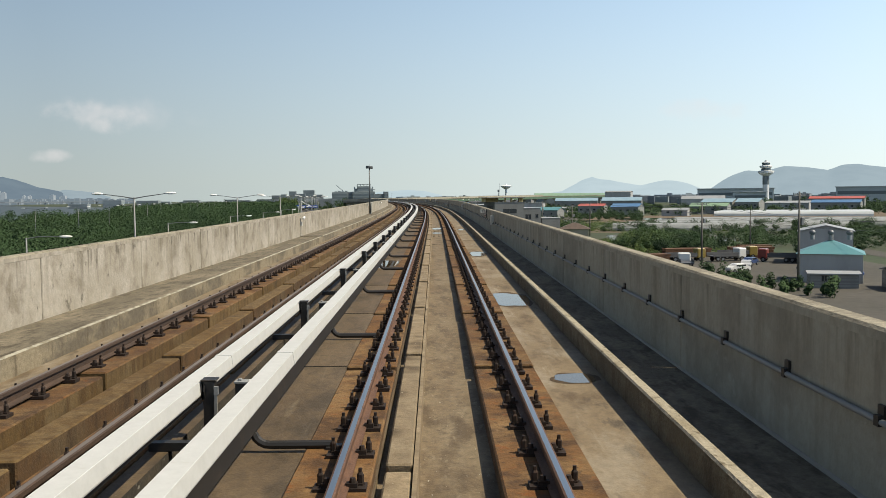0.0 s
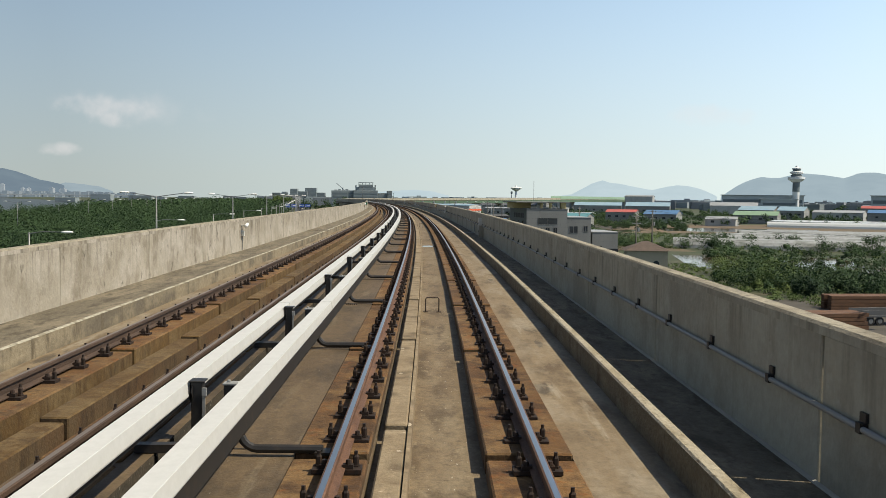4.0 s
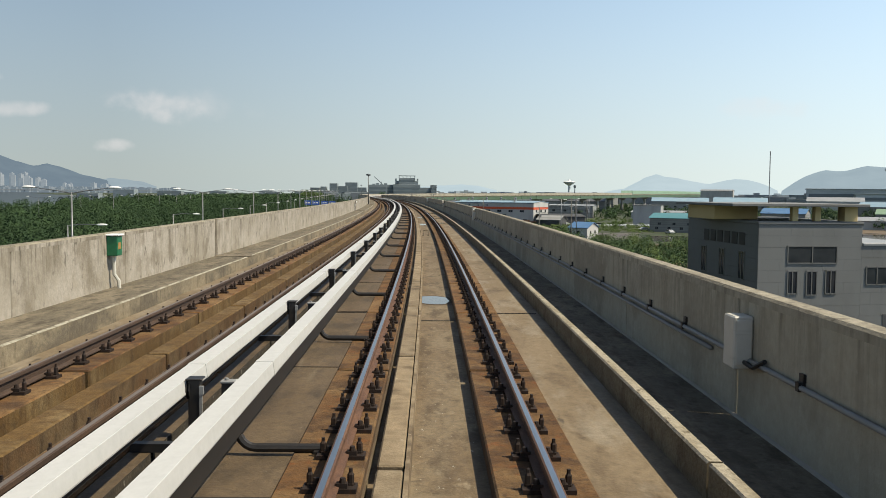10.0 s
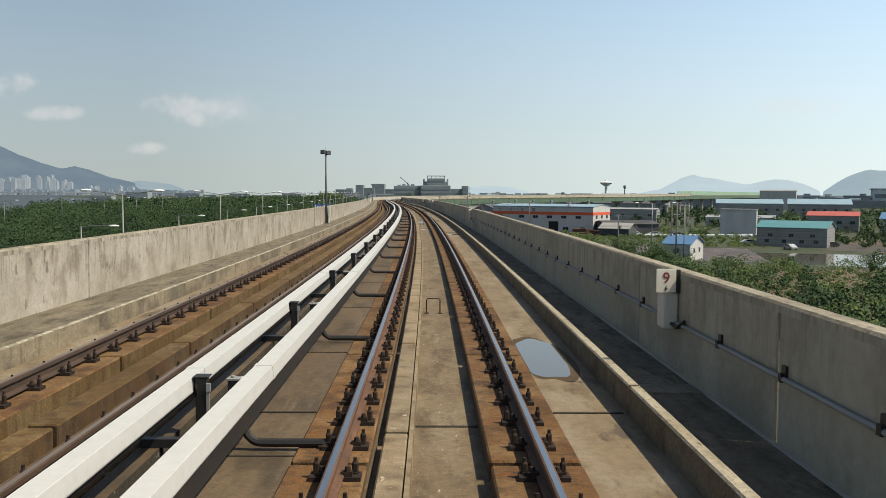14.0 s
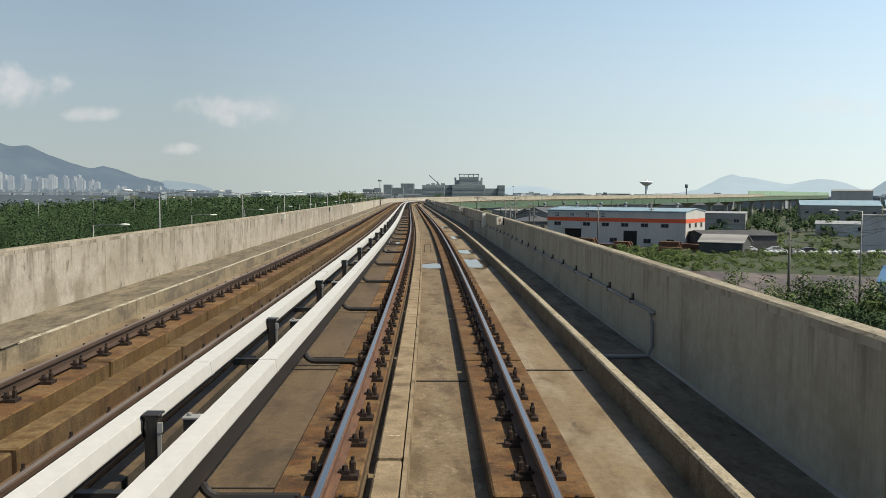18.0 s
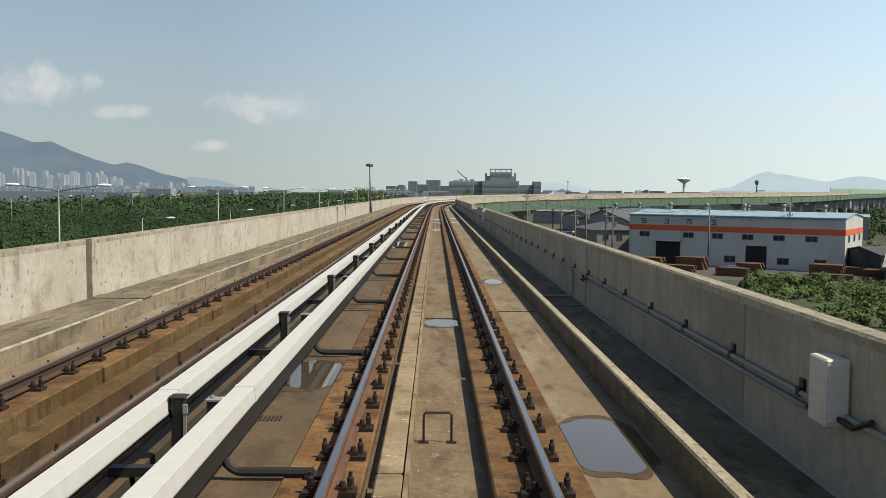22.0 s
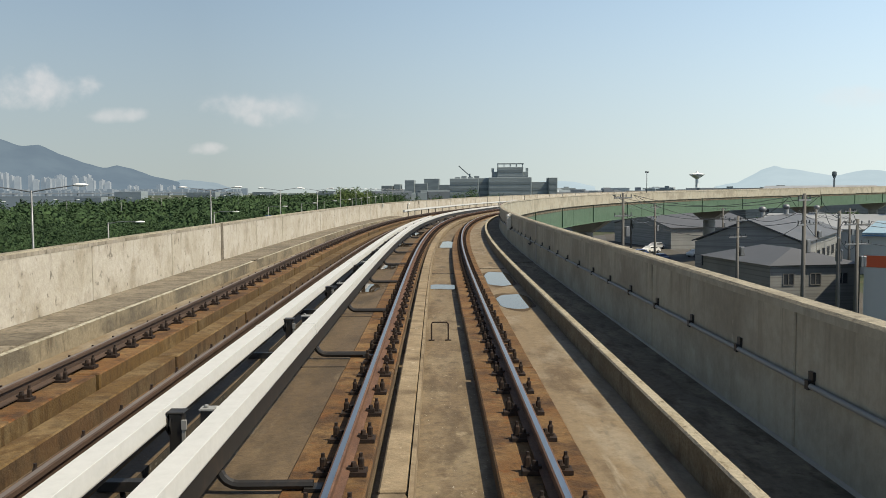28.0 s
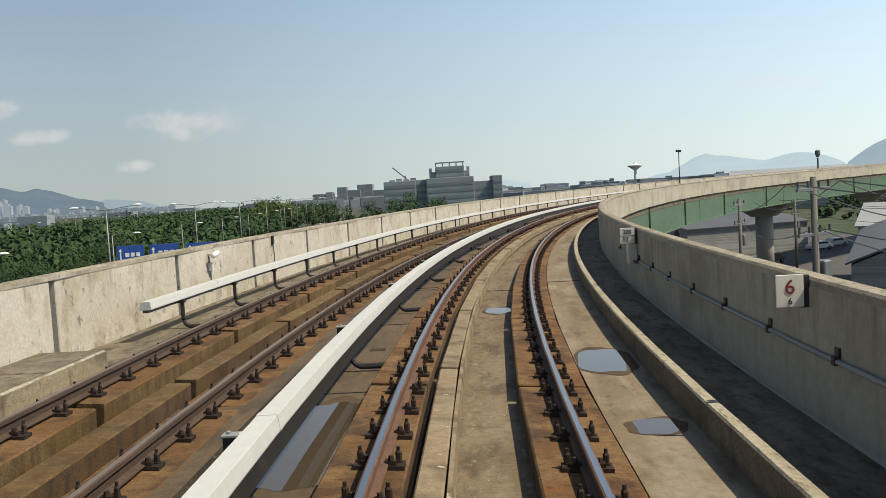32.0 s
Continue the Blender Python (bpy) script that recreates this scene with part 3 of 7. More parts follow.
def lay_plinths(tr, centre, x0, x1, top, deep, mat_, nm, shift, side=None, gap=0.11):
    made = {}
    for a, b in zip(JOINTS, JOINTS[1:]):
        length = round(b - a - gap, 2)
        if length not in made:
            made[length] = plinth_mesh(x1 - x0, deep, length)
            made[length].materials.append(mat_)
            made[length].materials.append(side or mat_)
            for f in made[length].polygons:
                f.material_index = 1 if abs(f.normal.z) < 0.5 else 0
            made[length].name = nm
        ob = new(nm, made[length])
        ob.parent = tr
        ob.matrix_world = place((a + b) / 2 + shift, (x0 + x1) / 2, top, centre + GAUGE2)


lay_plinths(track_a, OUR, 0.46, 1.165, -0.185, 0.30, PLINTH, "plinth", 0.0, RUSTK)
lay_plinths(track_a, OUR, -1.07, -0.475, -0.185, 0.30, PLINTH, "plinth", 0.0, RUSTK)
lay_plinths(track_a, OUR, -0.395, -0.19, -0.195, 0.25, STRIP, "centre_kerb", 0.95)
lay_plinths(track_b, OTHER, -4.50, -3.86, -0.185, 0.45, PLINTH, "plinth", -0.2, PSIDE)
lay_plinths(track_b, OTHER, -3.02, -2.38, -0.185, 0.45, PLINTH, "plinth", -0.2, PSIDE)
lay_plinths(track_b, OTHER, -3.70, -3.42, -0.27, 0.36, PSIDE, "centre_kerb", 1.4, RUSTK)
sweep("edge_strip", [(-0.180, -0.188), (-0.145, -0.190), (-0.138, -0.36), (-0.180, -0.36)], S0, S1, STEP, STRIP, track_a, tilt=OUR + GAUGE2)


def fastener_data():
    """Plate, clip and bolt on the one side of a rail; x points away from the rail."""
    v, f = [], []

    def bx(x0, x1, y0, y1, z0, z1):
        b = len(v)
        v.extend([(x0, y0, z0), (x1, y0, z0), (x1, y1, z0), (x0, y1, z0), (x0, y0, z1), (x1, y0, z1), (x1, y1, z1), (x0, y1, z1)])
        f.extend([tuple(b + i for i in q) for q in ((4, 5, 6, 7), (0, 1, 5, 4), (1, 2, 6, 5), (2, 3, 7, 6), (3, 0, 4, 7))])

    def cyl(x, y, z0, z1, r, n=6, r1=None):
        b = len(v)
        r1 = r if r1 is None else r1
        for z, q in ((z0, r), (z1, r1)):
            v.extend([(x + q * math.cos(t), y + q * math.sin(t), z) for t in np.linspace(0, 2 * math.pi, n, endpoint=False)])
        f.extend([(b + i, b + (i + 1) % n, b + n + (i + 1) % n, b + n + i) for i in range(n)])
        f.append(tuple(b + n + i for i in range(n)))

    bx(0.03, 0.185, -0.075, 0.075, -0.185, -0.152)
    cyl(0.140, 0.025, -0.152, -0.138, 0.032)
    cyl(0.140, 0.025, -0.138, -0.078, 0.024)
    cyl(0.140, 0.025, -0.078, -0.062, 0.024, 6, 0.014)
    cyl(0.140, 0.025, -0.062, -0.034, 0.014)
    bx(0.045, 0.125, -0.060, -0.005, -0.152, -0.118)
    cyl(0.090, -0.033, -0.118, -0.084, 0.026, 7, 0.020)
    return np.array(v), f


FV, FF = fastener_data()


def fasteners(tr, centre, lo, hi, joined=True, shift=0.0):
    """Six fasteners on each plinth, on both sides of both rails."""
    stations = [a + (i + 0.5) * (b - a) / 6 + shift for a, b in zip(JOINTS, JOINTS[1:]) for i in range(6)]
    stations = [q for q in stations if lo <= q < hi]
    for side in (-1, 1):
        for way in (-1, 1):
            xc = centre + side * GAUGE2
            if joined:
                vs, fs = [], []
                for s in stations:
                    q = at(s + FV[:, 1], xc + way * FV[:, 0], FV[:, 2], centre + GAUGE2)
                    b = len(vs) * len(FV)
                    vs.append(q)
                    if way > 0:
                        fs.extend([tuple(b + i for i in f) for f in FF])
                    else:
                        fs.extend([tuple(b + i for i in reversed(f)) for f in FF])
                tagged(mesh_ob("rail_fasteners", np.concatenate(vs), fs, IRON, tr), kind="stuff")
            else:
                sh = FV.copy()
                sh[:, 0] *= way
                me = bpy.data.meshes.new("rail_fastener")
                me.from_pydata([tuple(v) for v in sh], [], [tuple(f) if way > 0 else tuple(reversed(f)) for f in FF])
                me.materials.append(IRON)
                for s in stations:
                    ob = new("rail_fastener", me)
                    ob.parent = tr
                    ob.matrix_world = place(s, xc, 0, centre + GAUGE2)


# ---------------------------------------------------------------- kerb of the right walkway
kerb = thing("walkway_kerb", "rough concrete kerb with a pale chipped top beside the track", "kerb", kind="structure")
DECK_JOINTS = (39.5, 78.6, 123.0, 196.5, 206.0, 276.8, 316.84, 357.6, 397.4, 437.26, 487.0, 540.35, 590.0)
KGAPS = [S0, *DECK_JOINTS, 640.0, 690.0, 740.0, 800.0, S1]
for a, b in zip(KGAPS, KGAPS[1:]):
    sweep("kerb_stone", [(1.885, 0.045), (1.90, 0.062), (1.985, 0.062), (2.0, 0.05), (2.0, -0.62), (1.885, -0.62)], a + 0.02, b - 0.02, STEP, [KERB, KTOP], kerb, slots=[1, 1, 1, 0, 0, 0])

# ---------------------------------------------------------------- parapets
wall_right = thing("wall_right", "shaded grey concrete parapet with vertical joints", "parapet", kind="structure")
wall_left = thing("wall_left", "sunlit weathered concrete parapet with dark streaks", "parapet", kind="structure")


def panels(wall, x0, x1, joints, old, young=None, change=0.0, lift=0.0):
    """Cast panels between the joints; those of a stretch past the station change are of younger, paler concrete."""
    made = {}
    for a, b in zip(joints, joints[1:]):
        length = round(b - a - 0.034, 2)
        face = young if young and change < a < change + 290 else old
        if (length, face) not in made:
            bm = bevelbox(-(x1 - x0) / 2, (x1 - x0) / 2, -length / 2, length / 2, -0.22, 1.0, 0.012)
            me = bpy.data.meshes.new("panel")
            bm.to_mesh(me)
            bm.free()
            me.materials.append(face)
            made[length, face] = me
        ob = new("panel", made[length, face])
        ob.parent = wall
        ob.matrix_world = place((a + b) / 2, (x0 + x1) / 2, lift)
    if x0 > 0:
        a, b = x0 - 0.003, x1 + 0.02
    else:
        a, b = x0 - 0.02, x1 + 0.003
    for s0, s1 in zip(joints[::4], joints[4::4]):
        sweep("coping", [(x, z + lift) for x, z in ((a, 1.045), (a + 0.022, 1.066), (b - 0.022, 1.066), (b, 1.045), (b, 0.985), (a, 0.985))], s0 + 0.012, s1 - 0.012, STEP, [CAP, old], wall, slots=[0, 0, 0, 1, 1, 1])


panels(wall_right, 2.70, 2.86, [j + 0.2 for j in WALL_R], WALLR, lift=-0.02)
panels(wall_left, -6.00, -5.84, WALL_L, WALL, WALLP, 425.0)
sweep("base_fillet", [(2.668, -0.073), (2.674, -0.058), (2.699, -0.050), (2.699, -0.073)], S0, 590.0, STEP, PIERC, wall_right)

# ---------------------------------------------------------------- power rails under white covers
COVER_JOINTS = stations([-14.0, 9.02, 120.5, 179.4, 256.7, 375.2, 428.5, 476.2, 526.5, 900.0], 10.0)


def cover_prof(xc, z1):
    half = [(0.0755, 0.0), (0.078, -0.004), (0.094, -0.112), (0.091, -0.124), (0.072, -0.128)]
    return [(xc - x, z1 + z) for x, z in reversed(half[:4])] + [(xc + x, z1 + z) for x, z in half] + [(xc - 0.072, z1 - 0.128)]


def power_rail(xc, z1, s0, s1, label, deep=0.26, wide=0.045, drift=None):
    cr = thing("power_rail", label, "power rail", "power rails of the guideway")
    cuts = [s0] + [j for j in COVER_JOINTS if s0 + 1 < j < s1 - 1] + [s1]
    for a, b in zip(cuts, cuts[1:]):
        sweep("cover", cover_prof(xc, z1), a + 0.006, b - 0.006, STEP, WHITE, cr, drift=drift)
        if b < s1:
            sweep("joint_sleeve", [(x + (0.004 if x > xc else -0.004), z + (0.004 if z > z1 - 0.06 else -0.002)) for x, z in cover_prof(xc, z1)], b - 0.05, b + 0.05, 0.05, WHITE, cr, drift=drift)
    sweep("contact_rail", [(xc - wide, z1 - 0.128), (xc + wide, z1 - 0.128), (xc + wide + 0.012, z1 - deep), (xc - wide, z1 - deep)], s0, s1, STEP, BLACK, cr, drift=drift)
    return cr


def shared(bm, name, material):
    me = bpy.data.meshes.new(name)
    bm.to_mesh(me)
    bm.free()
    me.materials.append(material)
    return me


def repeat(me, name, parent, poses):
    for m in poses:
        ob = new(name, me)
        ob.parent = parent
        ob.matrix_world = m


def arm_mesh(x_foot, x_up, z_foot, z_top):
    """A flat steel arm that lies on the deck and bends up to the power rail."""
    bm = bmesh.new()
    sg = 1 if x_up > x_foot else -1
    pts = [(x_foot, 0, z_foot), (x_up - sg * 0.14, 0, z_foot)]
    pts += [(x_up - sg * (0.14 - 0.14 * math.sin(a)), 0, z_foot + 0.14 * (1 - math.cos(a))) for a in np.linspace(0.3, math.pi / 2, 5)]
    pts += [(x_up, 0, z_top)]
    tube(bm, pts, 0.036, 8)
    box(bm, x_foot - 0.06, x_foot + 0.06, -0.07, 0.07, z_foot - 0.035, z_foot - 0.01)
    box(bm, x_up - 0.05, x_up + 0.05, -0.06, 0.06, z_top - 0.02, z_top + 0.04)
    return shared(bm, "bracket_arm", BLACK)


def closing(s):
    """The far power rail draws closer to the near one towards its end."""
    return np.interp(s, (510.0, 530.0, 543.0, 566.0, 575.1), (0.0, 0.07, 0.16, 0.21, 0.19))


# near contact rail drawn deeper; its black side stands in for the shadow band
rail_near = power_rail(-1.505, 0.315, S0, 900.0, "white plastic covered power rail on black curved brackets", 0.31, 0.05)
rail_far = power_rail(-2.115, 0.29, S0, 575.1, "white plastic covered power rail on black posts", 0.185, 0.04, closing)
rail_wall = power_rail(-5.15, 0.46, 583.9, 760.0, "white covered power rail on curved brackets beside the parapet", 0.17, 0.04)
repeat(arm_mesh(-0.84, -1.50, -0.15, 0.06), "bracket_arm", rail_near, [place(s) for s in ARM_AT])
repeat(arm_mesh(-4.62, -5.06, -0.13, 0.30), "bracket_arm", rail_wall, [place(s) for s in np.arange(585.2, 758, 2.75)])
bm = bmesh.new()
box(bm, -2.01, -1.915, -0.055, 0.055, -0.56, 0.285)
box(bm, -2.03, -1.895, -0.07, 0.07, 0.285, 0.300)
bmesh.ops.bevel(bm, geom=bm.edges[:], offset=0.005, segments=1, affect="EDGES")
repeat(shared(bm, "post", BLACK), "post", rail_far, [place(s + 0.5, float(closing(s + 0.5)), -0.10 * min(1.0, float(closing(s)) / 0.1)) for s in ARM_AT if s < 575.1 - 1])
bm = bmesh.new()
box(bm, -1.915, -1.890, -0.062, -0.045, -0.50, 0.20)
box(bm, -1.915, -1.880, -0.068, -0.040, 0.17, 0.24)
repeat(shared(bm, "edge_bar", PIPE), "edge_bar", rail_far, [place(s + 0.5, float(closing(s + 0.5)), -0.10 * min(1.0, float(closing(s)) / 0.1)) for s in ARM_AT if s < 575.1 - 1])
bm = bmesh.new()
for k in range(4):
    tube(bm, [(-2.035 + k * 0.012, 0, 0.20), (-2.028 + k * 0.012, 0, 0.20)], 0.085 if k % 2 else 0.065, 10)
repeat(shared(bm, "insulator", BLACK), "insulator", rail_far, [place(s + 0.5, float(closing(s + 0.5)), -0.10 * min(1.0, float(closing(s)) / 0.1)) for s in ARM_AT if s < 575.1 - 1])
bm = bmesh.new()
box(bm, -1.745, -1.625, -0.055, 0.055, 0.262, 0.280)
tube(bm, [(-1.70, 0, 0.280), (-1.70, 0, 0.300)], 0.018, 6)
bmesh.ops.bevel(bm, geom=bm.edges[:], offset=0.003, segments=1, affect="EDGES")
repeat(shared(bm, "clamp", PIPE), "clamp", rail_near, [place(s + 0.5) for s in ARM_AT])

bm = bmesh.new()
box(bm, -1.735, -1.645, -0.045, 0.045, -0.20, 0.262)
repeat(shared(bm, "bracket_block", BLACK), "bracket_block", rail_near, [place(s + 0.5) for s in ARM_AT])
bm = bmesh.new()
for k in range(4):
    tube(bm, [(-1.640 + k * 0.018, 0, 0.235), (-1.629 + k * 0.018, 0, 0.235)], 0.055 if k % 2 else 0.04, 10)
repeat(shared(bm, "insulator", WHITE), "insulator", rail_near, [place(s + 0.5) for s in ARM_AT])
bm = bmesh.new()
box(bm, -2.36, -1.74, -0.045, 0.045, -0.205, -0.135)
repeat(shared(bm, "crossbar", BLACK), "crossbar", rail_far, [place(s + 0.08) for s in ARM_AT if s < 574])

# ---------------------------------------------------------------- small materials
SIGNW = mat("sign_cream_paint", (0.62, 0.58, 0.48), 0.6, spots=[((6, 6, 6), (0.42, 0.38, 0.29), 0.5, 0.75, 0.6, 4)])
SIGNY = mat("sign_yellowed_paint", (0.52, 0.44, 0.27), 0.6, spots=[((6, 6, 6), (0.38, 0.31, 0.18), 0.5, 0.75, 0.6, 4)])
INK = mat("sign_black_paint", (0.02, 0.02, 0.02), 0.6)
REDINK = mat("sign_red_brown_paint", (0.20, 0.03, 0.02), 0.6)
BOXGREY = mat("grey_cabinet_paint", (0.48, 0.47, 0.42), 0.5, spots=[((3, 3, 2), (0.36, 0.35, 0.31), 0.45, 0.7, 0.6, 4), ((1, 1, 14), (0.30, 0.27, 0.21), 0.6, 0.75, 0.5, 3)])
CABINET = mat("beige_cabinet_paint", (0.30, 0.265, 0.20), 0.55, spots=[((3, 3, 2), (0.23, 0.20, 0.145), 0.45, 0.7, 0.7, 4), ((9, 9, 1.5), (0.15, 0.115, 0.075), 0.58, 0.72, 0.7, 4)])
LAMPW = mat("white_lamp_glass", (0.72, 0.72, 0.70), 0.2)
POLEGREY = mat("galvanised_pole", (0.17, 0.178, 0.185), 0.45, 0.5, spots=[((4, 4, 1), (0.11, 0.115, 0.12), 0.45, 0.7, 0.7, 3)])
DARKGREY = mat("dark_grey_housing", (0.06, 0.065, 0.07), 0.5)
OCHREP = mat("ochre_label", (0.30, 0.17, 0.05), 0.6)
FILLER = mat("dark_joint_filler", (0.020, 0.016, 0.012), 0.9)

# ---------------------------------------------------------------- deck joints, puddles, step irons
jt = thing("deck_joint_lines", "dark joints across the stained track slab", "joint", kind="structure")
for s in DECK_JOINTS:
    for x0, x1, z in ((-0.15, 0.455, -0.342), (1.17, 1.84, -0.207), (-1.9, -1.075, -0.207)):
        bm = bmesh.new()
        box(bm, x0, x1, -0.022, 0.022, -0.02, 0.006)
        part("joint", bm, FILLER, jt).matrix_world = place(s, 0, z)
bm = bmesh.new()
box(bm, -1.95, -1.075, -0.012, 0.012, -0.02, 0.004)
repeat(shared(bm, "joint", FILLER), "joint", jt, [place(s + 0.25, 0, -0.207) for s in JOINTS[:128]])

GRATE = mat("cast_iron_grate", (0.03, 0.025, 0.02), 0.7, 0.4)
for s, x in ((309.1, -1.46), (429.5, -1.48), (516.5, -1.49), (564.5, -1.4), (582.5, -1.37), (238.0, -1.45), (340.0, -1.45), (94.0, -1.45)):
    g = thing("drain_grate", "small rusty iron drain grate in the slab", "drain", "slab drains", m=place(s, x, -0.205))
    for i in range(6):
        bm = bmesh.new()
        box(bm, -0.10 + i * 0.036, -0.082 + i * 0.036, -0.09, 0.09, -0.01, 0.004)
        part("bar", bm, GRATE, g)

DAMP = mat("damp_slab", (0.060, 0.042, 0.025), 0.8, spec=0.15, space="UV", grain=0.3, grain_scale=10, spots=[((1.5, 1.5, 1), (0.080, 0.058, 0.036), 0.42, 0.6, 0.8, 5)])
PUDDLES_C = [(374.8, 0.16, 1.9, 0.60), (183.5, 0.04, 0.8, 0.44), (269.2, 0.08, 1.0, 0.5), (323.9, 0.02, 1.0, 0.38), (338.4, 0.13, 2.2, 0.50), (436.7, 0.16, 0.9, 0.50),
             (475.8, 0.09, 2.6, 0.44), (488.1, 0.16, 2.2, 0.54), (496.1, 0.15, 2.5, 0.58), (554.0, 0.16, 4.6, 0.58), (536.9, 0.15, 1.1, 0.56),
             (586.8, 0.2, 0.8, 0.38), (50.5, 0.12, 1.3, 0.50), (56.8, 0.11, 2.6, 0.48), (252.3, 0.07, 3.0, 0.42), (116.4, 0.12, 1.1, 0.42), (209.0, 0.1, 1.4, 0.5)]
PUDDLES_R = [(31.0, 1.45, 2.3, 0.42), (17.7, 1.45, 2.1, 0.6), (10.1, 1.56, 0.5, 0.38), (279.8, 1.42, 2.6, 0.5), (261.6, 1.40, 1.5, 0.45),
             (267.9, 1.35, 1.0, 0.28), (379.6, 1.43, 2.1, 0.5), (374.2, 1.44, 3.3, 0.6), (390.3, 1.5, 2.6, 0.4), (403.6, 1.45, 3.0, 0.4), (442.7, 1.43, 1.1, 0.36),
             (428.7, 1.46, 1.6, 0.58), (494.6, 1.5, 2.9, 0.55), (485.9, 1.48, 2.1, 0.56), (537.5, 1.5, 3.4, 0.56), (532.9, 1.5, 2.2, 0.54),
             (581.0, 1.5, 1.4, 0.52), (578.0, 1.56, 0.5, 0.34), (314.6, 1.45, 1.1, 0.5), (337.5, 1.37, 1.8, 0.26), (251.4, 1.40, 1.6, 0.34), (51.7, 1.50, 1.8, 0.28)]
PUDDLES_L = [(179.4, -1.31, 2.5, 0.56), (189.2, -1.36, 2.7, 0.5), (385.4, -1.36, 3.3, 0.6), (379.9, -1.48, 1.3, 0.34), (431.6, -1.38, 1.6, 0.58), (476.9, -1.44, 1.7, 0.64),
             (560.4, -1.42, 3.3, 0.62), (551.2, -1.4, 1.6, 0.64), (578.1, -1.40, 2.8, 0.66), (314.4, -1.37, 1.2, 0.56), (321.2, -1.28, 0.8, 0.33), (262.1, -1.42, 0.9, 0.46),
             (257.6, -1.39, 0.6, 0.5), (457.8, -1.4, 4.0, 0.6), (535.5, -1.5, 1.8, 0.43), (541.1, -1.43, 1.7, 0.48), (337.0, -1.40, 3.2, 0.55), (27.0, -1.42, 2.6, 0.5)]
rng = np.random.default_rng(5)
for lst, z, lo, hi in ((PUDDLES_C, -0.3395, -0.155, 0.455), (PUDDLES_R, -0.2045, 1.175, 1.84), (PUDDLES_L, -0.2045, -1.9, -1.08)):
    for s, x, ln, wd in lst:
        k = 56
        ph = rng.uniform(0, 6.28, 7)
        am = rng.uniform(0.015, 0.065, 7) / (1 + 0.25 * np.arange(7))
        vs = []
        for t in np.linspace(0, 2 * math.pi, k, endpoint=False):
            q = 1 + sum(am[i] * math.sin((i + 2) * t + ph[i]) for i in range(7))
            c, d = math.cos(t), math.sin(t)
            e = (abs(c) ** 2.8 + abs(d) ** 2.8) ** (-1 / 2.8)
            vs.append(at(s + ln / 2 * d * e * q, min(hi, max(lo, x + wd / 2 * 1.2 * c * e * q)), z))
        pud = tagged(mesh_ob("puddle", vs, [tuple(range(k))], WATER, uv=[(v[0], v[1]) for v in vs]), "shallow still puddle of rain water on the stained slab", "puddle", "puddles on the deck")
        ws = []
        for t in np.linspace(0, 2 * math.pi, k, endpoint=False):
            q = 1.22 + sum(am[i] * 1.5 * math.sin((i + 2) * t + ph[-1 - i]) for i in range(7))
            c, d = math.cos(t), math.sin(t)
            ws.append(at(s + ln / 2 * d * q, min(hi, max(lo, x + wd / 2 * 1.25 * c * q)), z - 0.0022))
        mesh_ob("damp_margin", ws, [tuple(range(k))], DAMP, pud, uv=[(v[0], v[1]) for v in ws])

bm = bmesh.new()
tube(bm, [(-0.125, 0, -0.01), (-0.125, 0, 0.25), (-0.105, 0, 0.275), (0.105, 0, 0.275), (0.125, 0, 0.25), (0.125, 0, -0.01)], 0.011, 6)
hoop = shared(bm, "hoop", IRON)
bm = bmesh.new()
box(bm, -0.17, -0.08, -0.03, 0.03, 0, 0.012)
box(bm, 0.08, 0.17, -0.03, 0.03, 0, 0.012)
hoopfoot = shared(bm, "foot_plate", IRON)
for s in (46.5, 94.0, 141.5, 188.7, 236.5, 285.0, 333.0, 381.6, 429.2, 480.0, 529.2, 575.1, 622.0):
    st = thing("steel_hoop", "small rusty steel hoop standing between the rails", "steel hoop", "hoops between the rails", m=place(s, 0.07, -0.345))
    repeat(hoop, "hoop", st, [st.matrix_world])
    repeat(hoopfoot, "foot_plate", st, [st.matrix_world])
    for o in st.children:
        o.matrix_local = Matrix()

# ---------------------------------------------------------------- conduit on the right parapet


def ring(xc, zc, r, n=8):
    return [(xc + r * math.sin(t), zc + r * math.cos(t)) for t in np.linspace(0, 2 * math.pi, n, endpoint=False)]


conduit = thing("cable_conduit", "grey steel cable conduit on black brackets along the parapet", "conduit")
for a, b, z in ((S0, 318.2, 0.50), (357.6, 590.0, 0.50), (199.0, 238.0, 0.43), (427.5, 437.0, 0.42)):
    sweep("pipe", ring(2.670, z - 0.015, 0.022), a, b, STEP, PIPE, conduit, smooth=True)
bm = bmesh.new()
box(bm, 2.585, 2.637, -0.03, 0.03, 0.468, 0.535)
box(bm, 2.615, 2.637, -0.04, 0.04, 0.535, 0.595)
clip = shared(bm, "bracket", BLACK)
repeat(clip, "bracket", conduit, [place(s + 0.2, 0.062, -0.01) for s in CLIP_AT])
bm = bmesh.new()
tube(bm, [(2.60, 0, 0.50), (2.60, -0.10, 0.49), (2.60, -0.16, 0.40), (2.60, -0.17, 0.10), (2.56, -0.17, 0.0), (2.3, -0.17, -0.01), (1.98, -0.17, -0.01)], 0.024, 8)
drop = shared(bm, "down_pipe", PIPE)
repeat(drop, "down_pipe", conduit, [place(s, 0.062, -0.03) for s in (124.5, 357.8, 438.5)])
bm = bmesh.new()
for q in (0.0, 0.03):
    tube(bm, [(2.60, 0.3, 0.50 - q), (2.58, 0.15, 0.42), (2.55 - q, 0.0, 0.40 + q), (2.58, -0.15, 0.46), (2.60, -0.3, 0.50)], 0.018, 6)
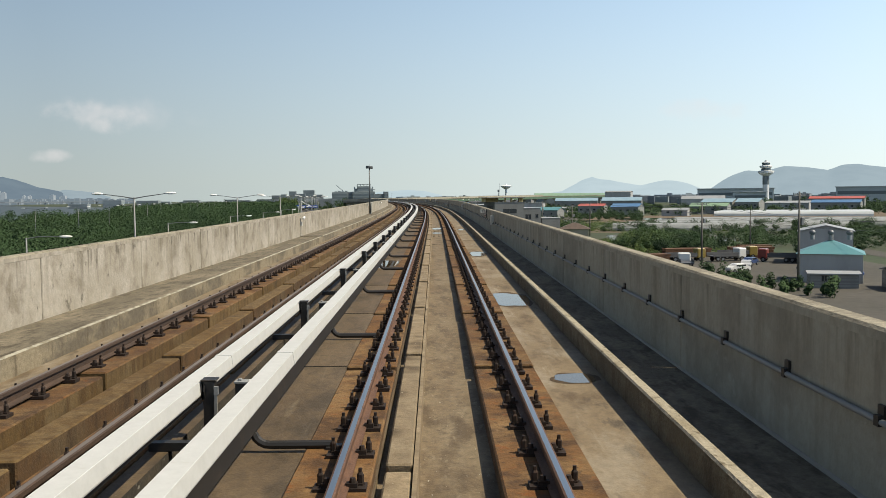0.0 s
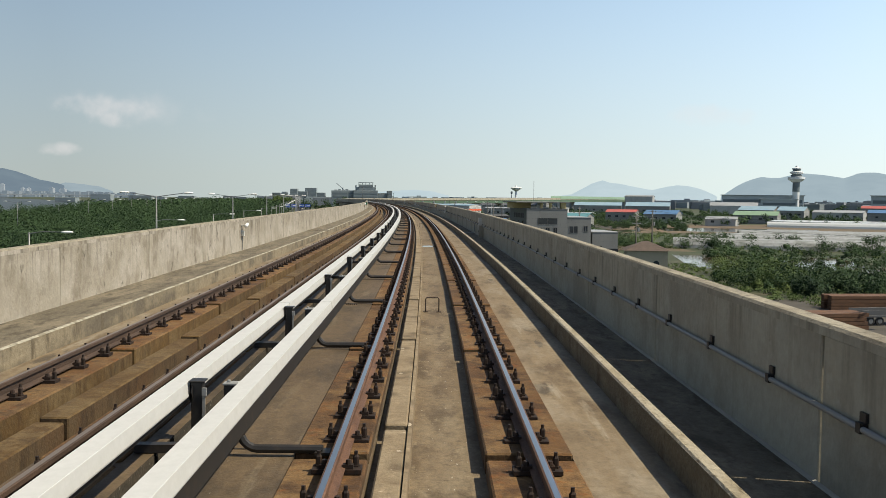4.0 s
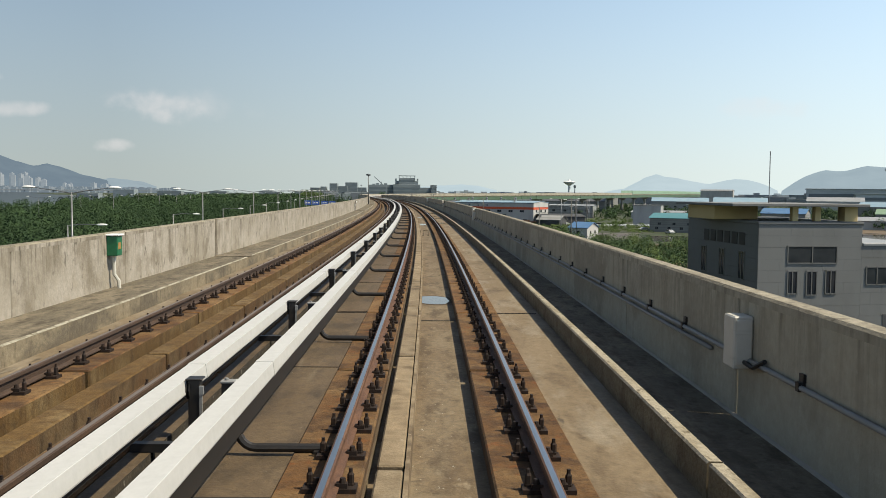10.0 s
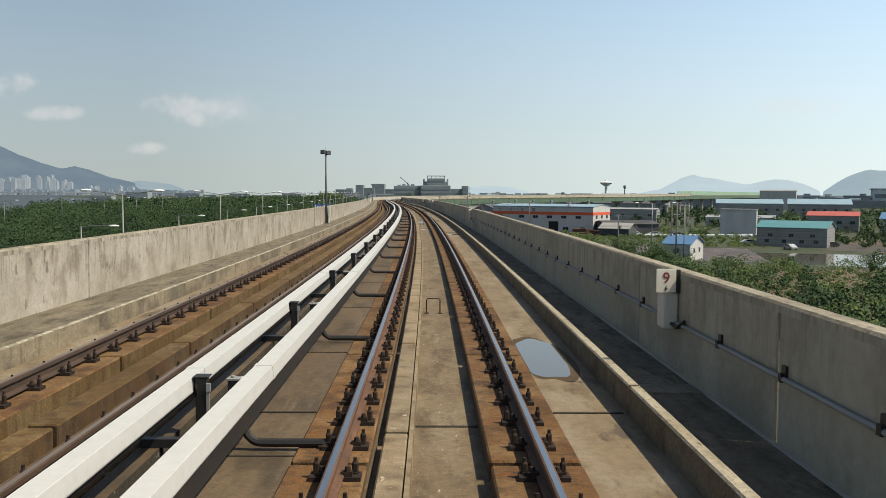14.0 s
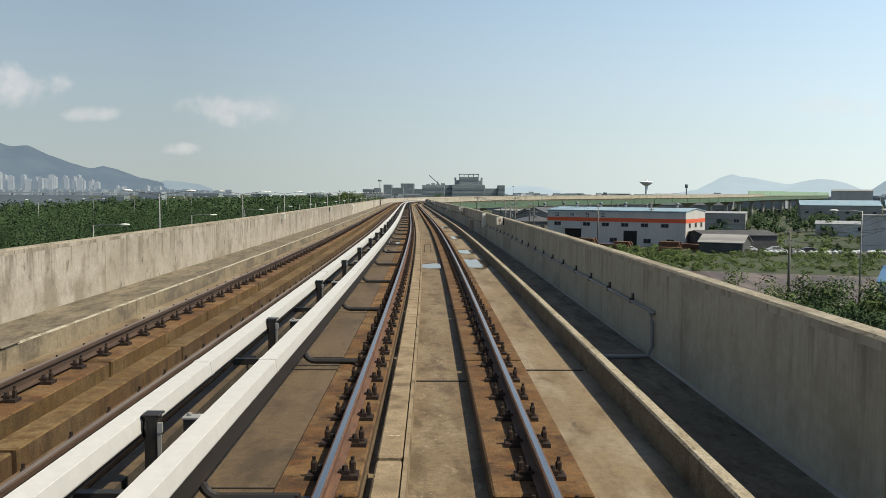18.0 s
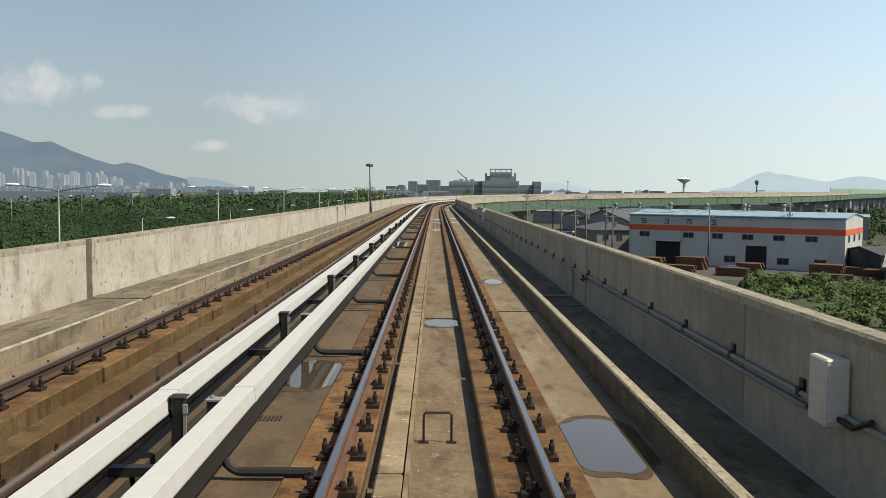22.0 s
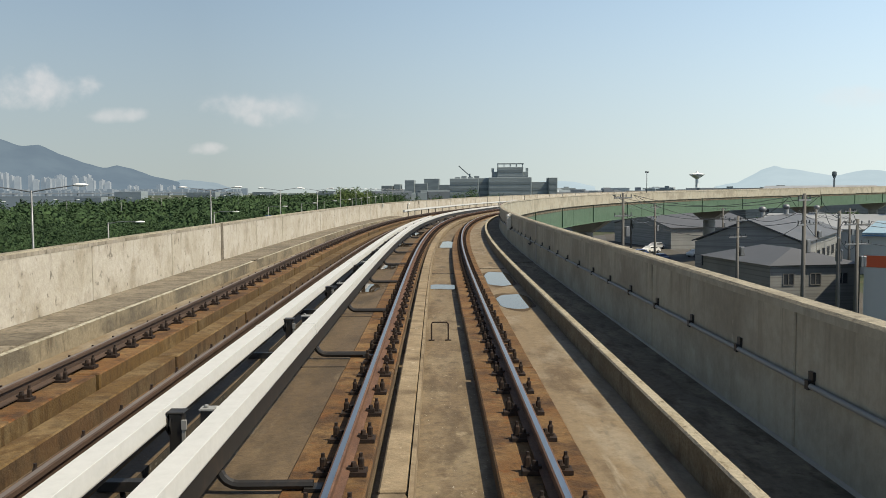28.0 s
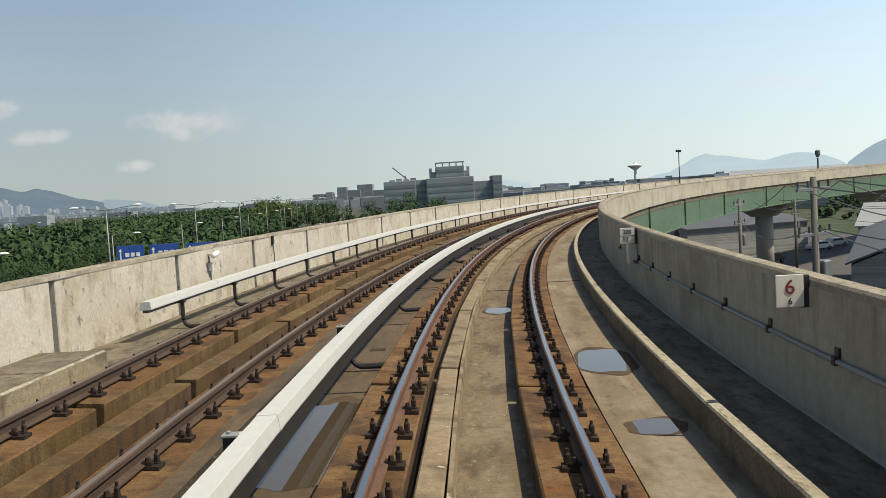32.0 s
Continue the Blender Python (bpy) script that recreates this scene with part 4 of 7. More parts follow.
repeat(shared(bm, "loose_cable", BLACK), "loose_cable", conduit, [place(s, 0.062, -0.015) for s in (171.4, 316.6, 436.9, 541.2)])

# ---------------------------------------------------------------- boxes with lamps on the right parapet


def wall_box(s, lamp=True):
    t = thing("junction_box", "grey metal junction box with a small lamp on the parapet" if lamp else "grey metal junction box on the parapet",
              "junction box", "junction boxes on the parapet", m=place(s, 0.062, 0.055))
    part("body", bevelbox(2.47, 2.637, -0.13, 0.13, 0.36, 0.80, 0.012), BOXGREY, t)
    part("door", bevelbox(2.49, 2.62, -0.142, -0.131, 0.39, 0.77, 0.004), BOXGREY, t)
    bm = bmesh.new()
    tube(bm, [(2.56, 0.13, 0.45), (2.57, 0.25, 0.46), (2.60, 0.34, 0.50)], 0.022, 6)
    part("cable", bm, BLACK, t)
    bm = bmesh.new()
    tube(bm, [(2.56, -0.13, 0.42), (2.58, -0.3, 0.40), (2.60, -0.5, 0.49)], 0.02, 6)
    part("cable", bm, BLACK, t)
    if lamp:
        part("lamp_base", bevelbox(2.53, 2.637, -0.08, 0.10, 0.83, 0.99, 0.012), BOXGREY, t)
        bm = bmesh.new()
        bmesh.ops.create_uvsphere(bm, u_segments=12, v_segments=8, radius=0.05)
        bmesh.ops.scale(bm, vec=(0.9, 1.25, 1), verts=bm.verts)
        bmesh.ops.translate(bm, vec=(2.51, -0.10, 0.91), verts=bm.verts)
        part("lamp_glass", bm, LAMPW, t, "round white lamp glass", smooth=True)
        bm = bmesh.new()
        for a in (-0.16, -0.10, -0.04):
            tube(bm, [(2.51 + 0.07 * math.cos(u), a, 0.91 + 0.07 * math.sin(u)) for u in np.linspace(0, 2 * math.pi, 11)], 0.005, 4)
        part("lamp_cage", bm, BOXGREY, t)
    return t


for s, l in ((41.45, False), (80.6, False), (119.45, False), (159.1, True), (198.1, False), (238.05, True), (278.2, False), (319.05, True), (387.0, True),
             (427.0, False), (468.95, True), (507.7, False), (550.1, True), (586.5, False)):
    wall_box(s, l)



def floor_cabinet(s):
    t = thing("floor_cabinet", "beige-grey steel cabinet on a low foot beside the parapet", "cabinet", "cabinets on the walkway", m=place(s))
    part("body", bevelbox(2.48, 2.685, 0.0, 0.50, -0.01, 0.505, 0.008), CABINET, t)
    part("door", bevelbox(2.468, 2.479, 0.02, 0.48, 0.015, 0.48, 0.004), CABINET, t)
    part("lid", bevelbox(2.465, 2.690, -0.012, 0.512, 0.506, 0.522, 0.004), CABINET, t)
    part("foot", bevelbox(2.50, 2.66, 0.02, 0.48, -0.08, -0.011, 0.01), PIERC, t, "low concrete foot")
    part("latch", bevelbox(2.458, 2.467, 0.05, 0.075, 0.22, 0.31, 0.003), BLACK, t)


for s in (118.35, 395.65):
    floor_cabinet(s)

# ---------------------------------------------------------------- plates with numbers


def letters(parent, txt, size, x, y, z, material, name="number"):
    cu = bpy.data.curves.new(name, "FONT")
    cu.body, cu.size, cu.align_x, cu.align_y, cu.extrude = txt, size, "CENTER", "CENTER", 0.001
    cu.offset = size * 0.012
    tmp = bpy.data.objects.new("tmp", cu)
    scene.collection.objects.link(tmp)
    dg = bpy.context.evaluated_depsgraph_get()
    me = bpy.data.meshes.new_from_object(tmp.evaluated_get(dg))
    bpy.data.objects.remove(tmp)
    me.materials.clear()
    me.materials.append(material)
    ob = new(name, me)
    ob.parent = parent
    ob.matrix_local = Matrix.Translation((x, y, z)) @ Matrix.Rotation(math.pi / 2, 4, "X")
    return ob


def plate(s, lines, w=0.215, h=0.255, z0=0.775, label="", face=SIGNW, name="distance_plate", split=False):
    t = thing(name, label, "sign", "plates on the parapet", m=place(s, 0.062, 0.045))
    x0 = 2.585 - w
    part("panel", bevelbox(x0, x0 + w, -0.006, 0.006, z0, z0 + h, 0.003), face, t)
    part("bracket", bevelbox(2.56, 2.637, 0.008, 0.06, z0 - 0.01, z0 + h * 0.97, 0.004), BLACK, t)
    for txt, size, dx, dz, m in lines:
        letters(t, txt, size, x0 + w / 2 + dx, -0.0085, z0 + dz, m)
    if split:
        bm = bmesh.new()
        box(bm, x0, x0 + w, -0.009, -0.007, z0 + h * 0.5 - 0.004, z0 + h * 0.5 + 0.004)
        part("rule", bm, INK, t)
    return t


plate(177.8, [("7", 0.17, 0.0, 0.16, REDINK), ("KM", 0.065, 0.045, 0.045, REDINK)], z0=0.70, face=SIGNY, label="cream kilometre plate with a brown seven and KM")
notice = thing("wall_notice", "small faded white notice fixed flat to the parapet", "notice", m=place(343.68, 0.062, 0.0))
part("sheet", bevelbox(2.628, 2.639, -0.13, 0.13, 0.71, 0.93, 0.003), BOXGREY, notice)
for z, w in ((0.87, 0.09), (0.82, 0.10), (0.77, 0.07)):
    part("mark", bevelbox(2.6255, 2.6285, -w, w, z - 0.012, z + 0.012, 0.001), DARKGREY, notice)
plate(278.0, [("9", 0.16, 0.0, 0.155, REDINK), ("6", 0.065, 0.0, 0.045, INK)], label="cream distance plate with a brown nine over six")
plate(378.4, [("8", 0.16, 0.0, 0.155, REDINK), ("6", 0.065, 0.0, 0.045, INK)], label="cream distance plate with a brown eight over six")
plate(481.2, [("7", 0.16, 0.0, 0.155, REDINK), ("6", 0.065, 0.0, 0.045, INK)], label="cream distance plate with a brown seven over six")
plate(577.5, [("6", 0.16, 0.0, 0.155, REDINK), ("6", 0.065, 0.0, 0.045, INK)], label="cream distance plate with a brown six over six")
for s in (47.05, 404.55):
    plate(s, [("2300", 0.105, 0.0, 0.148, INK), ("70", 0.10, -0.06, 0.048, INK), ("KM", 0.05, 0.045, 0.070, INK), ("/H", 0.045, 0.095, 0.032, INK)], w=0.28, h=0.20, z0=0.795, split=True,
          name="speed_plate", label="white speed plate lettered 2300 over 70 KM/H")
    small = plate(s - 0.1, [], w=0.115, h=0.205, z0=0.555, name="small_plate", label="small white plate in a dark frame under the speed plate")
    part("frame", bevelbox(2.455, 2.600, 0.007, 0.020, 0.535, 0.775, 0.003), BLACK, small, "dark steel frame")
    for z, w in ((0.715, 0.05), (0.660, 0.085), (0.635, 0.085), (0.590, 0.08)):
        part("mark", bevelbox(2.5275 - w / 2, 2.5275 + w / 2, -0.009, -0.0065, z - 0.010, z + 0.010, 0.001), REDINK, small)

plate(476.8, [("2.", 0.085, -0.055, 0.112, INK), ("98", 0.062, 0.025, 0.120, INK), ("I", 0.05, 0.0, 0.052, INK), ("v", 0.055, 0.0, 0.036, INK)], w=0.215, h=0.165, z0=0.845, name="gradient_plate", label="white gradient plate lettered 2.98")
plate(586.3, [("200", 0.10, 0.0, 0.20, INK), ("52", 0.10, -0.03, 0.07, INK)], w=0.25, h=0.27, z0=0.74, split=True, name="curve_plate", label="white curve plate lettered 200 over 52")

# ---------------------------------------------------------------- floodlight masts on the left walkway


MASTGREY = mat("weathered_mast_steel", (0.085, 0.092, 0.095), 0.6, 0.2, spots=[((3, 3, 0.8), (0.13, 0.135, 0.13), 0.45, 0.7, 0.7, 4)])


def flood_mast(s, x=-5.70, top=4.25, cabinet=True, foot=0.06, lean=0.0):
    t = thing("floodlight_mast", "slim grey steel mast with two dark floodlights on the walkway", "floodlight mast", "floodlight masts", m=place(s, x, foot) @ Matrix.Rotation(radians(-lean), 4, "Y"))
    bm = bmesh.new()
    tube(bm, [(0, 0, 0), (0, 0, top - foot)], 0.068, 10, 0.05)
    part("mast", bm, MASTGREY, t, smooth=True)
    part("base_plate", bevelbox(-0.13, 0.13, -0.13, 0.13, 0, 0.03, 0.005), POLEGREY, t)
    bm = bmesh.new()
    tube(bm, [(-0.17, 0, top - foot - 0.08), (0.17, 0, top - foot - 0.08)], 0.02, 6)
    tube(bm, [(0, 0, top - foot - 0.05), (0, 0, top - foot + 0.30)], 0.008, 5)
    part("crossarm", bm, POLEGREY, t)
    for sx_ in (-1, 1):
        f = part("floodlight", bevelbox(-0.145, 0.145, -0.10, 0.10, -0.125, 0.125, 0.025), DARKGREY, t)
        f.matrix_local = Matrix.Translation((sx_ * 0.145, 0.0 + 0.06 * sx_, top - foot - 0.02 * sx_)) @ Matrix.Rotation(radians(15 * sx_), 4, "Z")
        part("glass", bevelbox(-0.115, 0.115, -0.112, -0.101, -0.10, 0.10, 0.003), MASTGREY, f)
    bm = bmesh.new()
    tube(bm, [(0.05, -0.02, 0.9), (0.07, -0.02, 0.5), (0.09, 0.0, 0.02)], 0.022, 6)
    part("cable", bm, BLACK, t)
    if cabinet:
        c = thing("electric_cabinet", "pale grey electric cabinet fixed to the parapet", "cabinet", "cabinets by the masts", m=place(s + 0.55, -5.66, 0.10))
        part("body", bevelbox(-0.17, 0.13, -0.16, 0.16, 0.34, 0.98, 0.012), BOXGREY, c)
        part("lower_body", bevelbox(-0.17, 0.10, -0.15, 0.15, -0.02, 0.335, 0.01), BOXGREY, c)
        part("door", bevelbox(-0.15, 0.11, -0.175, -0.161, 0.38, 0.94, 0.004), BOXGREY, c)
    return t


for s, lean in ((82.3, 0.0), (322.2, 0.5), (501.6, 1.4)):
    flood_mast(s, lean=lean)
flood_mast(676.5, -5.72, 4.3, False)

for s, kind in ((39.4, 1), (105.5, 1), (195.6, 1), (275.6, 1), (426.8, 1), (509.0, 1), (588.7, 2), (404.9, 3), (80.0, 3), (178.1, 3), (579.0, 3), (384.0, 3)):
    if kind in (1, 2):
        t = thing("wall_camera", "small white camera with a cable on the parapet", "camera", "cameras on the parapet", m=place(s, -5.84, 0.86))
        part("arm", bevelbox(0.0, 0.16, -0.02, 0.02, -0.02, 0.02, 0.004), BOXGREY, t)
        bm = bmesh.new()
        tube(bm, [(0.17, -0.15, -0.02), (0.17, 0.11, 0.03)], 0.055, 10)
        part("housing", bm, LAMPW, t, smooth=True)
        bm = bmesh.new()
        tube(bm, [(0.02, 0, -0.02), (0.03, 0.03, -0.35), (0.02, 0.02, -0.78)], 0.012, 5)
        part("cable", bm, DARKGREY, t)
        part("control_box", bevelbox(0.0, 0.10, -0.05, 0.06, -0.34, -0.17, 0.006), BOXGREY, t)
    else:
        t = thing("junction_box", "grey metal junction box high on the sunlit parapet", "junction box", "boxes on the left parapet", m=place(s, -5.84, 0.80))
        part("body", bevelbox(0.0, 0.13, -0.12, 0.12, 0.0, 0.24, 0.008), BOXGREY, t)
        part("lid", bevelbox(0.131, 0.14, -0.10, 0.10, 0.02, 0.22, 0.003), BOXGREY, t)
for s in (276.9, 404.6, 475.5, 480.2, 518.2, 593.1):
    t = thing("cable_gland", "dark cable outlet hanging on the parapet", "cable outlet", "cable outlets", m=place(s, -5.84, 0.78))
    part("plate", bevelbox(0.0, 0.05, -0.06, 0.06, 0.0, 0.22, 0.005), BLACK, t)
    bm = bmesh.new()
    tube(bm, [(0.03, 0, 0.02), (0.04, 0.02, -0.3), (0.025, 0.0, -0.7)], 0.012, 5)
    part("cable", bm, BLACK, t)

# ---------------------------------------------------------------- steel spans and piers of the bend
span = thing("steel_girder_span", "long curved green painted steel girder under the guideway", "bridge girder", kind="structure")
for x in (2.66, -5.9):
    sg = 1 if x > 0 else -1
    web = [(x - 0.03, -0.20), (x + 0.03, -0.20), (x + 0.03, -2.45), (x - 0.03, -2.45)]
    fl_ = [(x - 0.25, -2.45), (x + 0.25, -2.45), (x + 0.25, -2.52), (x - 0.25, -2.52)]
    for a in np.arange(566, 1326, 30.0):
        b = min(a + 29.9, 1326)
        sweep("web", web, a, b, STEP, GREEN, span)
        sweep("flange", fl_, a, b, STEP, GREEN, span)
    bm = bmesh.new()
    box(bm, min(x + sg * 0.03, x + sg * 0.16), max(x + sg * 0.03, x + sg * 0.16), -0.02, 0.02, -2.45, -0.24)
    repeat(shared(bm, "stiffener", GREEN), "stiffener", span, [place(s) for s in np.arange(575, 955, 15.0)])



def pier(s):
    px, py, pz, h = [float(v) for v in line(s)]
    t = thing("guideway_pier", "concrete pier with a flared head carrying the guideway", "bridge pier", "piers of the guideway", m=place(s, -1.6, 0))
    top = -2.6
    z0 = GROUND - pz
    bm = bmesh.new()
    tube(bm, [(0, 0, z0 - 0.2), (0, 0, top - 1.6)], 1.05, 20)
    part("column", bm, PIERC, t, smooth=True)
    bm = bmesh.new()
    box(bm, -3.6, 3.6, -1.1, 1.1, top - 1.6, top)
    for v in bm.verts:
        if v.co.z < top - 1:
            v.co.x *= 0.34
            v.co.y *= 0.9
    bmesh.ops.bevel(bm, geom=bm.edges[:], offset=0.06, segments=1, affect="EDGES")
    part("head", bm, PIERC, t)
    for dx in (-2.6, 2.6):
        part("bearing", bevelbox(dx - 0.3, dx + 0.3, -0.3, 0.3, top, top + 0.09, 0.01), DARKGREY, t)


for s in (0, 48, 96, 145, 193, 242, 290, 338, 386, 437, 486, 541, 598, 645, 691, 727, 762, 797, 832, 867, 902, 940, 980, 1020, 1060, 1100, 1140, 1180, 1220, 1260, 1300):
    pier(float(s))

fasteners(track_a, OUR, 0.0, 56.0, joined=False)
fasteners(track_a, OUR, 56.0, 720.0)
fasteners(track_b, OTHER, 3.0, 700.0, shift=-0.2)

# ---------------------------------------------------------------- expansion joints and walkway slabs
SPANS = (39.5, 78.6, 123.0, 215.6, 276.8, 316.9, 357.6, 397.4, 436.8, 487.0, 540.4)
ex = thing("expansion_joints", "dark expansion joints of the parapets with pale cover slabs", "joint", kind="structure")
bm = bevelbox(-5.82, -4.90, -0.24, 0.24, 0.058, 0.082, 0.008)
repeat(shared(bm, "cover_slab", SLABTOP), "cover_slab", ex, [place(s) for s in SPANS])
bm = bmesh.new()
box(bm, -5.845, -5.832, -0.12, 0.12, 0.07, 1.075)
repeat(shared(bm, "gap_filler", SLABTOP), "gap_filler", ex, [place(s) for s in (215.6, 317.0, 436.6, 540.4)])
bm = bmesh.new()
box(bm, 2.682, 2.705, -0.19, 0.19, -0.12, 1.055)
repeat(shared(bm, "gap_filler", PIERC), "gap_filler", ex, [place(s) for s in (317.0, 437.2, 540.2)])
bm = bevelbox(2.02, 2.66, -0.20, 0.20, -0.08, -0.05, 0.008)
repeat(shared(bm, "cover_slab", SLABTOP), "cover_slab", ex, [place(s + 0.4) for s in SPANS])
walk_slabs = thing("walkway_slabs", "weathered concrete cover slabs laid along the walkway ledge", "walkway", kind="structure")
bm = bevelbox(-5.78, -5.0, -0.485, 0.485, 0.05, 0.074, 0.008)
repeat(shared(bm, "slab", SLABTOP), "slab", walk_slabs, [place(s) for s in np.arange(505.0, 581.6, 1.0)])
BOXGREEN = mat("green_box_paint", (0.012, 0.105, 0.045), 0.45, spots=[((5, 5, 5), (0.02, 0.14, 0.065), 0.4, 0.65, 0.7, 3)])
t = thing("telephone_box", "green metal telephone box with a white cap on the parapet", "telephone box", m=place(207.1, -5.84, 0.66))
part("body", bevelbox(0.0, 0.20, -0.13, 0.13, 0.0, 0.36, 0.012), BOXGREEN, t)
part("cap", bevelbox(-0.01, 0.23, -0.16, 0.16, 0.362, 0.395, 0.01), LAMPW, t, "white cap")
part("label_plate", bevelbox(0.201, 0.206, -0.10, 0.04, 0.12, 0.24, 0.001), OCHREP, t, "ochre label plate")
bm = bmesh.new()
tube(bm, [(0.09, 0, 0.0), (0.09, 0, -0.34), (0.16, 0.03, -0.46), (0.17, 0.03, -0.60)], 0.035, 8)
part("pipe", bm, BOXGREY, t)
# ---------------------------------------------------------------- ground, river, road
FIELD = mat("ground_earth_and_grass", (0.0357, 0.0408, 0.0187), 0.95, grain=0.35, grain_scale=0.6, spots=[
    ((0.0170, 0.0170, 0.0170), (0.0272, 0.0459, 0.0153), 0.42, 0.6, 0.9, 5), ((0.0680, 0.0680, 0.0680), (0.1105, 0.0850, 0.0553), 0.55, 0.68, 0.7, 4),
    ((0.4250, 0.4250, 0.4250), (0.0255, 0.0382, 0.0153), 0.5, 0.7, 0.6, 3)])
ASPHALT = mat("asphalt", (0.055, 0.053, 0.050), 0.9, spots=[((0.15, 0.15, 0.15), (0.08, 0.077, 0.07), 0.4, 0.7, 0.7, 4)])
EARTH = mat("bare_earth", (0.1200, 0.0863, 0.0525), 0.95, spots=[((0.0375, 0.0375, 0.0375), (0.0825, 0.0638, 0.0375), 0.4, 0.6, 0.9, 5), ((0.2250, 0.2250, 0.2250), (0.0525, 0.0600, 0.0263), 0.55, 0.7, 0.7, 4)])
CROP = mat("green_crop", (0.0263, 0.0421, 0.0140), 0.95, grain=0.35, grain_scale=0.8, spots=[((0.0234, 0.1755, 0.0585), (0.0468, 0.0497, 0.0234), 0.4, 0.6, 0.9, 4), ((0.1755, 0.1755, 0.1755), (0.0205, 0.0322, 0.0117), 0.5, 0.7, 0.7, 4)])
YARD = mat("pale_concrete_yard", (0.0590, 0.0535, 0.0441), 0.95, grain=0.25, grain_scale=0.8, spots=[((0.0656, 0.0656, 0.0656), (0.0453, 0.0414, 0.0315), 0.4, 0.65, 0.8, 4)])
PADDY = mat("wet_paddy", (0.07, 0.055, 0.035), 0.08, spots=[((0.12, 0.12, 0.12), (0.15, 0.12, 0.08), 0.55, 0.62, 0.9, 5)])
MUD = mat("wet_mud", (0.0567, 0.0385, 0.0259), 0.55, grain=0.3, grain_scale=1.2, spots=[((0.6804, 0.0490, 0.3500), (0.1512, 0.1155, 0.0875), 0.50, 0.60, 0.85, 5), ((0.0907, 0.0840, 0.0840), (0.0378, 0.0252, 0.0168), 0.45, 0.62, 0.8, 5)])
RIVER = mat("river_water", (0.0515, 0.0655, 0.0749), 0.5, bump=0.1, bump_scale=0.25, spec=0.12)
gv = [(-4900, -800, GROUND), (4900, -800, GROUND), (4900, 4900, GROUND), (-4900, 4900, GROUND)]
ground = tagged(mesh_ob("ground", gv, [(0, 1, 2, 3)], FIELD), "flat green and brown farmland beside the river", "ground", kind="structure")
river = tagged(mesh_ob("water", [(-4800, -700, GROUND + 0.05), (-148, -700, GROUND + 0.05), (-164, 300, GROUND + 0.05), (-272, 800, GROUND + 0.05), (-520, 1500, GROUND + 0.05),
                                 (-1150, 2350, GROUND + 0.05), (-1500, 3250, GROUND + 0.05), (-4800, 3250, GROUND + 0.05)], [tuple(range(8))], RIVER),
               "broad calm grey river", "river", kind="structure")


def left_of(s, lat):
    """Places beside the line, which run straight on where it bends away."""
    s = np.asarray(s, float)
    a = at(np.minimum(s, 535.0), lat, 0.0)
    h = float(line(535.0)[3])
    e = np.maximum(s - 535.0, 0.0)
    a[..., 0] += -math.sin(h) * e
    a[..., 1] += math.cos(h) * e
    return a


def ribbon(name, lat0, lat1, s0, s1, z, material, label, category, step=20.0):
    ss = np.arange(s0, s1 + 1, step)
    a, b = left_of(ss, lat0), left_of(ss, lat1)
    a[:, 2] = b[:, 2] = z
    v = np.stack([a, b], 1).reshape(-1, 3)
    f = [(2 * i, 2 * i + 1, 2 * i + 3, 2 * i + 2) for i in range(len(ss) - 1)]
    return tagged(mesh_ob(name, v, f, material), label, category, kind="structure")


ribbon("road", -29.5, -14.0, -60, 1500, GROUND + 0.03, ASPHALT, "wide asphalt road running beside the guideway", "road")
ribbon("road", -64.0, -52.0, 420, 1500, GROUND + 0.03, ASPHALT, "second asphalt carriageway between the trees", "road")
LINEW = mat("white_road_paint", (0.55, 0.55, 0.52), 0.8)
for lt in (-21.8, -58.0):
    mk = thing("lane_markings", "white lane dashes on the asphalt road", "road marking", kind="structure")
    for s in np.arange(440, 1200, 13.0):
        p = left_of(s, lt)
        bm = bmesh.new()
        box(bm, -0.1, 0.1, -2.5, 2.5, 0, 0.005)
        part("dash", bm, LINEW, mk).matrix_world = Matrix.Translation((p[0], p[1], GROUND + 0.034)) @ Matrix.Rotation(float(line(min(s, 535))[3]), 4, "Z")


def patch(name, pts, material, label, category, dz=0.04):
    return tagged(mesh_ob(name, [(x, y, GROUND + dz) for x, y in pts], [tuple(range(len(pts)))], material), label, category, kind="structure")


patch("yard", [(30, 90), (75, 90), (80, 190), (42, 200)], YARD, "pale concrete lorry yard", "yard")
patch("field", [(40, 300), (200, 290), (260, 420), (70, 440)], CROP, "green vegetable field in rows", "field")
patch("field", [(60, 445), (300, 425), (330, 640), (80, 560)], EARTH, "bare brown field", "field", 0.05)
patch("field", [(6, 322), (62, 312), (56, 438), (4, 436)], EARTH, "weedy brown plot below the guideway", "field", 0.045)
patch("field", [(2, 440), (40, 436), (56, 500), (6, 520)], CROP, "weedy green plot below the guideway", "field", 0.05)
patch("paddy", [(27, 452), (64, 440), (84, 478), (31, 486)], PADDY, "flooded muddy paddy field", "paddy", 0.06)
patch("paddy", [(46, 256), (80, 246), (90, 292), (52, 298)], PADDY, "flooded paddy pond by the houses", "paddy", 0.06)
patch("paddy", [(90, 470), (150, 455), (170, 505), (96, 520)], PADDY, "wide wet paddy field", "paddy", 0.07)
patch("field", [(-8, 462), (34, 452), (40, 500), (-6, 511)], MUD, "wet brown mud with pale wheel tracks", "field", 0.085)
patch("field", [(-18, 511), (60, 498), (52, 558), (-22, 562)], CROP, "green allotment plots by the line", "field", 0.075)
patch("yard", [(-30, 560), (45, 545), (60, 580), (-25, 592)], ASPHALT, "concrete yard in front of the warehouse", "yard", 0.05)
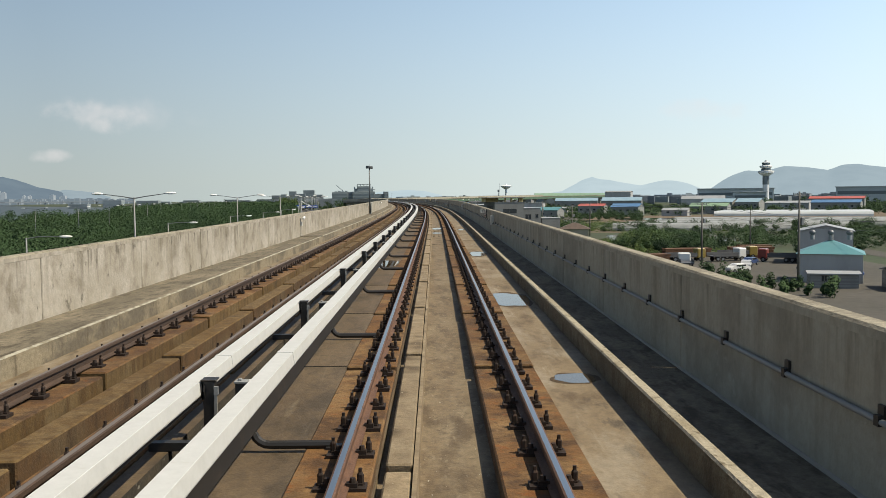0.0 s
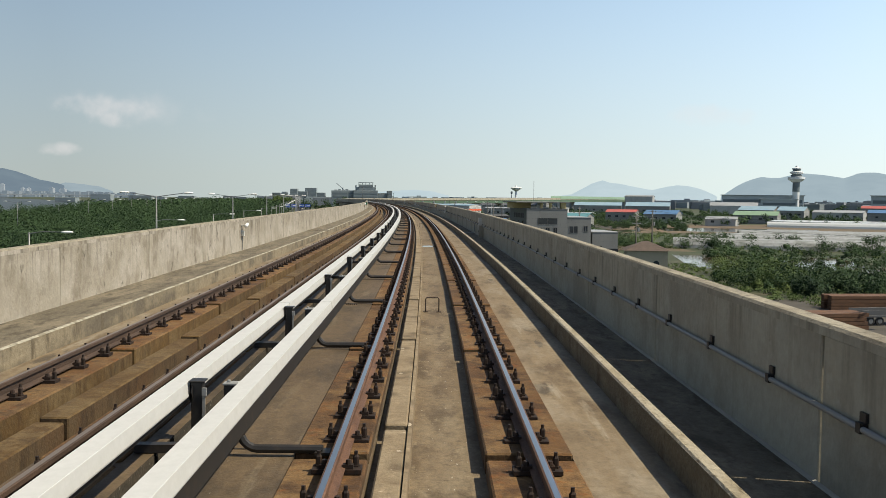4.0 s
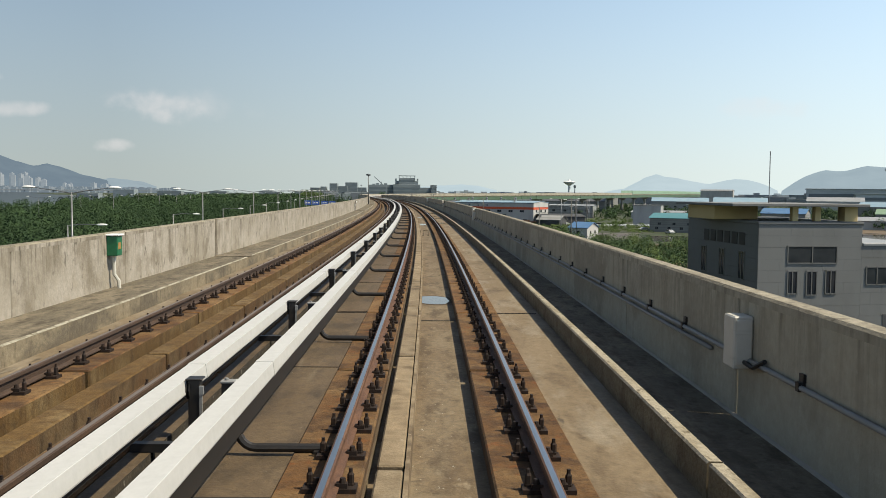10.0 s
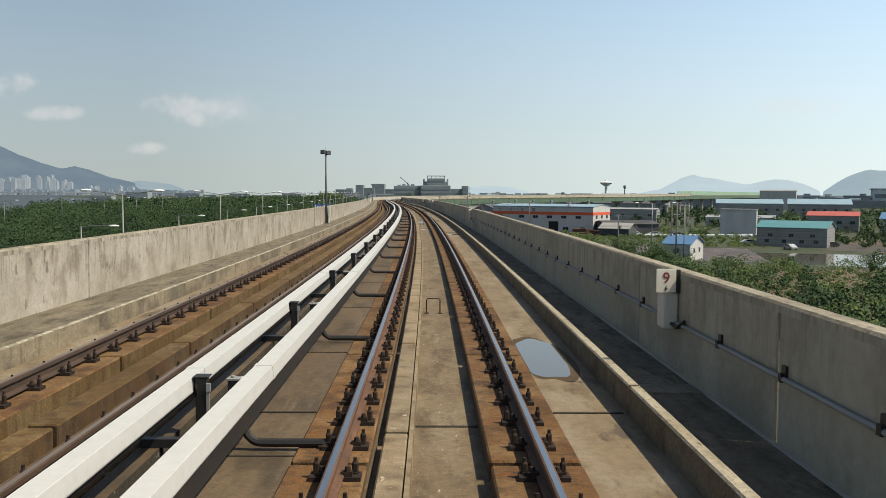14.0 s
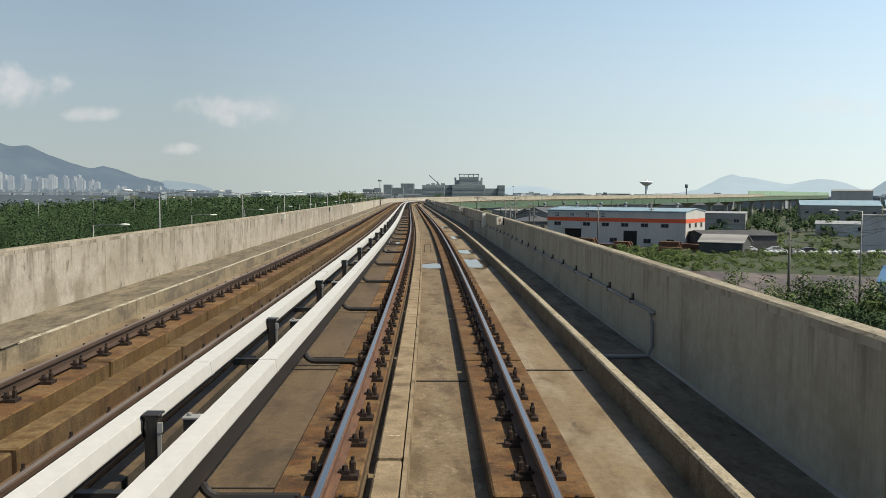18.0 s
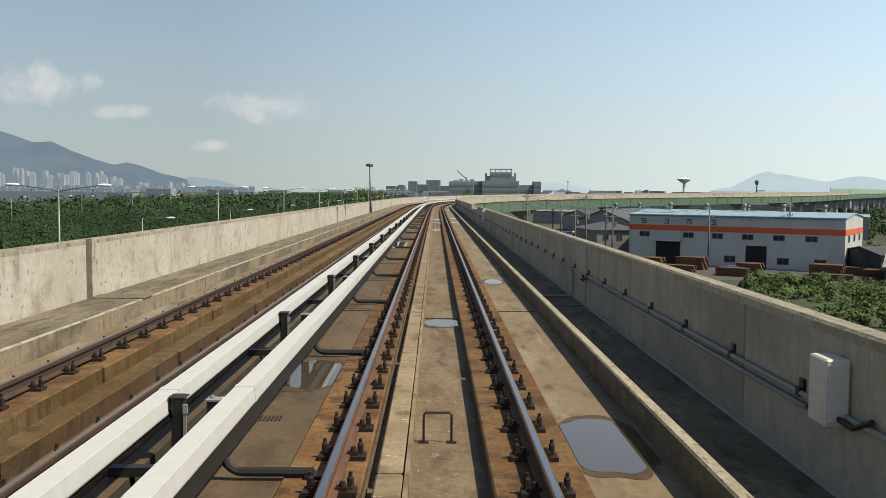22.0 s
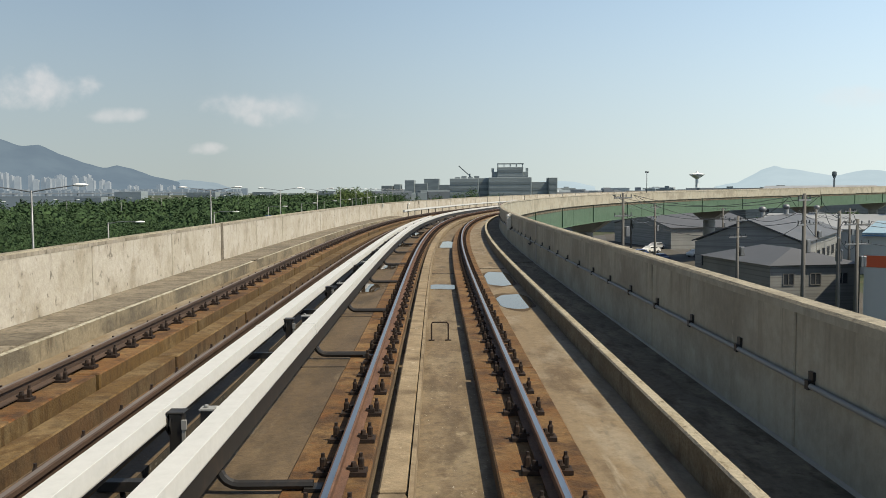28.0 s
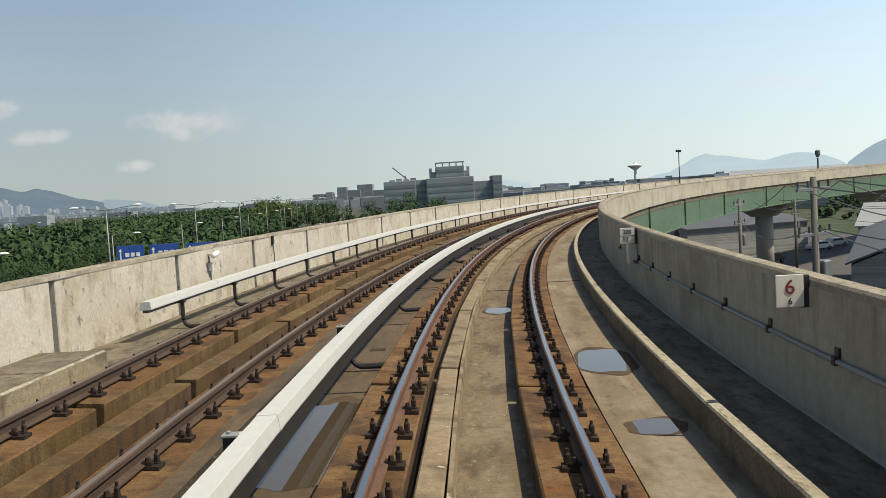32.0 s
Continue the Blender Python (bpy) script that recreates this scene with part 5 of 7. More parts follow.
patch("yard", [(36, 500), (75, 492), (82, 530), (40, 540)], YARD, "concrete yard round the workshop", "yard", 0.06)
patch("road", [(-45, 640), (-14, 590), (-9, 594), (-32, 700), (-40, 780), (-46, 780)], YARD, "pale concrete lane between the sheds", "road", 0.06)
patch("yard", [(-58, 596), (-32, 590), (-20, 640), (14, 720), (-16, 800), (-60, 760)], ASPHALT, "dark asphalt lot under the bend of the guideway", "yard", 0.045)
patch("road", [(72, 60), (78, 60), (112, 330), (106, 330)], YARD, "narrow pale farm lane", "road", 0.06)

# ---------------------------------------------------------------- quick meshes of many quads


def quad_mesh(name, co, material, parent=None):
    """co: n x 4 x 3 corners."""
    n = len(co)
    me = bpy.data.meshes.new(name)
    me.vertices.add(n * 4)
    me.vertices.foreach_set("co", np.asarray(co, dtype=np.float32).ravel())
    me.loops.add(n * 4)
    me.loops.foreach_set("vertex_index", np.arange(n * 4, dtype=np.int32))
    me.polygons.add(n)
    me.polygons.foreach_set("loop_start", np.arange(0, n * 4, 4, dtype=np.int32))
    me.update(calc_edges=True)
    me.materials.append(material)
    ob = new(name, me)
    if parent is not None:
        ob.parent = parent
    return ob


def leaf_quads(centres, size, rng, squash=0.8, out=None):
    """Small leaf clumps; out: the way that each one faces, roughly."""
    n = len(centres)
    a = rng.normal(size=(n, 3))
    if out is not None:
        w = out / (np.linalg.norm(out, axis=1)[:, None] + 1e-6) + rng.normal(size=(n, 3)) * 0.20 + np.array([0, 0, 0.25])
        a = np.cross(a, w)
    a /= np.linalg.norm(a, axis=1)[:, None]
    b = np.cross(w if out is not None else rng.normal(size=(n, 3)), a)
    b /= np.linalg.norm(b, axis=1)[:, None]
    s = (size * rng.uniform(0.6, 1.35, n))[:, None]
    return np.stack([centres + a * s, centres + b * s * squash, centres - a * s, centres - b * s * squash], 1)


def crown_points(n, r, h, rng, lobes=7):
    """Points of an uneven crown about the origin, in clumps, and the way from the middle of each clump."""
    lc = rng.normal(size=(lobes, 3))
    lc /= np.linalg.norm(lc, axis=1)[:, None]
    lc *= np.array([r * 0.62, r * 0.62, h * 0.30]) * rng.uniform(0.5, 1.15, (lobes, 1))
    k = rng.integers(0, lobes, n)
    d = rng.normal(size=(n, 3))
    d /= np.linalg.norm(d, axis=1)[:, None]
    return lc[k] + d * np.array([r * 0.45, r * 0.45, h * 0.22]) * (rng.uniform(0.45, 1.0, n) ** 0.5)[:, None], d


def leaf_mat(name, dark, light):
    m = bpy.data.materials.new(name)
    m.use_nodes = True
    n, l = m.node_tree.nodes, m.node_tree.links
    b = n["Principled BSDF"]
    b.inputs["Roughness"].default_value = 0.75
    b.inputs["Specular IOR Level"].default_value = 0.08
    g = n.new("ShaderNodeNewGeometry")
    o = n.new("ShaderNodeObjectInfo")
    tc = n.new("ShaderNodeTexCoord")
    nz = n.new("ShaderNodeTexNoise")
    nz.inputs["Scale"].default_value = 0.16
    l.new(tc.outputs["Object"], nz.inputs["Vector"])
    ad = n.new("ShaderNodeMath")
    ad.operation = "MULTIPLY_ADD"
    ad.inputs[1].default_value = 0.10
    l.new(g.outputs["Random Per Island"], ad.inputs[0])
    mr = n.new("ShaderNodeMapRange")
    mr.inputs[1].default_value, mr.inputs[2].default_value, mr.inputs[3].default_value, mr.inputs[4].default_value = 0.32, 0.68, 0.0, 0.65
    l.new(nz.outputs[0], mr.inputs[0])
    ad2 = n.new("ShaderNodeMath")
    ad2.operation = "MULTIPLY_ADD"
    ad2.inputs[1].default_value = 0.25
    l.new(o.outputs["Random"], ad2.inputs[0])
    l.new(mr.outputs[0], ad2.inputs[2])
    l.new(ad2.outputs[0], ad.inputs[2])
    mx = n.new("ShaderNodeMix")
    mx.data_type = "RGBA"
    mx.inputs[6].default_value, mx.inputs[7].default_value = (*dark, 1), (*light, 1)
    l.new(ad.outputs[0], mx.inputs[0])
    l.new(mx.outputs[2], b.inputs["Base Color"])
    soft = n.new("ShaderNodeVectorMath")
    soft.operation = "MULTIPLY_ADD"
    soft.inputs[1].default_value, soft.inputs[2].default_value = (0.55, 0.55, 0.55), (0.15, -0.05, 0.45)
    l.new(g.outputs["Normal"], soft.inputs[0])
    unit = n.new("ShaderNodeVectorMath")
    unit.operation = "NORMALIZE"
    l.new(soft.outputs[0], unit.inputs[0])
    l.new(unit.outputs[0], b.inputs["Normal"])
    return m


LEAF = leaf_mat("green_foliage", (0.010, 0.022, 0.011), (0.048, 0.082, 0.033))
LEAFY = leaf_mat("light_green_foliage", (0.024, 0.045, 0.014), (0.105, 0.145, 0.048))
BARK = mat("tree_bark", (0.09, 0.07, 0.05), 0.95, spots=[((6, 6, 1.5), (0.05, 0.038, 0.027), 0.4, 0.65, 0.8, 4)])


def tree_model(h, r, rng, leaves, size, material):
    t = thing("tree", "leafy green tree with a dense uneven crown", "tree", "trees beside the guideway")
    bm = bmesh.new()
    tube(bm, [(0, 0, -0.1), (0.08, 0.03, h * 0.3), (0.0, 0.1, h * 0.55)], 0.16, 7, 0.08)
    for i in range(5):
        a = i * 1.26 + rng.uniform(0, 0.6)
        tube(bm, [(0.05, 0.05, h * (0.28 + 0.05 * i)), (math.cos(a) * r * 0.35, math.sin(a) * r * 0.35, h * 0.55), (math.cos(a) * r * 0.65, math.sin(a) * r * 0.65, h * 0.72)], 0.06, 5, 0.02)
    part("trunk", bm, BARK, t)
    c, d = crown_points(leaves, r, h * 0.9, rng, 11)
    quad_mesh("crown", leaf_quads(c + np.array([0, 0, h * 0.66]), size, rng, out=d), material, t)
    return t


rng = np.random.default_rng(11)
models = [tree_model(7.2, 3.0, rng, 3000, 0.105, LEAF), tree_model(6.4, 2.7, rng, 2800, 0.105, LEAF), tree_model(7.8, 2.6, rng, 3000, 0.10, LEAF)]


def tree_at(i, x, y, scale, first=False):
    m = Matrix.Translation((x, y, GROUND)) @ Matrix.Rotation(i * 2.399, 4, "Z") @ Matrix.Diagonal((scale, scale, scale, 1))
    return m


spots_ = []
for s in np.arange(-20, 900, 5.2):
    for lt in (-36.0, -41.5):
        s_, l_ = s + rng.uniform(-1.8, 1.8), lt + rng.uniform(-1.6, 1.6)
        p = left_of(s_, l_)
        spots_.append((p[0], p[1], rng.uniform(0.68, 1.2)))
spots_ = spots_[:300]
for i, (x, y, k) in enumerate(spots_):
    src = models[i % 3]
    if i < 3:
        src.matrix_world = tree_at(i, x, y, 1.0)
    else:
        copy_thing(src, tree_at(i, x, y, k))


def wood(name, label, s0, s1, lat0, lat1, gap, per, size, r, h, material, rng, keep=1.0, water=True):
    cs, ds = [], []
    for s in np.arange(s0, s1, gap):
        lt = np.arange(lat0, lat1, gap)
        ls = lt + rng.uniform(-gap * 0.4, gap * 0.4, len(lt))
        ss = s + rng.uniform(-gap * 0.4, gap * 0.4, len(lt))
        for a, b in zip(ss, ls):
            if rng.uniform() > keep:
                continue
            p = left_of(a, b)
            k = rng.uniform(0.58, 1.26)
            c, d = crown_points(per, r * k, h * k, rng, 6)
            cs.append(c + np.array([p[0], p[1], GROUND + h * k * 0.62]))
            ds.append(d)
    co = np.concatenate(cs)
    return tagged(quad_mesh(name, leaf_quads(co, size, rng, out=np.concatenate(ds)), material), label, "wood", kind="stuff")


wood("woodland", "low green riverside wood", -40, 185, -76, -47, 5.6, 620, 0.15, 3.0, 6.4, LEAF, rng)
wood("woodland", "dense green riverside wood", 185, 700, -76, -47, 5.6, 620, 0.15, 3.0, 7.6, LEAF, rng)
wood("woodland", "low green riverside wood", -40, 350, -150, -76, 6.6, 300, 0.25, 3.3, 4.6, LEAF, rng)
wood("woodland", "dense green riverside wood", 350, 800, -150, -76, 6.6, 300, 0.25, 3.5, 7.2, LEAF, rng)
wood("woodland", "distant green riverside wood", 700, 1500, -170, -34, 7.0, 130, 0.50, 3.9, 8.0, LEAF, rng)
wood("tree_clump", "tall light green trees rising over the wood", 965, 1000, -50, -32, 7.0, 1100, 0.30, 4.6, 13.0, LEAFY, rng)


def bushes(name, label, pts, count, r, h, per, size, material, rng):
    """Bushes scattered in a quadrilateral."""
    a, b, c, d = [np.array(p, float) for p in pts]
    cs, ds = [], []
    for _ in range(count):
        u, v = rng.uniform(size=2)
        p = (a * (1 - u) + b * u) * (1 - v) + (d * (1 - u) + c * u) * v
        k = rng.uniform(0.45, 1.4)
        q, d2 = crown_points(per, r * k, h * k, rng, 6)
        ds.append(d2)
        cs.append(q + np.array([p[0], p[1], GROUND + h * k * 0.42]))
    return tagged(quad_mesh(name, leaf_quads(np.concatenate(cs), size, rng, out=np.concatenate(ds)), material), label, "bushes", kind="stuff")


bushes("bushes", "green bushes and young trees behind the yard", [(46, 200), (120, 190), (150, 300), (60, 310)], 190, 2.6, 3.5, 320, 0.17, LEAF, rng)
bushes("bushes", "young trees and shrubs round the metal house", [(38, 112), (50, 110), (50, 126), (40, 142)], 22, 1.3, 3.0, 420, 0.13, LEAF, rng)
bushes("bushes", "row of green bushes between the fields", [(60, 320), (160, 300), (170, 320), (66, 345)], 90, 2.8, 4.2, 280, 0.20, LEAF, rng)
bushes("bushes", "light green bushes below the guideway", [(8, 330), (60, 320), (52, 438), (6, 430)], 150, 2.3, 3.6, 420, 0.13, LEAFY, rng)
bushes("bushes", "dark green young trees among the bushes", [(8, 330), (62, 318), (54, 440), (6, 432)], 70, 2.6, 4.6, 460, 0.13, LEAF, rng)
bushes("tall_grass", "tall weeds and grass between the bushes", [(8, 330), (60, 320), (52, 438), (6, 430)], 420, 1.2, 1.3, 80, 0.10, LEAFY, rng)
bushes("bushes", "green bushes beside the grey building", [(12, 288), (46, 300), (40, 400), (6, 350)], 120, 2.6, 5.0, 380, 0.16, LEAF, rng)
bushes("bushes", "green bushes by the pond", [(40, 215), (52, 205), (60, 245), (46, 244)], 36, 2.2, 4.2, 420, 0.13, LEAFY, rng)
bushes("bushes", "weeds and low bushes by the muddy field", [(-6, 510), (55, 502), (46, 556), (-10, 562)], 260, 1.2, 1.2, 180, 0.10, LEAFY, rng)
bushes("bushes", "dense shrubs between the line and the warehouse", [(-20, 512), (0, 506), (4, 552), (-14, 560)], 60, 1.6, 2.4, 340, 0.14, LEAFY, rng)
bushes("bushes", "dark bushes beside the pond and the house", [(39, 205), (60, 196), (70, 226), (44, 236)], 60, 2.0, 4.0, 360, 0.14, LEAF, rng)
bushes("tall_grass", "tall green grass and weeds on the plots by the line", [(18, 196), (62, 188), (76, 258), (22, 262)], 520, 1.1, 1.1, 90, 0.11, LEAFY, rng)
bushes("tall_grass", "green crops and weeds in rows on the fields", [(64, 296), (200, 270), (240, 420), (70, 440)], 900, 1.6, 1.2, 60, 0.16, LEAFY, rng)
bushes("tall_grass", "weeds and shrubs round the sheds and yards", [(20, 548), (90, 530), (140, 680), (0, 690)], 260, 1.8, 1.7, 110, 0.18, LEAFY, rng)
bushes("bushes", "trees and hedges across the far plain", [(0, 680), (330, 560), (420, 960), (10, 960)], 420, 3.4, 5.0, 120, 0.42, LEAF, rng)
bushes("bushes", "weedy trees under the bend of the guideway", [(-52, 612), (-44, 606), (-30, 668), (-46, 676)], 12, 1.6, 3.0, 300, 0.15, LEAFY, rng)
bushes("bushes", "green bushes round the small blue roofed shed", [(-10, 424), (10, 420), (12, 440), (-9, 444)], 30, 2.0, 3.4, 380, 0.13, LEAF, rng)
bushes("bushes", "tall green shrubs before the small blue roofed shed", [(-6, 437), (11, 433), (12, 454), (-4, 460)], 26, 2.1, 4.6, 420, 0.13, LEAFY, rng)
bushes("bushes", "dark green shrubs before the small blue roofed shed", [(-6, 437), (11, 433), (12, 454), (-4, 460)], 20, 2.1, 4.4, 420, 0.13, LEAF, rng)
bushes("bushes", "scattered trees among the far sheds", [(60, 560), (380, 520), (480, 1100), (60, 1100)], 330, 3.6, 5.6, 150, 0.42, LEAF, rng)
bushes("bushes", "green trees along the airport edge", [(330, 980), (700, 800), (740, 840), (350, 1060)], 150, 5.5, 9.0, 80, 0.9, LEAF, rng)
bushes("bushes", "bushes beside the workshop", [(70, 480), (100, 470), (120, 560), (74, 560)], 90, 2.6, 4.4, 260, 0.19, LEAF, rng)
bushes("bushes", "dark row of trees before the office block", [(-235, 940), (-95, 985), (-95, 1010), (-235, 980)], 90, 4.6, 12.0, 170, 0.45, LEAF, rng)
bushes("bushes", "green bushes between the sheds", [(-14, 630), (0, 625), (6, 690), (-12, 700)], 24, 1.8, 3.2, 180, 0.2, LEAFY, rng)

# ---------------------------------------------------------------- street lamps on the left


def street_lamp(twin, top):
    t = thing("street_lamp", "tall grey steel street lamp with two arms" if twin else "tall grey steel street lamp with one long arm", "street lamp",
              "twin street lamps" if twin else "single street lamps")
    h = top - GROUND
    bm = bmesh.new()
    tube(bm, [(0, 0, 0), (0, 0, h - 0.25)], 0.11, 8, 0.06)
    part("pole", bm, POLEGREY, t, smooth=True)
    for sg in ((-1, 1) if twin else (1,)):
        bm = bmesh.new()
        tube(bm, [(0, 0, h - 0.35), (sg * 1.0, 0, h - 0.18), (sg * 2.7, 0, h + (0.05 if twin else -0.2))], 0.05, 6, 0.035)
        part("arm", bm, POLEGREY, t)
        bm = bmesh.new()
        bmesh.ops.create_uvsphere(bm, u_segments=10, v_segments=6, radius=0.5)
        bmesh.ops.scale(bm, vec=(1.05, 0.36, 0.22), verts=bm.verts)
        bmesh.ops.translate(bm, vec=(sg * 3.1, 0, h + (0.08 if twin else -0.2)), verts=bm.verts)
        part("lamp_head", bm, LAMPW, t, "pale grey lamp head", smooth=True)
    return t


lone, twin = street_lamp(False, -1.2), street_lamp(True, 1.9)
low_twin = street_lamp(True, -0.6)


def stand_at(src, first, s, lat, turn=0.0):
    p = left_of(s, lat)
    m = Matrix.Translation((p[0], p[1], GROUND)) @ Matrix.Rotation(float(line(min(s, 535.0))[3]) + radians(turn), 4, "Z")
    if first:
        src.matrix_world = m
    else:
        copy_thing(src, m)


for i, s in enumerate([112.4 + 40.7 * k for k in range(-3, 10)] + [520.6 + 41.7 * k for k in range(0, 14)]):
    stand_at(lone, i == 0, s, -32.0)
for i, s in enumerate([573.0 + 45.0 * k for k in range(-12, 13)]):
    stand_at(twin, i == 0, s, -25.5)
for i, s in enumerate(np.arange(5, 1150, 42.0)):
    stand_at(low_twin, i == 0, s, -100.0)

# ---------------------------------------------------------------- blue road signs
BLUE = mat("blue_road_sign", (0.012, 0.050, 0.22), 0.4, spots=[((0.6, 0.6, 0.6), (0.02, 0.065, 0.26), 0.4, 0.6, 0.7, 3)])
for x, y, w, h in ((-113.3, 688.7, 3.6, 2.5), (-109.2, 690.5, 3.9, 2.3), (-104.5, 692.2, 3.9, 2.0), (-100.5, 693.7, 3.6, 1.9)):
    t = thing("road_sign", "large blue road sign with white marks on a gantry", "road sign", "blue road signs",
              m=Matrix.Translation((x, y, -4.7)) @ Matrix.Rotation(radians(20), 4, "Z"))
    part("panel", bevelbox(-w / 2, w / 2, 0, 0.08, -h / 2, h / 2, 0.02), BLUE, t)
    bm = bmesh.new()
    box(bm, -w * 0.40, -w * 0.35, -0.012, -0.004, -h * 0.36, h * 0.2)
    v = [bm.verts.new(p) for p in ((-w * 0.44, -0.008, h * 0.18), (-w * 0.31, -0.008, h * 0.18), (-w * 0.375, -0.008, h * 0.36))]
    bm.faces.new(v)
    part("arrow", bm, LINEW, t)
    bm = bmesh.new()
    for k in range(3):
        box(bm, -w * 0.2 + k * w * 0.2, -w * 0.06 + k * w * 0.2, -0.012, -0.004, -h * 0.12, h * 0.10)
    part("wording_bar", bm, LINEW, t)
    bm = bmesh.new()
    for px in (-w * 0.3, w * 0.3):
        tube(bm, [(px, 0.15, GROUND + 4.7), (px, 0.15, h * 0.4)], 0.09, 8)
    part("post", bm, POLEGREY, t)

# ---------------------------------------------------------------- mountains, city and bridge across the river


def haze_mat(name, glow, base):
    """A far range or town, its bright haze put into the emission colour."""
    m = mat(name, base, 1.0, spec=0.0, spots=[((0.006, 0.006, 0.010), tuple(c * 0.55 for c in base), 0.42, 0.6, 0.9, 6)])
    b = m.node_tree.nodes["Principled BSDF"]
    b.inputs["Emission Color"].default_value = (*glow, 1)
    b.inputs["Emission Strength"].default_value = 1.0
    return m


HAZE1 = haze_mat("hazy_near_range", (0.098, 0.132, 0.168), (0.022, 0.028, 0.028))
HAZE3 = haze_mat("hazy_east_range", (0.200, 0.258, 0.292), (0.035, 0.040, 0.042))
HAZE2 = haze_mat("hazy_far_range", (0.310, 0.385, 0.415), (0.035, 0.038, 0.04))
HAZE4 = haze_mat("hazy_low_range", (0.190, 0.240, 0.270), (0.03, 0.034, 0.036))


def ridge(name, pts, material, label, back=1.06, rough=9.0):
    """A mountain range with its crest through the points (x, y, z)."""
    p = np.array(pts, float)
    d = np.concatenate([[0], np.cumsum(np.hypot(*np.diff(p[:, :2], axis=0).T))])
    u = np.arange(0, d[-1], 18.0)
    crest = np.stack([np.interp(u, d, p[:, k]) for k in range(3)], 1)
    rowsv = []
    for j, f in enumerate(np.linspace(0, 1, 9)):
        q = crest.copy()
        q[:, :2] *= 0.90 + 0.10 * f
        q[:, 2] = GROUND + (crest[:, 2] - GROUND) * f ** 0.85
        wob = np.array([noise.noise(Vector((a * 0.006, j * 0.45, 1.7))) for a in u]) * rough * f * (crest[:, 2] / 120 + 0.15)
        q[:, 2] += wob + (np.array([noise.noise(Vector((a * 0.03, 3.3, j))) for a in u]) * 2.2 * f)
        rowsv.append(q)
    b = crest.copy()
    b[:, :2] *= back
    b[:, 2] = GROUND
    rowsv.append(b)
    v = np.stack(rowsv, 1).reshape(-1, 3)
    k = len(rowsv)
    f = [(i * k + j, (i + 1) * k + j, (i + 1) * k + j + 1, i * k + j + 1) for i in range(len(u) - 1) for j in range(k - 1)]
    return tagged(mesh_ob(name, v, f, material, smooth=True), label, "mountain", kind="structure")


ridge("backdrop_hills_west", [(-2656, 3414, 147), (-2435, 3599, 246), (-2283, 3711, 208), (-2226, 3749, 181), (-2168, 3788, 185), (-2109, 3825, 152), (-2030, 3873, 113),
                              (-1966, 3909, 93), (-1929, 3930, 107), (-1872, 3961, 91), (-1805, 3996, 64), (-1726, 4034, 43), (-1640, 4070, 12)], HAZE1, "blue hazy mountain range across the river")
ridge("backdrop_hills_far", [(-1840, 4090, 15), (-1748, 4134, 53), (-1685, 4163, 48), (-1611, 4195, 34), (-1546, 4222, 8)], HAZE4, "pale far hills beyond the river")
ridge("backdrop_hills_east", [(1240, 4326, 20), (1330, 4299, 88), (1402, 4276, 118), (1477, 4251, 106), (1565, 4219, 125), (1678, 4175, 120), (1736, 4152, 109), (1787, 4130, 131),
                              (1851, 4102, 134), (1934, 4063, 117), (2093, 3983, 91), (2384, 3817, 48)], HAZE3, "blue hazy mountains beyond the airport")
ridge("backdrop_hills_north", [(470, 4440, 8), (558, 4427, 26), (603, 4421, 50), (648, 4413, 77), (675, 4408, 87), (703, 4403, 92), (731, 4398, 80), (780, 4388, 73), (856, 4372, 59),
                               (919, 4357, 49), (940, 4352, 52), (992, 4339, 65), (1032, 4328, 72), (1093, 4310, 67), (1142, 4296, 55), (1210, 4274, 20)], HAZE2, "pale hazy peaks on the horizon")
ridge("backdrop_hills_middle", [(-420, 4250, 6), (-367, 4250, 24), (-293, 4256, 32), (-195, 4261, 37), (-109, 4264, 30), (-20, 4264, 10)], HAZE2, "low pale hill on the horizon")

# far blocks, the haze over them mixed into the base colour
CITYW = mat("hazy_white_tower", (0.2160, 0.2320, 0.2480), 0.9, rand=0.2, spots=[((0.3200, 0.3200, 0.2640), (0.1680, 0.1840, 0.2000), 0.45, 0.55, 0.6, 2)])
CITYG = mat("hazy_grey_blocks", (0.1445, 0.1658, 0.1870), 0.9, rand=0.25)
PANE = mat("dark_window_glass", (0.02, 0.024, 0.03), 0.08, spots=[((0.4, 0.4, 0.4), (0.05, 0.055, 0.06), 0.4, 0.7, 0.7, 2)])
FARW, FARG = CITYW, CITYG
# towers and low town across the river glow faintly in place of haze
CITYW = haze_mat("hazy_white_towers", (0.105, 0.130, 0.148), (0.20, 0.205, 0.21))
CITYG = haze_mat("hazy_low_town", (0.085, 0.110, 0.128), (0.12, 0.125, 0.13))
rng = np.random.default_rng(23)


def tower_block(x, y, w, d, h, base, turn, mat_, label):
    bm = bmesh.new()
    box(bm, -w / 2, w / 2, -d / 2, d / 2, 0, h)
    box(bm, -w * 0.2, w * 0.2, -d * 0.2, d * 0.2, h, h + 3)
    t = tagged(part("apartment_tower", bm, mat_), label, "apartment tower", "towers across the river")
    t.matrix_world = Matrix.Translation((x, y, base)) @ Matrix.Rotation(turn, 4, "Z")


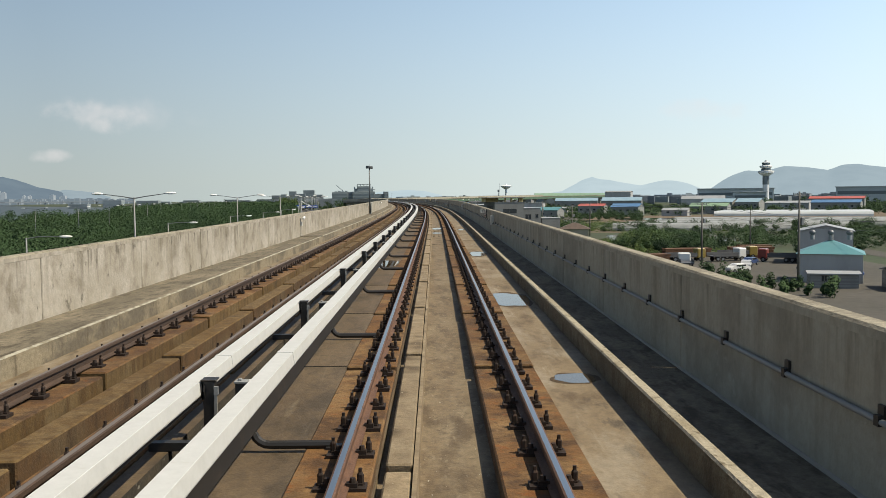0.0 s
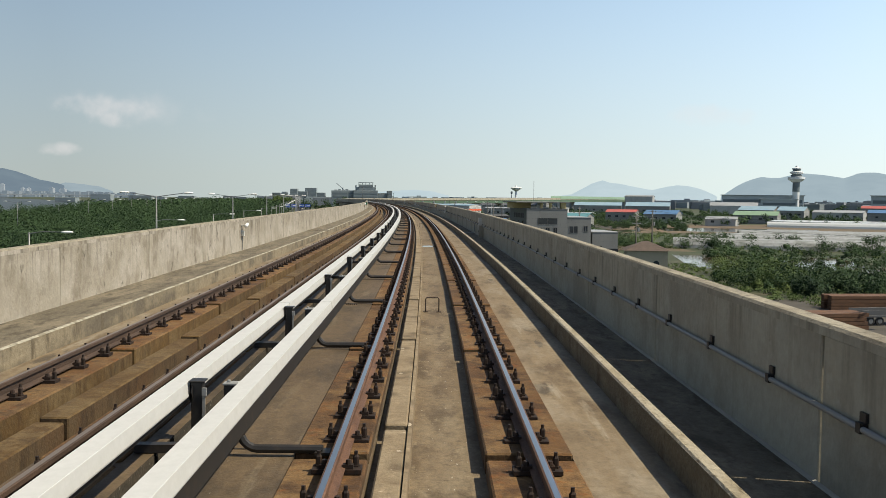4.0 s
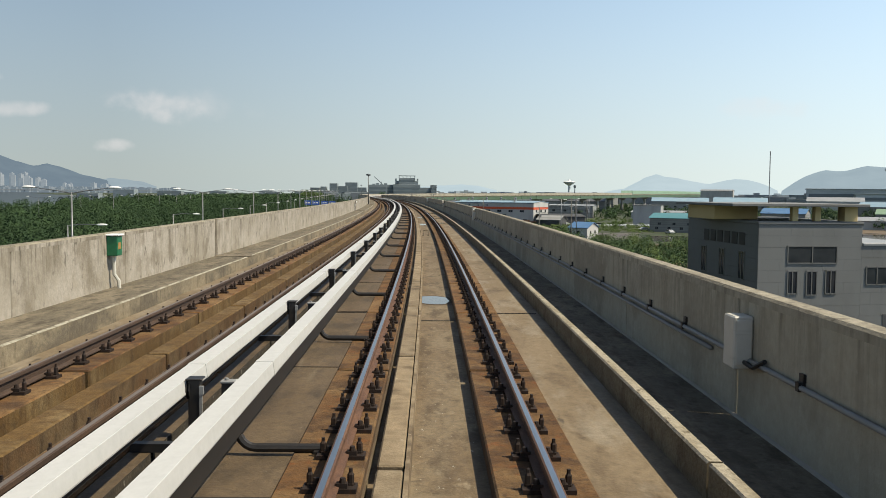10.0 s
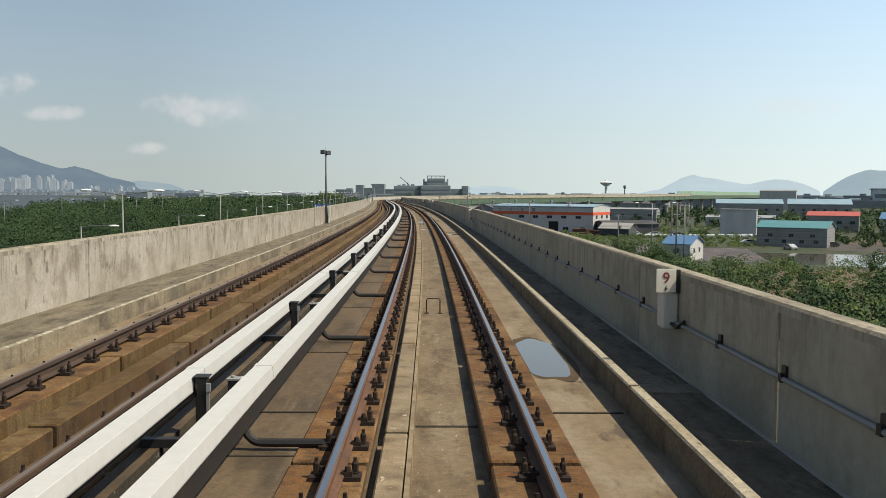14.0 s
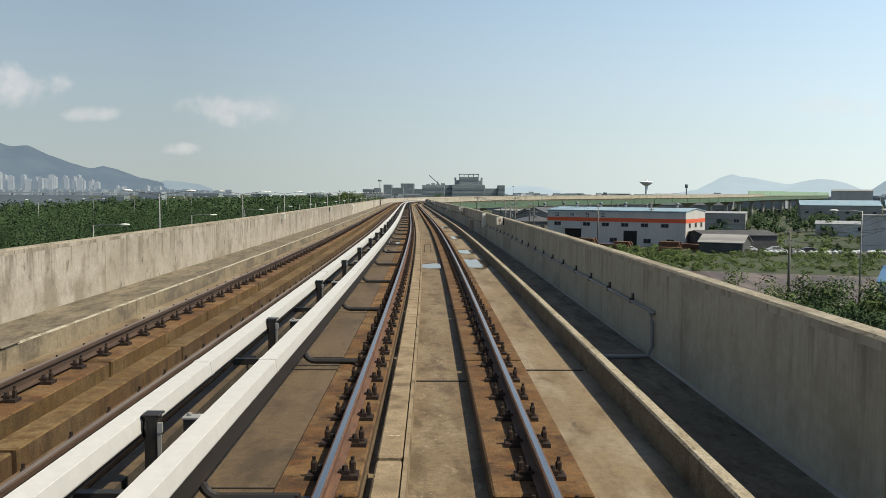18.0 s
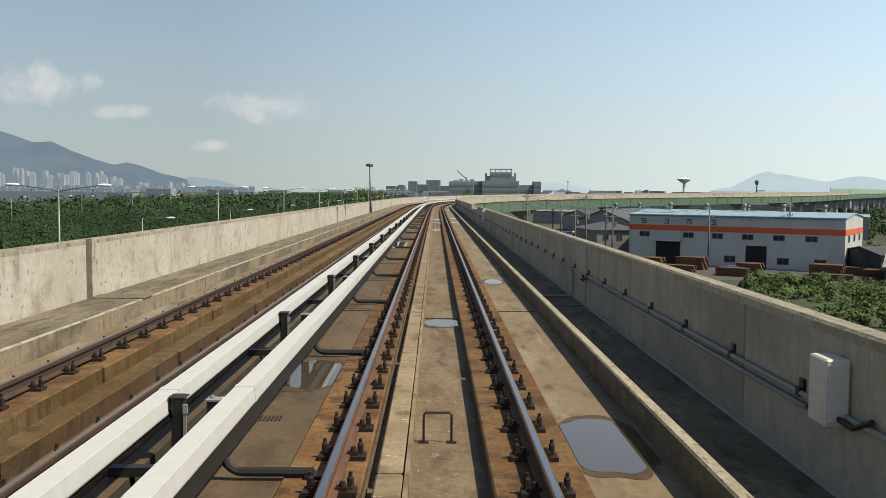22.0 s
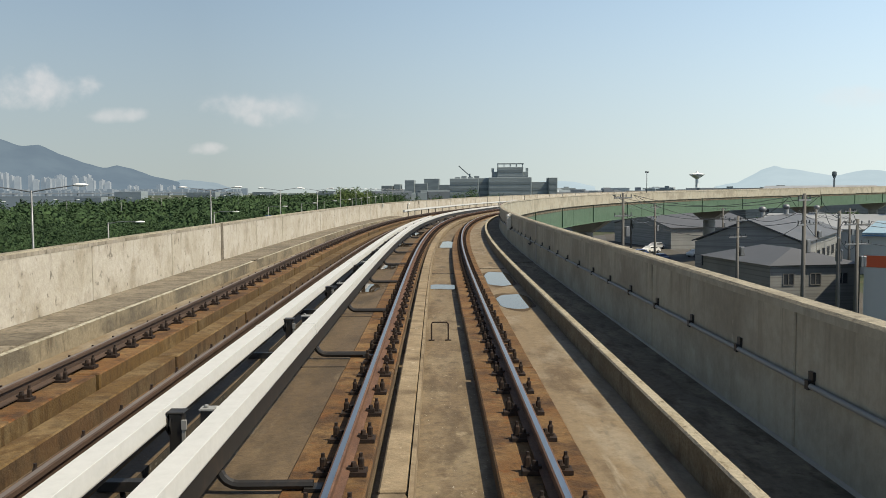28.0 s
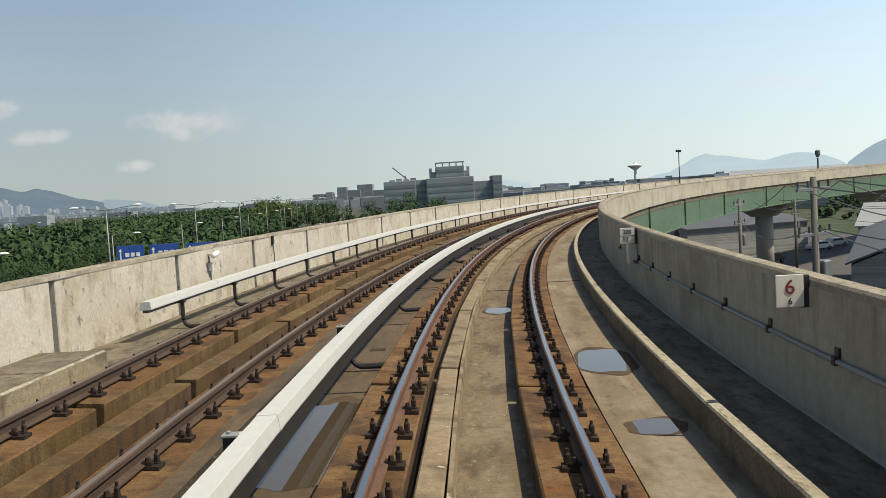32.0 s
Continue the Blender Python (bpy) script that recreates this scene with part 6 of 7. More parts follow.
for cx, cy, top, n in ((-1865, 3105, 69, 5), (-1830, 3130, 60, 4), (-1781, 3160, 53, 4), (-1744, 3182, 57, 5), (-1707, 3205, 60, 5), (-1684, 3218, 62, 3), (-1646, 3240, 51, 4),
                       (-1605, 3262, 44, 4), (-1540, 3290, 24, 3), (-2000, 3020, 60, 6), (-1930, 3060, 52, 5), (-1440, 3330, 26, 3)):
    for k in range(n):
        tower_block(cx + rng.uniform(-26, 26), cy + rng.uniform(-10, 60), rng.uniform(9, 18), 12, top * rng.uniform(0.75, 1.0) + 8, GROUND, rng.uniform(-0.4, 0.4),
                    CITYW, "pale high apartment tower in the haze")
cs = []
for _ in range(420):
    u = rng.uniform()
    x, y = -2100 + 900 * u + rng.uniform(-20, 20), 2980 + 420 * u + rng.uniform(-20, 120)
    w, h = rng.uniform(8, 26), rng.uniform(6, 22)
    a = np.array([[x - w / 2, y, GROUND], [x + w / 2, y, GROUND], [x + w / 2, y, GROUND + h], [x - w / 2, y, GROUND + h]])
    b = np.array([[x - w / 2, y, GROUND + h], [x + w / 2, y, GROUND + h], [x + w / 2, y + 12, GROUND + h], [x - w / 2, y + 12, GROUND + h]])
    c = np.array([[x + w / 2, y, GROUND], [x + w / 2, y + 12, GROUND], [x + w / 2, y + 12, GROUND + h], [x + w / 2, y, GROUND + h]])
    cs += [a, b, c]
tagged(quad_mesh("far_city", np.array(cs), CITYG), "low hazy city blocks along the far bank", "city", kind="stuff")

bridge = thing("river_bridge", "long low concrete bridge across the river", "bridge", kind="structure")
for i in range(24):
    a, b = np.array([-2500.0, 1900.0]), np.array([-1000.0, 2900.0])
    p, q = a + (b - a) * i / 24, a + (b - a) * (i + 1) / 24
    dvec = (q - p) / np.linalg.norm(q - p)
    m = Matrix.Translation((*((p + q) / 2), -3.0)) @ Matrix.Rotation(math.atan2(dvec[1], dvec[0]), 4, "Z")
    ln = np.linalg.norm(q - p)
    part("deck_span", bevelbox(-ln / 2, ln / 2, -6, 6, -1.4, 1.6, 0.2), FARG, bridge).matrix_world = m
    part("bridge_pier", bevelbox(-1.5, 1.5, -4, 4, -8.6, -1.4, 0.2), FARG, bridge).matrix_world = m

# ---------------------------------------------------------------- buildings
METAL_W = mat("white_metal_cladding", (0.3570, 0.3612, 0.3570), 0.6, spots=[((0.2550, 0.2550, 0.0680), (0.2635, 0.2635, 0.2550), 0.45, 0.7, 0.7, 4)], rand=0.08)
METAL_G = mat("grey_metal_cladding", (0.2206, 0.2222, 0.2131), 0.6, spots=[((0.2640, 0.2640, 0.0704), (0.1571, 0.1593, 0.1533), 0.45, 0.7, 0.7, 4), ((0.01, 0.01, 5.0), (0.1320, 0.1338, 0.1294), 0.50, 0.56, 0.7, 2)], rand=0.15)
METAL_D = mat("dark_grey_roof_metal", (0.0638, 0.0663, 0.0697), 0.55, spots=[((0.2, 0.2, 0.2), (0.0850, 0.0850, 0.0892), 0.45, 0.7, 0.7, 3)])
ROOF_B = mat("blue_metal_roof", (0.06, 0.135, 0.26), 0.5, spots=[((0.2, 0.2, 0.2), (0.09, 0.17, 0.28), 0.4, 0.7, 0.7, 3)])
ROOF_LB = mat("pale_blue_metal_roof", (0.18, 0.27, 0.33), 0.5, spots=[((0.2, 0.2, 0.2), (0.25, 0.33, 0.37), 0.4, 0.7, 0.7, 3)])
ROOF_T = mat("teal_metal_roof", (0.07, 0.19, 0.21), 0.5, spots=[((0.2, 0.2, 0.2), (0.10, 0.22, 0.24), 0.4, 0.7, 0.7, 3)])
ROOF_R = mat("red_metal_roof", (0.36, 0.085, 0.06), 0.5, spots=[((0.2, 0.2, 0.2), (0.28, 0.07, 0.05), 0.4, 0.7, 0.7, 3)])
ROOF_G = mat("green_metal_roof", (0.16, 0.24, 0.15), 0.5, spots=[((0.2, 0.2, 0.2), (0.20, 0.28, 0.18), 0.4, 0.7, 0.7, 3)])
ROOF_W = mat("pale_metal_roof", (0.2542, 0.2624, 0.2665), 0.5, spots=[((0.1640, 0.1640, 0.1640), (0.1804, 0.1886, 0.1886), 0.4, 0.7, 0.7, 3)])
ROOF_N = mat("brown_tile_roof", (0.085, 0.062, 0.048), 0.85, spots=[((1, 1, 1), (0.055, 0.04, 0.032), 0.4, 0.65, 0.8, 4)])
CONC_G = mat("grey_facade_concrete", (0.1599, 0.1643, 0.1630), 0.9, spots=[((0.2375, 0.2375, 0.0950), (0.1254, 0.1285, 0.1254), 0.45, 0.7, 0.8, 4)])
PLASTER = mat("beige_plaster", (0.33, 0.29, 0.22), 0.9, spots=[((0.3, 0.3, 0.15), (0.25, 0.215, 0.16), 0.45, 0.7, 0.7, 4)])
OCHRE = mat("ochre_facade_paint", (0.46, 0.36, 0.18), 0.8)
STRIPE = mat("orange_red_band", (0.50, 0.085, 0.03), 0.6)
NAVY = mat("navy_sign_paint", (0.012, 0.020, 0.065), 0.6)
FRAME = mat("white_window_frame", (0.1260, 0.1260, 0.1218), 0.5)
# open doorways as flat panels, their inner shade put into the near-black colour
DARKIN = mat("dark_doorway", (0.012, 0.012, 0.012), 0.9)
FILM = mat("white_greenhouse_film", (0.44, 0.46, 0.46), 0.35, spots=[((0.05, 0.5, 0.3), (0.30, 0.33, 0.33), 0.4, 0.7, 0.7, 3)])
WHITEW = mat("white_painted_cladding", (0.3864, 0.3864, 0.3715), 0.6, spots=[((0.2230, 0.2230, 0.0594), (0.3047, 0.3010, 0.2861), 0.45, 0.7, 0.7, 4), ((0.6688, 0.6688, 0.1486), (0.3121, 0.3047, 0.2824), 0.6, 0.75, 0.6, 5)])
FILMG = mat("grey_tunnel_film", (0.2250, 0.2363, 0.2325), 0.5, grain=0.3, grain_scale=1.0, spots=[((0.2250, 0.3750, 0.2250), (0.1125, 0.1200, 0.1050), 0.5, 0.62, 0.8, 4)])
NET = mat("dark_shade_net", (0.045, 0.047, 0.05), 0.9, spots=[((0.4, 0.4, 0.4), (0.08, 0.083, 0.085), 0.45, 0.7, 0.7, 3)])


def frame_of(p0, p1):
    """Pose with x along the front from p0 to p1 and y away from the viewer; and the length."""
    a, b = Vector((*p0, GROUND)), Vector((*p1, GROUND))
    d = b - a
    return Matrix.Translation(a) @ Matrix.Rotation(math.atan2(d.y, d.x), 4, "Z"), d.length


def window(parent, x, z, w, h, y=0.0, side=0):
    """A window in the front wall: frame, pane and sill. side 1: in the wall that faces +x at x."""
    f = bmesh.new()
    for q in ((-w / 2, -w / 2 + 0.09, 0, h), (w / 2 - 0.09, w / 2, 0, h), (-w / 2, w / 2, 0, 0.09), (-w / 2, w / 2, h - 0.09, h), (-0.04, 0.04, 0, h)):
        box(f, q[0], q[1], -0.06, 0.05, q[2], q[3])
    o = part("window", f, FRAME, parent)
    b = bmesh.new()
    box(b, -w / 2 + 0.02, w / 2 - 0.02, -0.02, 0.02, 0.02, h - 0.02)
    part("pane", b, PANE, o)
    o.matrix_local = (Matrix.Translation((x, y, z)) @ Matrix.Rotation(math.pi / 2, 4, "Z")) if side else Matrix.Translation((x, y, z))
    return o


def shed(label, p0, p1, depth, eave, ridge_z, wall_m, roof_m, gable_front=False, wins=(), door=None, category="shed", name="industrial_shed", vents=0, over=0.35, hip=False,
         side_wins=(), group=""):
    """A hall with a pitched roof. Heights are world levels; wins: (x as share, z over ground, w, h)."""
    m, ln = frame_of(p0, p1)
    t = thing(name, label, category, group, m=m)
    e, r = eave - GROUND, ridge_z - GROUND
    bm = bmesh.new()
    box(bm, 0, ln, 0, depth, -0.1, e)
    if not hip and r > e + 0.2:
        if gable_front:
            for y in (0.0, depth):
                bm.faces.new([bm.verts.new(q) for q in ((0, y, e), (ln, y, e), (ln / 2, y, r))])
        else:
            for x in (0.0, ln):
                bm.faces.new([bm.verts.new(q) for q in ((x, 0, e), (x, depth, e), (x, depth / 2, r))])
    part("wall", bm, wall_m, t)
    th = 0.14
    o = over
    if hip:
        bm = bmesh.new()
        k = min(ln, depth) * 0.45
        lo = [bm.verts.new(q) for q in ((-o, -o, e), (ln + o, -o, e), (ln + o, depth + o, e), (-o, depth + o, e))]
        hi = [bm.verts.new((k, depth / 2, r)), bm.verts.new((max(ln - k, k + 0.1), depth / 2, r))]
        for f in ((lo[0], lo[1], hi[1], hi[0]), (lo[1], lo[2], hi[1]), (lo[2], lo[3], hi[0], hi[1]), (lo[3], lo[0], hi[0]), (lo[3], lo[2], lo[1], lo[0])):
            bm.faces.new(f)
        part("roof", bm, roof_m, t)
    elif gable_front:
        for a, b in (((-o, e), (ln / 2, r)), ((ln / 2, r), (ln + o, e))):
            bm = bmesh.new()
            v = [bm.verts.new(q) for q in ((a[0], -o, a[1] + 0.02), (b[0], -o, b[1] + 0.02), (b[0], depth + o, b[1] + 0.02), (a[0], depth + o, a[1] + 0.02))]
            g = bmesh.ops.extrude_face_region(bm, geom=[bm.faces.new(v)])
            bmesh.ops.translate(bm, vec=(0, 0, th), verts=[x for x in g["geom"] if isinstance(x, bmesh.types.BMVert)])
            part("roof", bm, roof_m, t)
    else:
        for a, b in (((-o, e), (depth / 2, r)), ((depth / 2, r), (depth + o, e))):
            bm = bmesh.new()
            v = [bm.verts.new(q) for q in ((-o, a[0], a[1] + 0.02), (ln + o, a[0], a[1] + 0.02), (ln + o, b[0], b[1] + 0.02), (-o, b[0], b[1] + 0.02))]
            g = bmesh.ops.extrude_face_region(bm, geom=[bm.faces.new(v)])
            bmesh.ops.translate(bm, vec=(0, 0, th), verts=[x for x in g["geom"] if isinstance(x, bmesh.types.BMVert)])
            part("roof", bm, roof_m, t)
    for fx, z, w, h in wins:
        window(t, fx * ln, z, w, h)
    for fy, z, w, h in side_wins:
        window(t, ln, z, w, h, fy * depth, 1)
    if door:
        fx, w, h = door
        d = part("doorway", bevelbox(fx * ln - w / 2, fx * ln + w / 2, -0.05, 0.03, 0.02, h, 0.01), DARKIN, t)
        part("door_hood", bevelbox(fx * ln - w / 2 - 0.4, fx * ln + w / 2 + 0.4, -1.2, 0.0, h + 0.1, h + 0.25, 0.03), ROOF_W, d)
    for i in range(vents):
        bm = bmesh.new()
        x = ln * (i + 0.7) / (vents + 0.4)
        yy, zz = (depth / 2, r + 0.1) if not gable_front else (depth * (i + 0.5) / vents, r + 0.1)
        xx = x if not gable_front else ln / 2
        tube(bm, [(xx, yy, zz), (xx, yy, zz + 0.7)], 0.35, 10)
        v = part("ventilator", bm, ROOF_W, t)
        bm = bmesh.new()
        bmesh.ops.create_uvsphere(bm, u_segments=10, v_segments=6, radius=0.5)
        bmesh.ops.scale(bm, vec=(1, 1, 0.8), verts=bm.verts)
        bmesh.ops.translate(bm, vec=(xx, yy, zz + 1.05), verts=bm.verts)
        part("turbine", bm, POLEGREY, v, smooth=True)
    return t


FAR = "industrial sheds on the plain"
# the house by the lorry yard and its neighbours
shed("grey metal clad house with a blue grey pitched roof", (51.2, 132.5), (59.1, 129.1), 9, -7.3, -5.5, METAL_W, ROOF_T, False, (), category="house", name="metal_house", vents=3, hip=True)
shed("pale metal shed with a grey pitched roof behind the yard", (65.0, 168), (73.5, 164.6), 12, -5.6, -4.5, METAL_W, ROOF_W, True)
shed("low white annex beside the metal house", (49.5, 124), (55.5, 122.4), 3, -9.6, -9.3, METAL_G, ROOF_W, False, [(0.3, 0.9, 0.8, 0.9)])
shed("small grey lean-to shed near the lane", (58.5, 118), (63, 117), 8, -9.2, -8.6, METAL_G, ROOF_W)
# sheds on the plain
for lab, p0, p1, dp, e, r, w, ro, n in (
        ("long grey hall with a pale blue roof on the plain", (99.8, 840), (137.7, 832.7), 24, -3.2, -0.6, METAL_G, ROOF_LB, 6),
        ("two storey grey shed with a red roof", (89, 618), (105.5, 612), 14, -5.6, -4.1, METAL_G, ROOF_R, 4),
        ("grey shed with a blue roof beside the field", (107, 596), (123.5, 588), 16, -6.2, -4.0, METAL_G, ROOF_B, 4),
        ("long hall with a pale blue roof far off", (142.9, 841.7), (177.6, 832.4), 24, -3.4, -0.2, METAL_G, ROOF_LB, 6),
        ("grey hall with a light green roof", (164, 616), (186, 605), 16, -6.5, -4.2, METAL_G, ROOF_G, 4),
        ("grey hall with a blue roof far off", (215, 771), (237, 757), 20, -5.0, -2.0, METAL_G, ROOF_LB, 3),
        ("grey hall with a dull blue roof", (239, 755), (255, 745), 20, -5.0, -2.0, METAL_G, ROOF_LB, 3),
        ("long grey hall with a pale roof", (250, 717), (278, 700), 18, -5.6, -4.0, METAL_W, ROOF_W, 3),
        ("long hall with a blue roof near the airport", (270, 676), (299, 659), 16, -5.2, -3.2, METAL_G, ROOF_B, 3),
        ("low hall with an orange red roof near the airport", (292, 735), (328, 716), 16, -2.6, -0.8, METAL_G, ROOF_R, 0),
        ("long white roofed hall far off", (250, 972), (292, 958), 26, -3.0, 0.4, METAL_W, ROOF_W, 0),
        ("pale hall with a white roof among trees", (132, 560), (146, 553), 12, -8.0, -6.6, METAL_W, ROOF_W, 2),
        ("dark flat roofed hall beside the hangar", (196, 1130), (226, 1121), 30, 5.6, 7.0, METAL_W, METAL_G, 0),
        ("white workshop with a flat pale roof", (60, 660), (86, 652), 14, -7.5, -6.6, METAL_W, ROOF_W, 3),
        ("grey two storey workshop far off", (20, 700), (44, 694), 14, -5.0, -4.4, METAL_G, ROOF_W, 4),
        ("long low grey hall behind the guideway", (10, 880), (70, 868), 26, -4.0, -1.5, METAL_G, METAL_D, 4),
        ("white fronted hall with a bright roof far off", (40, 1010), (92, 996), 30, 0.4, 2.6, METAL_G, ROOF_W, 6),
        ("grey hall with a pale roof behind the bend", (-30, 900), (20, 892), 24, -3.6, -0.8, METAL_G, ROOF_W, 4)):
    shed(lab, p0, p1, dp, e, r, w, ro, False, [((i + 0.5) / n, (e - GROUND) * 0.5, 1.8, 1.2) for i in range(n)] if n else (), group=FAR)

# the grey office building
m, ln = frame_of((13.8, 263.5), (27.6, 265.8))
t = thing("office_building", "three storey grey stone clad office building with a flat canopy roof", "building", m=m)


def clad(parent, x0, x1, d, z1):
    """A block faced with courses of stone panels round a recessed core."""
    bm = bmesh.new()
    box(bm, x0 + 0.05, x1 - 0.05, 0.05, d - 0.05, -0.1, z1 - 0.02)
    part("core", bm, DARKGREY, parent)
    bm = bmesh.new()
    n = round(z1 / 0.95)
    for k in range(n):
        xs = [x0, *np.arange(x0 + (0.9 if k % 2 else 1.8), x1 - 0.6, 1.8), x1]
        for a, b in zip(xs, xs[1:]):
            box(bm, a + 0.004, b - 0.004, 0, 0.045, k * z1 / n, (k + 1) * z1 / n - 0.014)
        for x in (x0, x1 - 0.045):
            box(bm, x, x + 0.045, 0.05, d, k * z1 / n, (k + 1) * z1 / n - 0.014)
    part("cladding", bm, CONC_G, parent)


clad(t, 0, 8.65, 15, 11.1)
clad(t, 8.65, 13.75, 13, 9.4)
part("roof_edge", bevelbox(-0.08, 8.73, -0.08, 15.1, 11.1, 11.32, 0.03), CONC_G, t)
part("roof_edge", bevelbox(8.74, 13.83, -0.08, 13.1, 9.4, 9.62, 0.03), ROOF_W, t, "pale metal coping")
part("roof_pillar", bevelbox(7.45, 8.55, 0.6, 1.7, 11.32, 12.5, 0.02), OCHRE, t)
for x in (3.3, 5.2):
    part("roof_pillar", bevelbox(x - 0.25, x + 0.25, 0.6, 1.1, 11.32, 12.5, 0.02), OCHRE, t)
part("roof_house", bevelbox(-1.6, 2.2, 5.0, 11.0, 11.32, 12.5, 0.03), OCHRE, t)
part("canopy", bevelbox(-2.4, 9.0, -0.4, 12, 12.5, 12.72, 0.03), CONC_G, t)
part("mast", bevelbox(2.17, 2.23, 3.0, 3.06, 12.72, 17.0, 0.01), POLEGREY, t)
for x, z, w, h in ((4.5, 7.95, 4.2, 1.45), (2.9, 5.5, 0.9, 1.9), (4.5, 5.4, 0.95, 2.0), (6.1, 5.5, 0.95, 1.95), (10.0, 6.25, 1.9, 1.5), (12.6, 6.5, 1.0, 1.3)):
    window(t, x, z, w, h)
part("shutter", bevelbox(10.6, 13.6, -0.03, 0.03, 0.1, 3.9, 0.01), METAL_D, t, "dark roller shutter")
for i in range(6):
    part("wording_bar", bevelbox(-0.06, -0.02, 2.4 + i * 1.5, 3.5 + i * 1.5, 9.3, 10.3, 0.02), INK, t)
for y in (3.0, 7.0, 11.0):
    window(t, -0.01, 6.4, 1.2, 2.4, y, 1)
m2, l2 = frame_of((27.7, 266.0), (33.2, 267.0))
t = thing("office_annex", "low grey stone clad annex with a glass porch", "building", m=m2)
clad(t, 0, l2, 12, 6.4)
part("roof_edge", bevelbox(-0.05, l2 + 0.08, -0.08, 12.1, 6.4, 6.62, 0.03), ROOF_W, t, "pale metal coping")
part("glass_porch", bevelbox(2.9, 5.2, -1.3, -0.02, 0, 3.1, 0.03), PANE, t, "dark glass porch")
for x in (1.3,):
    window(t, x, 1.5, 1.8, 2.2)

# the small house with arched windows
hip = shed("small beige house with a brown hipped roof", (30.0, 240.2), (37.2, 239.2), 8.5, -7.3, -5.7, PLASTER, ROOF_N, False, (), category="house", name="hip_roofed_house", over=0.5, hip=True)
for fx in (0.28, 0.72):
    bm = bmesh.new()
    pts = [(-0.55, 0), (0.55, 0)] + [(0.55 * math.cos(a), 1.0 + 0.55 * math.sin(a)) for a in np.linspace(0, math.pi, 9)]
    v = [bm.verts.new((x + fx * 7.27, -0.03, 0.9 + z)) for x, z in pts]
    bm.faces.new(v)
    g = bmesh.ops.extrude_face_region(bm, geom=bm.faces[:])
    bmesh.ops.translate(bm, vec=(0, 0.06, 0), verts=[x for x in g["geom"] if isinstance(x, bmesh.types.BMVert)])
    part("arched_window", bm, PANE, hip)

# the white warehouse with the orange band
wh = shed("white metal warehouse with an orange band and a blue roof", (-27.2, 594.7), (7.4, 579.0), 17, -2.45, -1.7, WHITEW, ROOF_LB, False,
          [(x, 5.0, 2.0, 1.0) for x in (0.08, 0.30, 0.44, 0.58, 0.72, 0.86)] + [(x, 0.9, 2.0, 1.2) for x in (0.50, 0.74, 0.9)], (0.2, 4.6, 4.2),
          category="warehouse", name="warehouse", vents=5, over=0.2, side_wins=[(0.2, 5.0, 1.6, 1.2), (0.5, 5.0, 1.6, 1.2), (0.8, 5.0, 1.6, 1.2)])
wm, wl_ = frame_of((-27.2, 594.7), (7.4, 579.0))
part("band", bevelbox(-0.03, wl_ + 0.03, -0.05, 0.0, 6.25, 7.25, 0.01), STRIPE, wh)
part("side_band", bevelbox(wl_, wl_ + 0.05, -0.05, 17, 6.25, 7.25, 0.01), STRIPE, wh)
for i, fx in enumerate((0.075, 0.19, 0.305, 0.42)):
    bm = bmesh.new()
    c = fx * wl_
    for q in ((c + 0.34, c + 0.46, 7.5, 8.45), (c - 0.5, c + 0.2, 8.25, 8.4), (c - 0.5, c + 0.2, 7.9, 8.02), (c - 0.45, c + 0.5, 7.5, 7.62)):
        box(bm, q[0], q[1], -0.08, -0.005, q[2], q[3])
    part("wording_bar", bm, NAVY, wh)
part("second_doorway", bevelbox(0.62 * wl_ - 1.8, 0.62 * wl_ + 1.8, -0.05, 0.02, 0.02, 4.0, 0.01), DARKIN, wh)
part("gutter", bevelbox(-0.2, wl_ + 0.2, -0.32, -0.2, 8.9, 9.02, 0.01), ROOF_B, wh)

# sheds at the bend
shed("large dark grey shed with a pitched roof and windows", (-37.6, 627.0), (-26.0, 622.5), 34, -4.9, -2.3, METAL_G, METAL_D, True,
     [((i + 0.55) / 4, 3.6, 1.9, 1.5) for i in range(4)], side_wins=[(0.1 + 0.13 * i, 3.8, 2.2, 1.4) for i in range(7)], category="shed", vents=2)
shed("small pale grey shed with a grey hipped roof", (-37.8, 617.2), (-33.2, 603.5), 9.5, -5.9, -4.5, METAL_G, METAL_D, False, (), hip=True, side_wins=[(0.2, 3.6, 1.2, 1.2), (0.5, 3.6, 1.2, 1.2), (0.8, 3.6, 1.2, 1.2)])
shed("long shed with a bright pale metal roof", (-24, 664), (8, 648), 16, -4.9, -2.8, METAL_W, ROOF_W, False, vents=3)
shed("dark blue roofed hall beyond the bend", (-44, 742), (-33, 712), 22, -7.0, -4.4, METAL_G, METAL_D, True)
shed("grey box shaped hall under the guideway bend", (-58, 800), (-36, 786), 16, -6.5, -5.8, METAL_G, METAL_G)
# workshops right of the line
shed("small shed with a bright blue hipped roof", (13.4, 456.6), (18.4, 454.1), 9, -8.2, -6.6, WHITEW, ROOF_B, False, [(0.5, 1.6, 1.0, 1.0)], side_wins=[(0.3, 1.6, 1.0, 1.0), (0.7, 1.6, 1.0, 1.0)])
shed("plain grey block with a flat roof", (49, 577), (60, 574), 12, -2.9, -2.8, METAL_W, METAL_G, False)
shed("grey two storey workshop with a teal roof", (46, 515), (61.5, 507), 11, -6.6, -4.9, METAL_G, ROOF_T, False, [(x, 1.0, 1.2, 1.0) for x in (0.15, 0.4, 0.65, 0.85)] + [(x, 2.6, 1.2, 0.9) for x in (0.2, 0.5, 0.8)])
shed("long dark shed covered with shade net", (11, 572), (29, 576.5), 12, -8.0, -7.0, NET, NET, False)
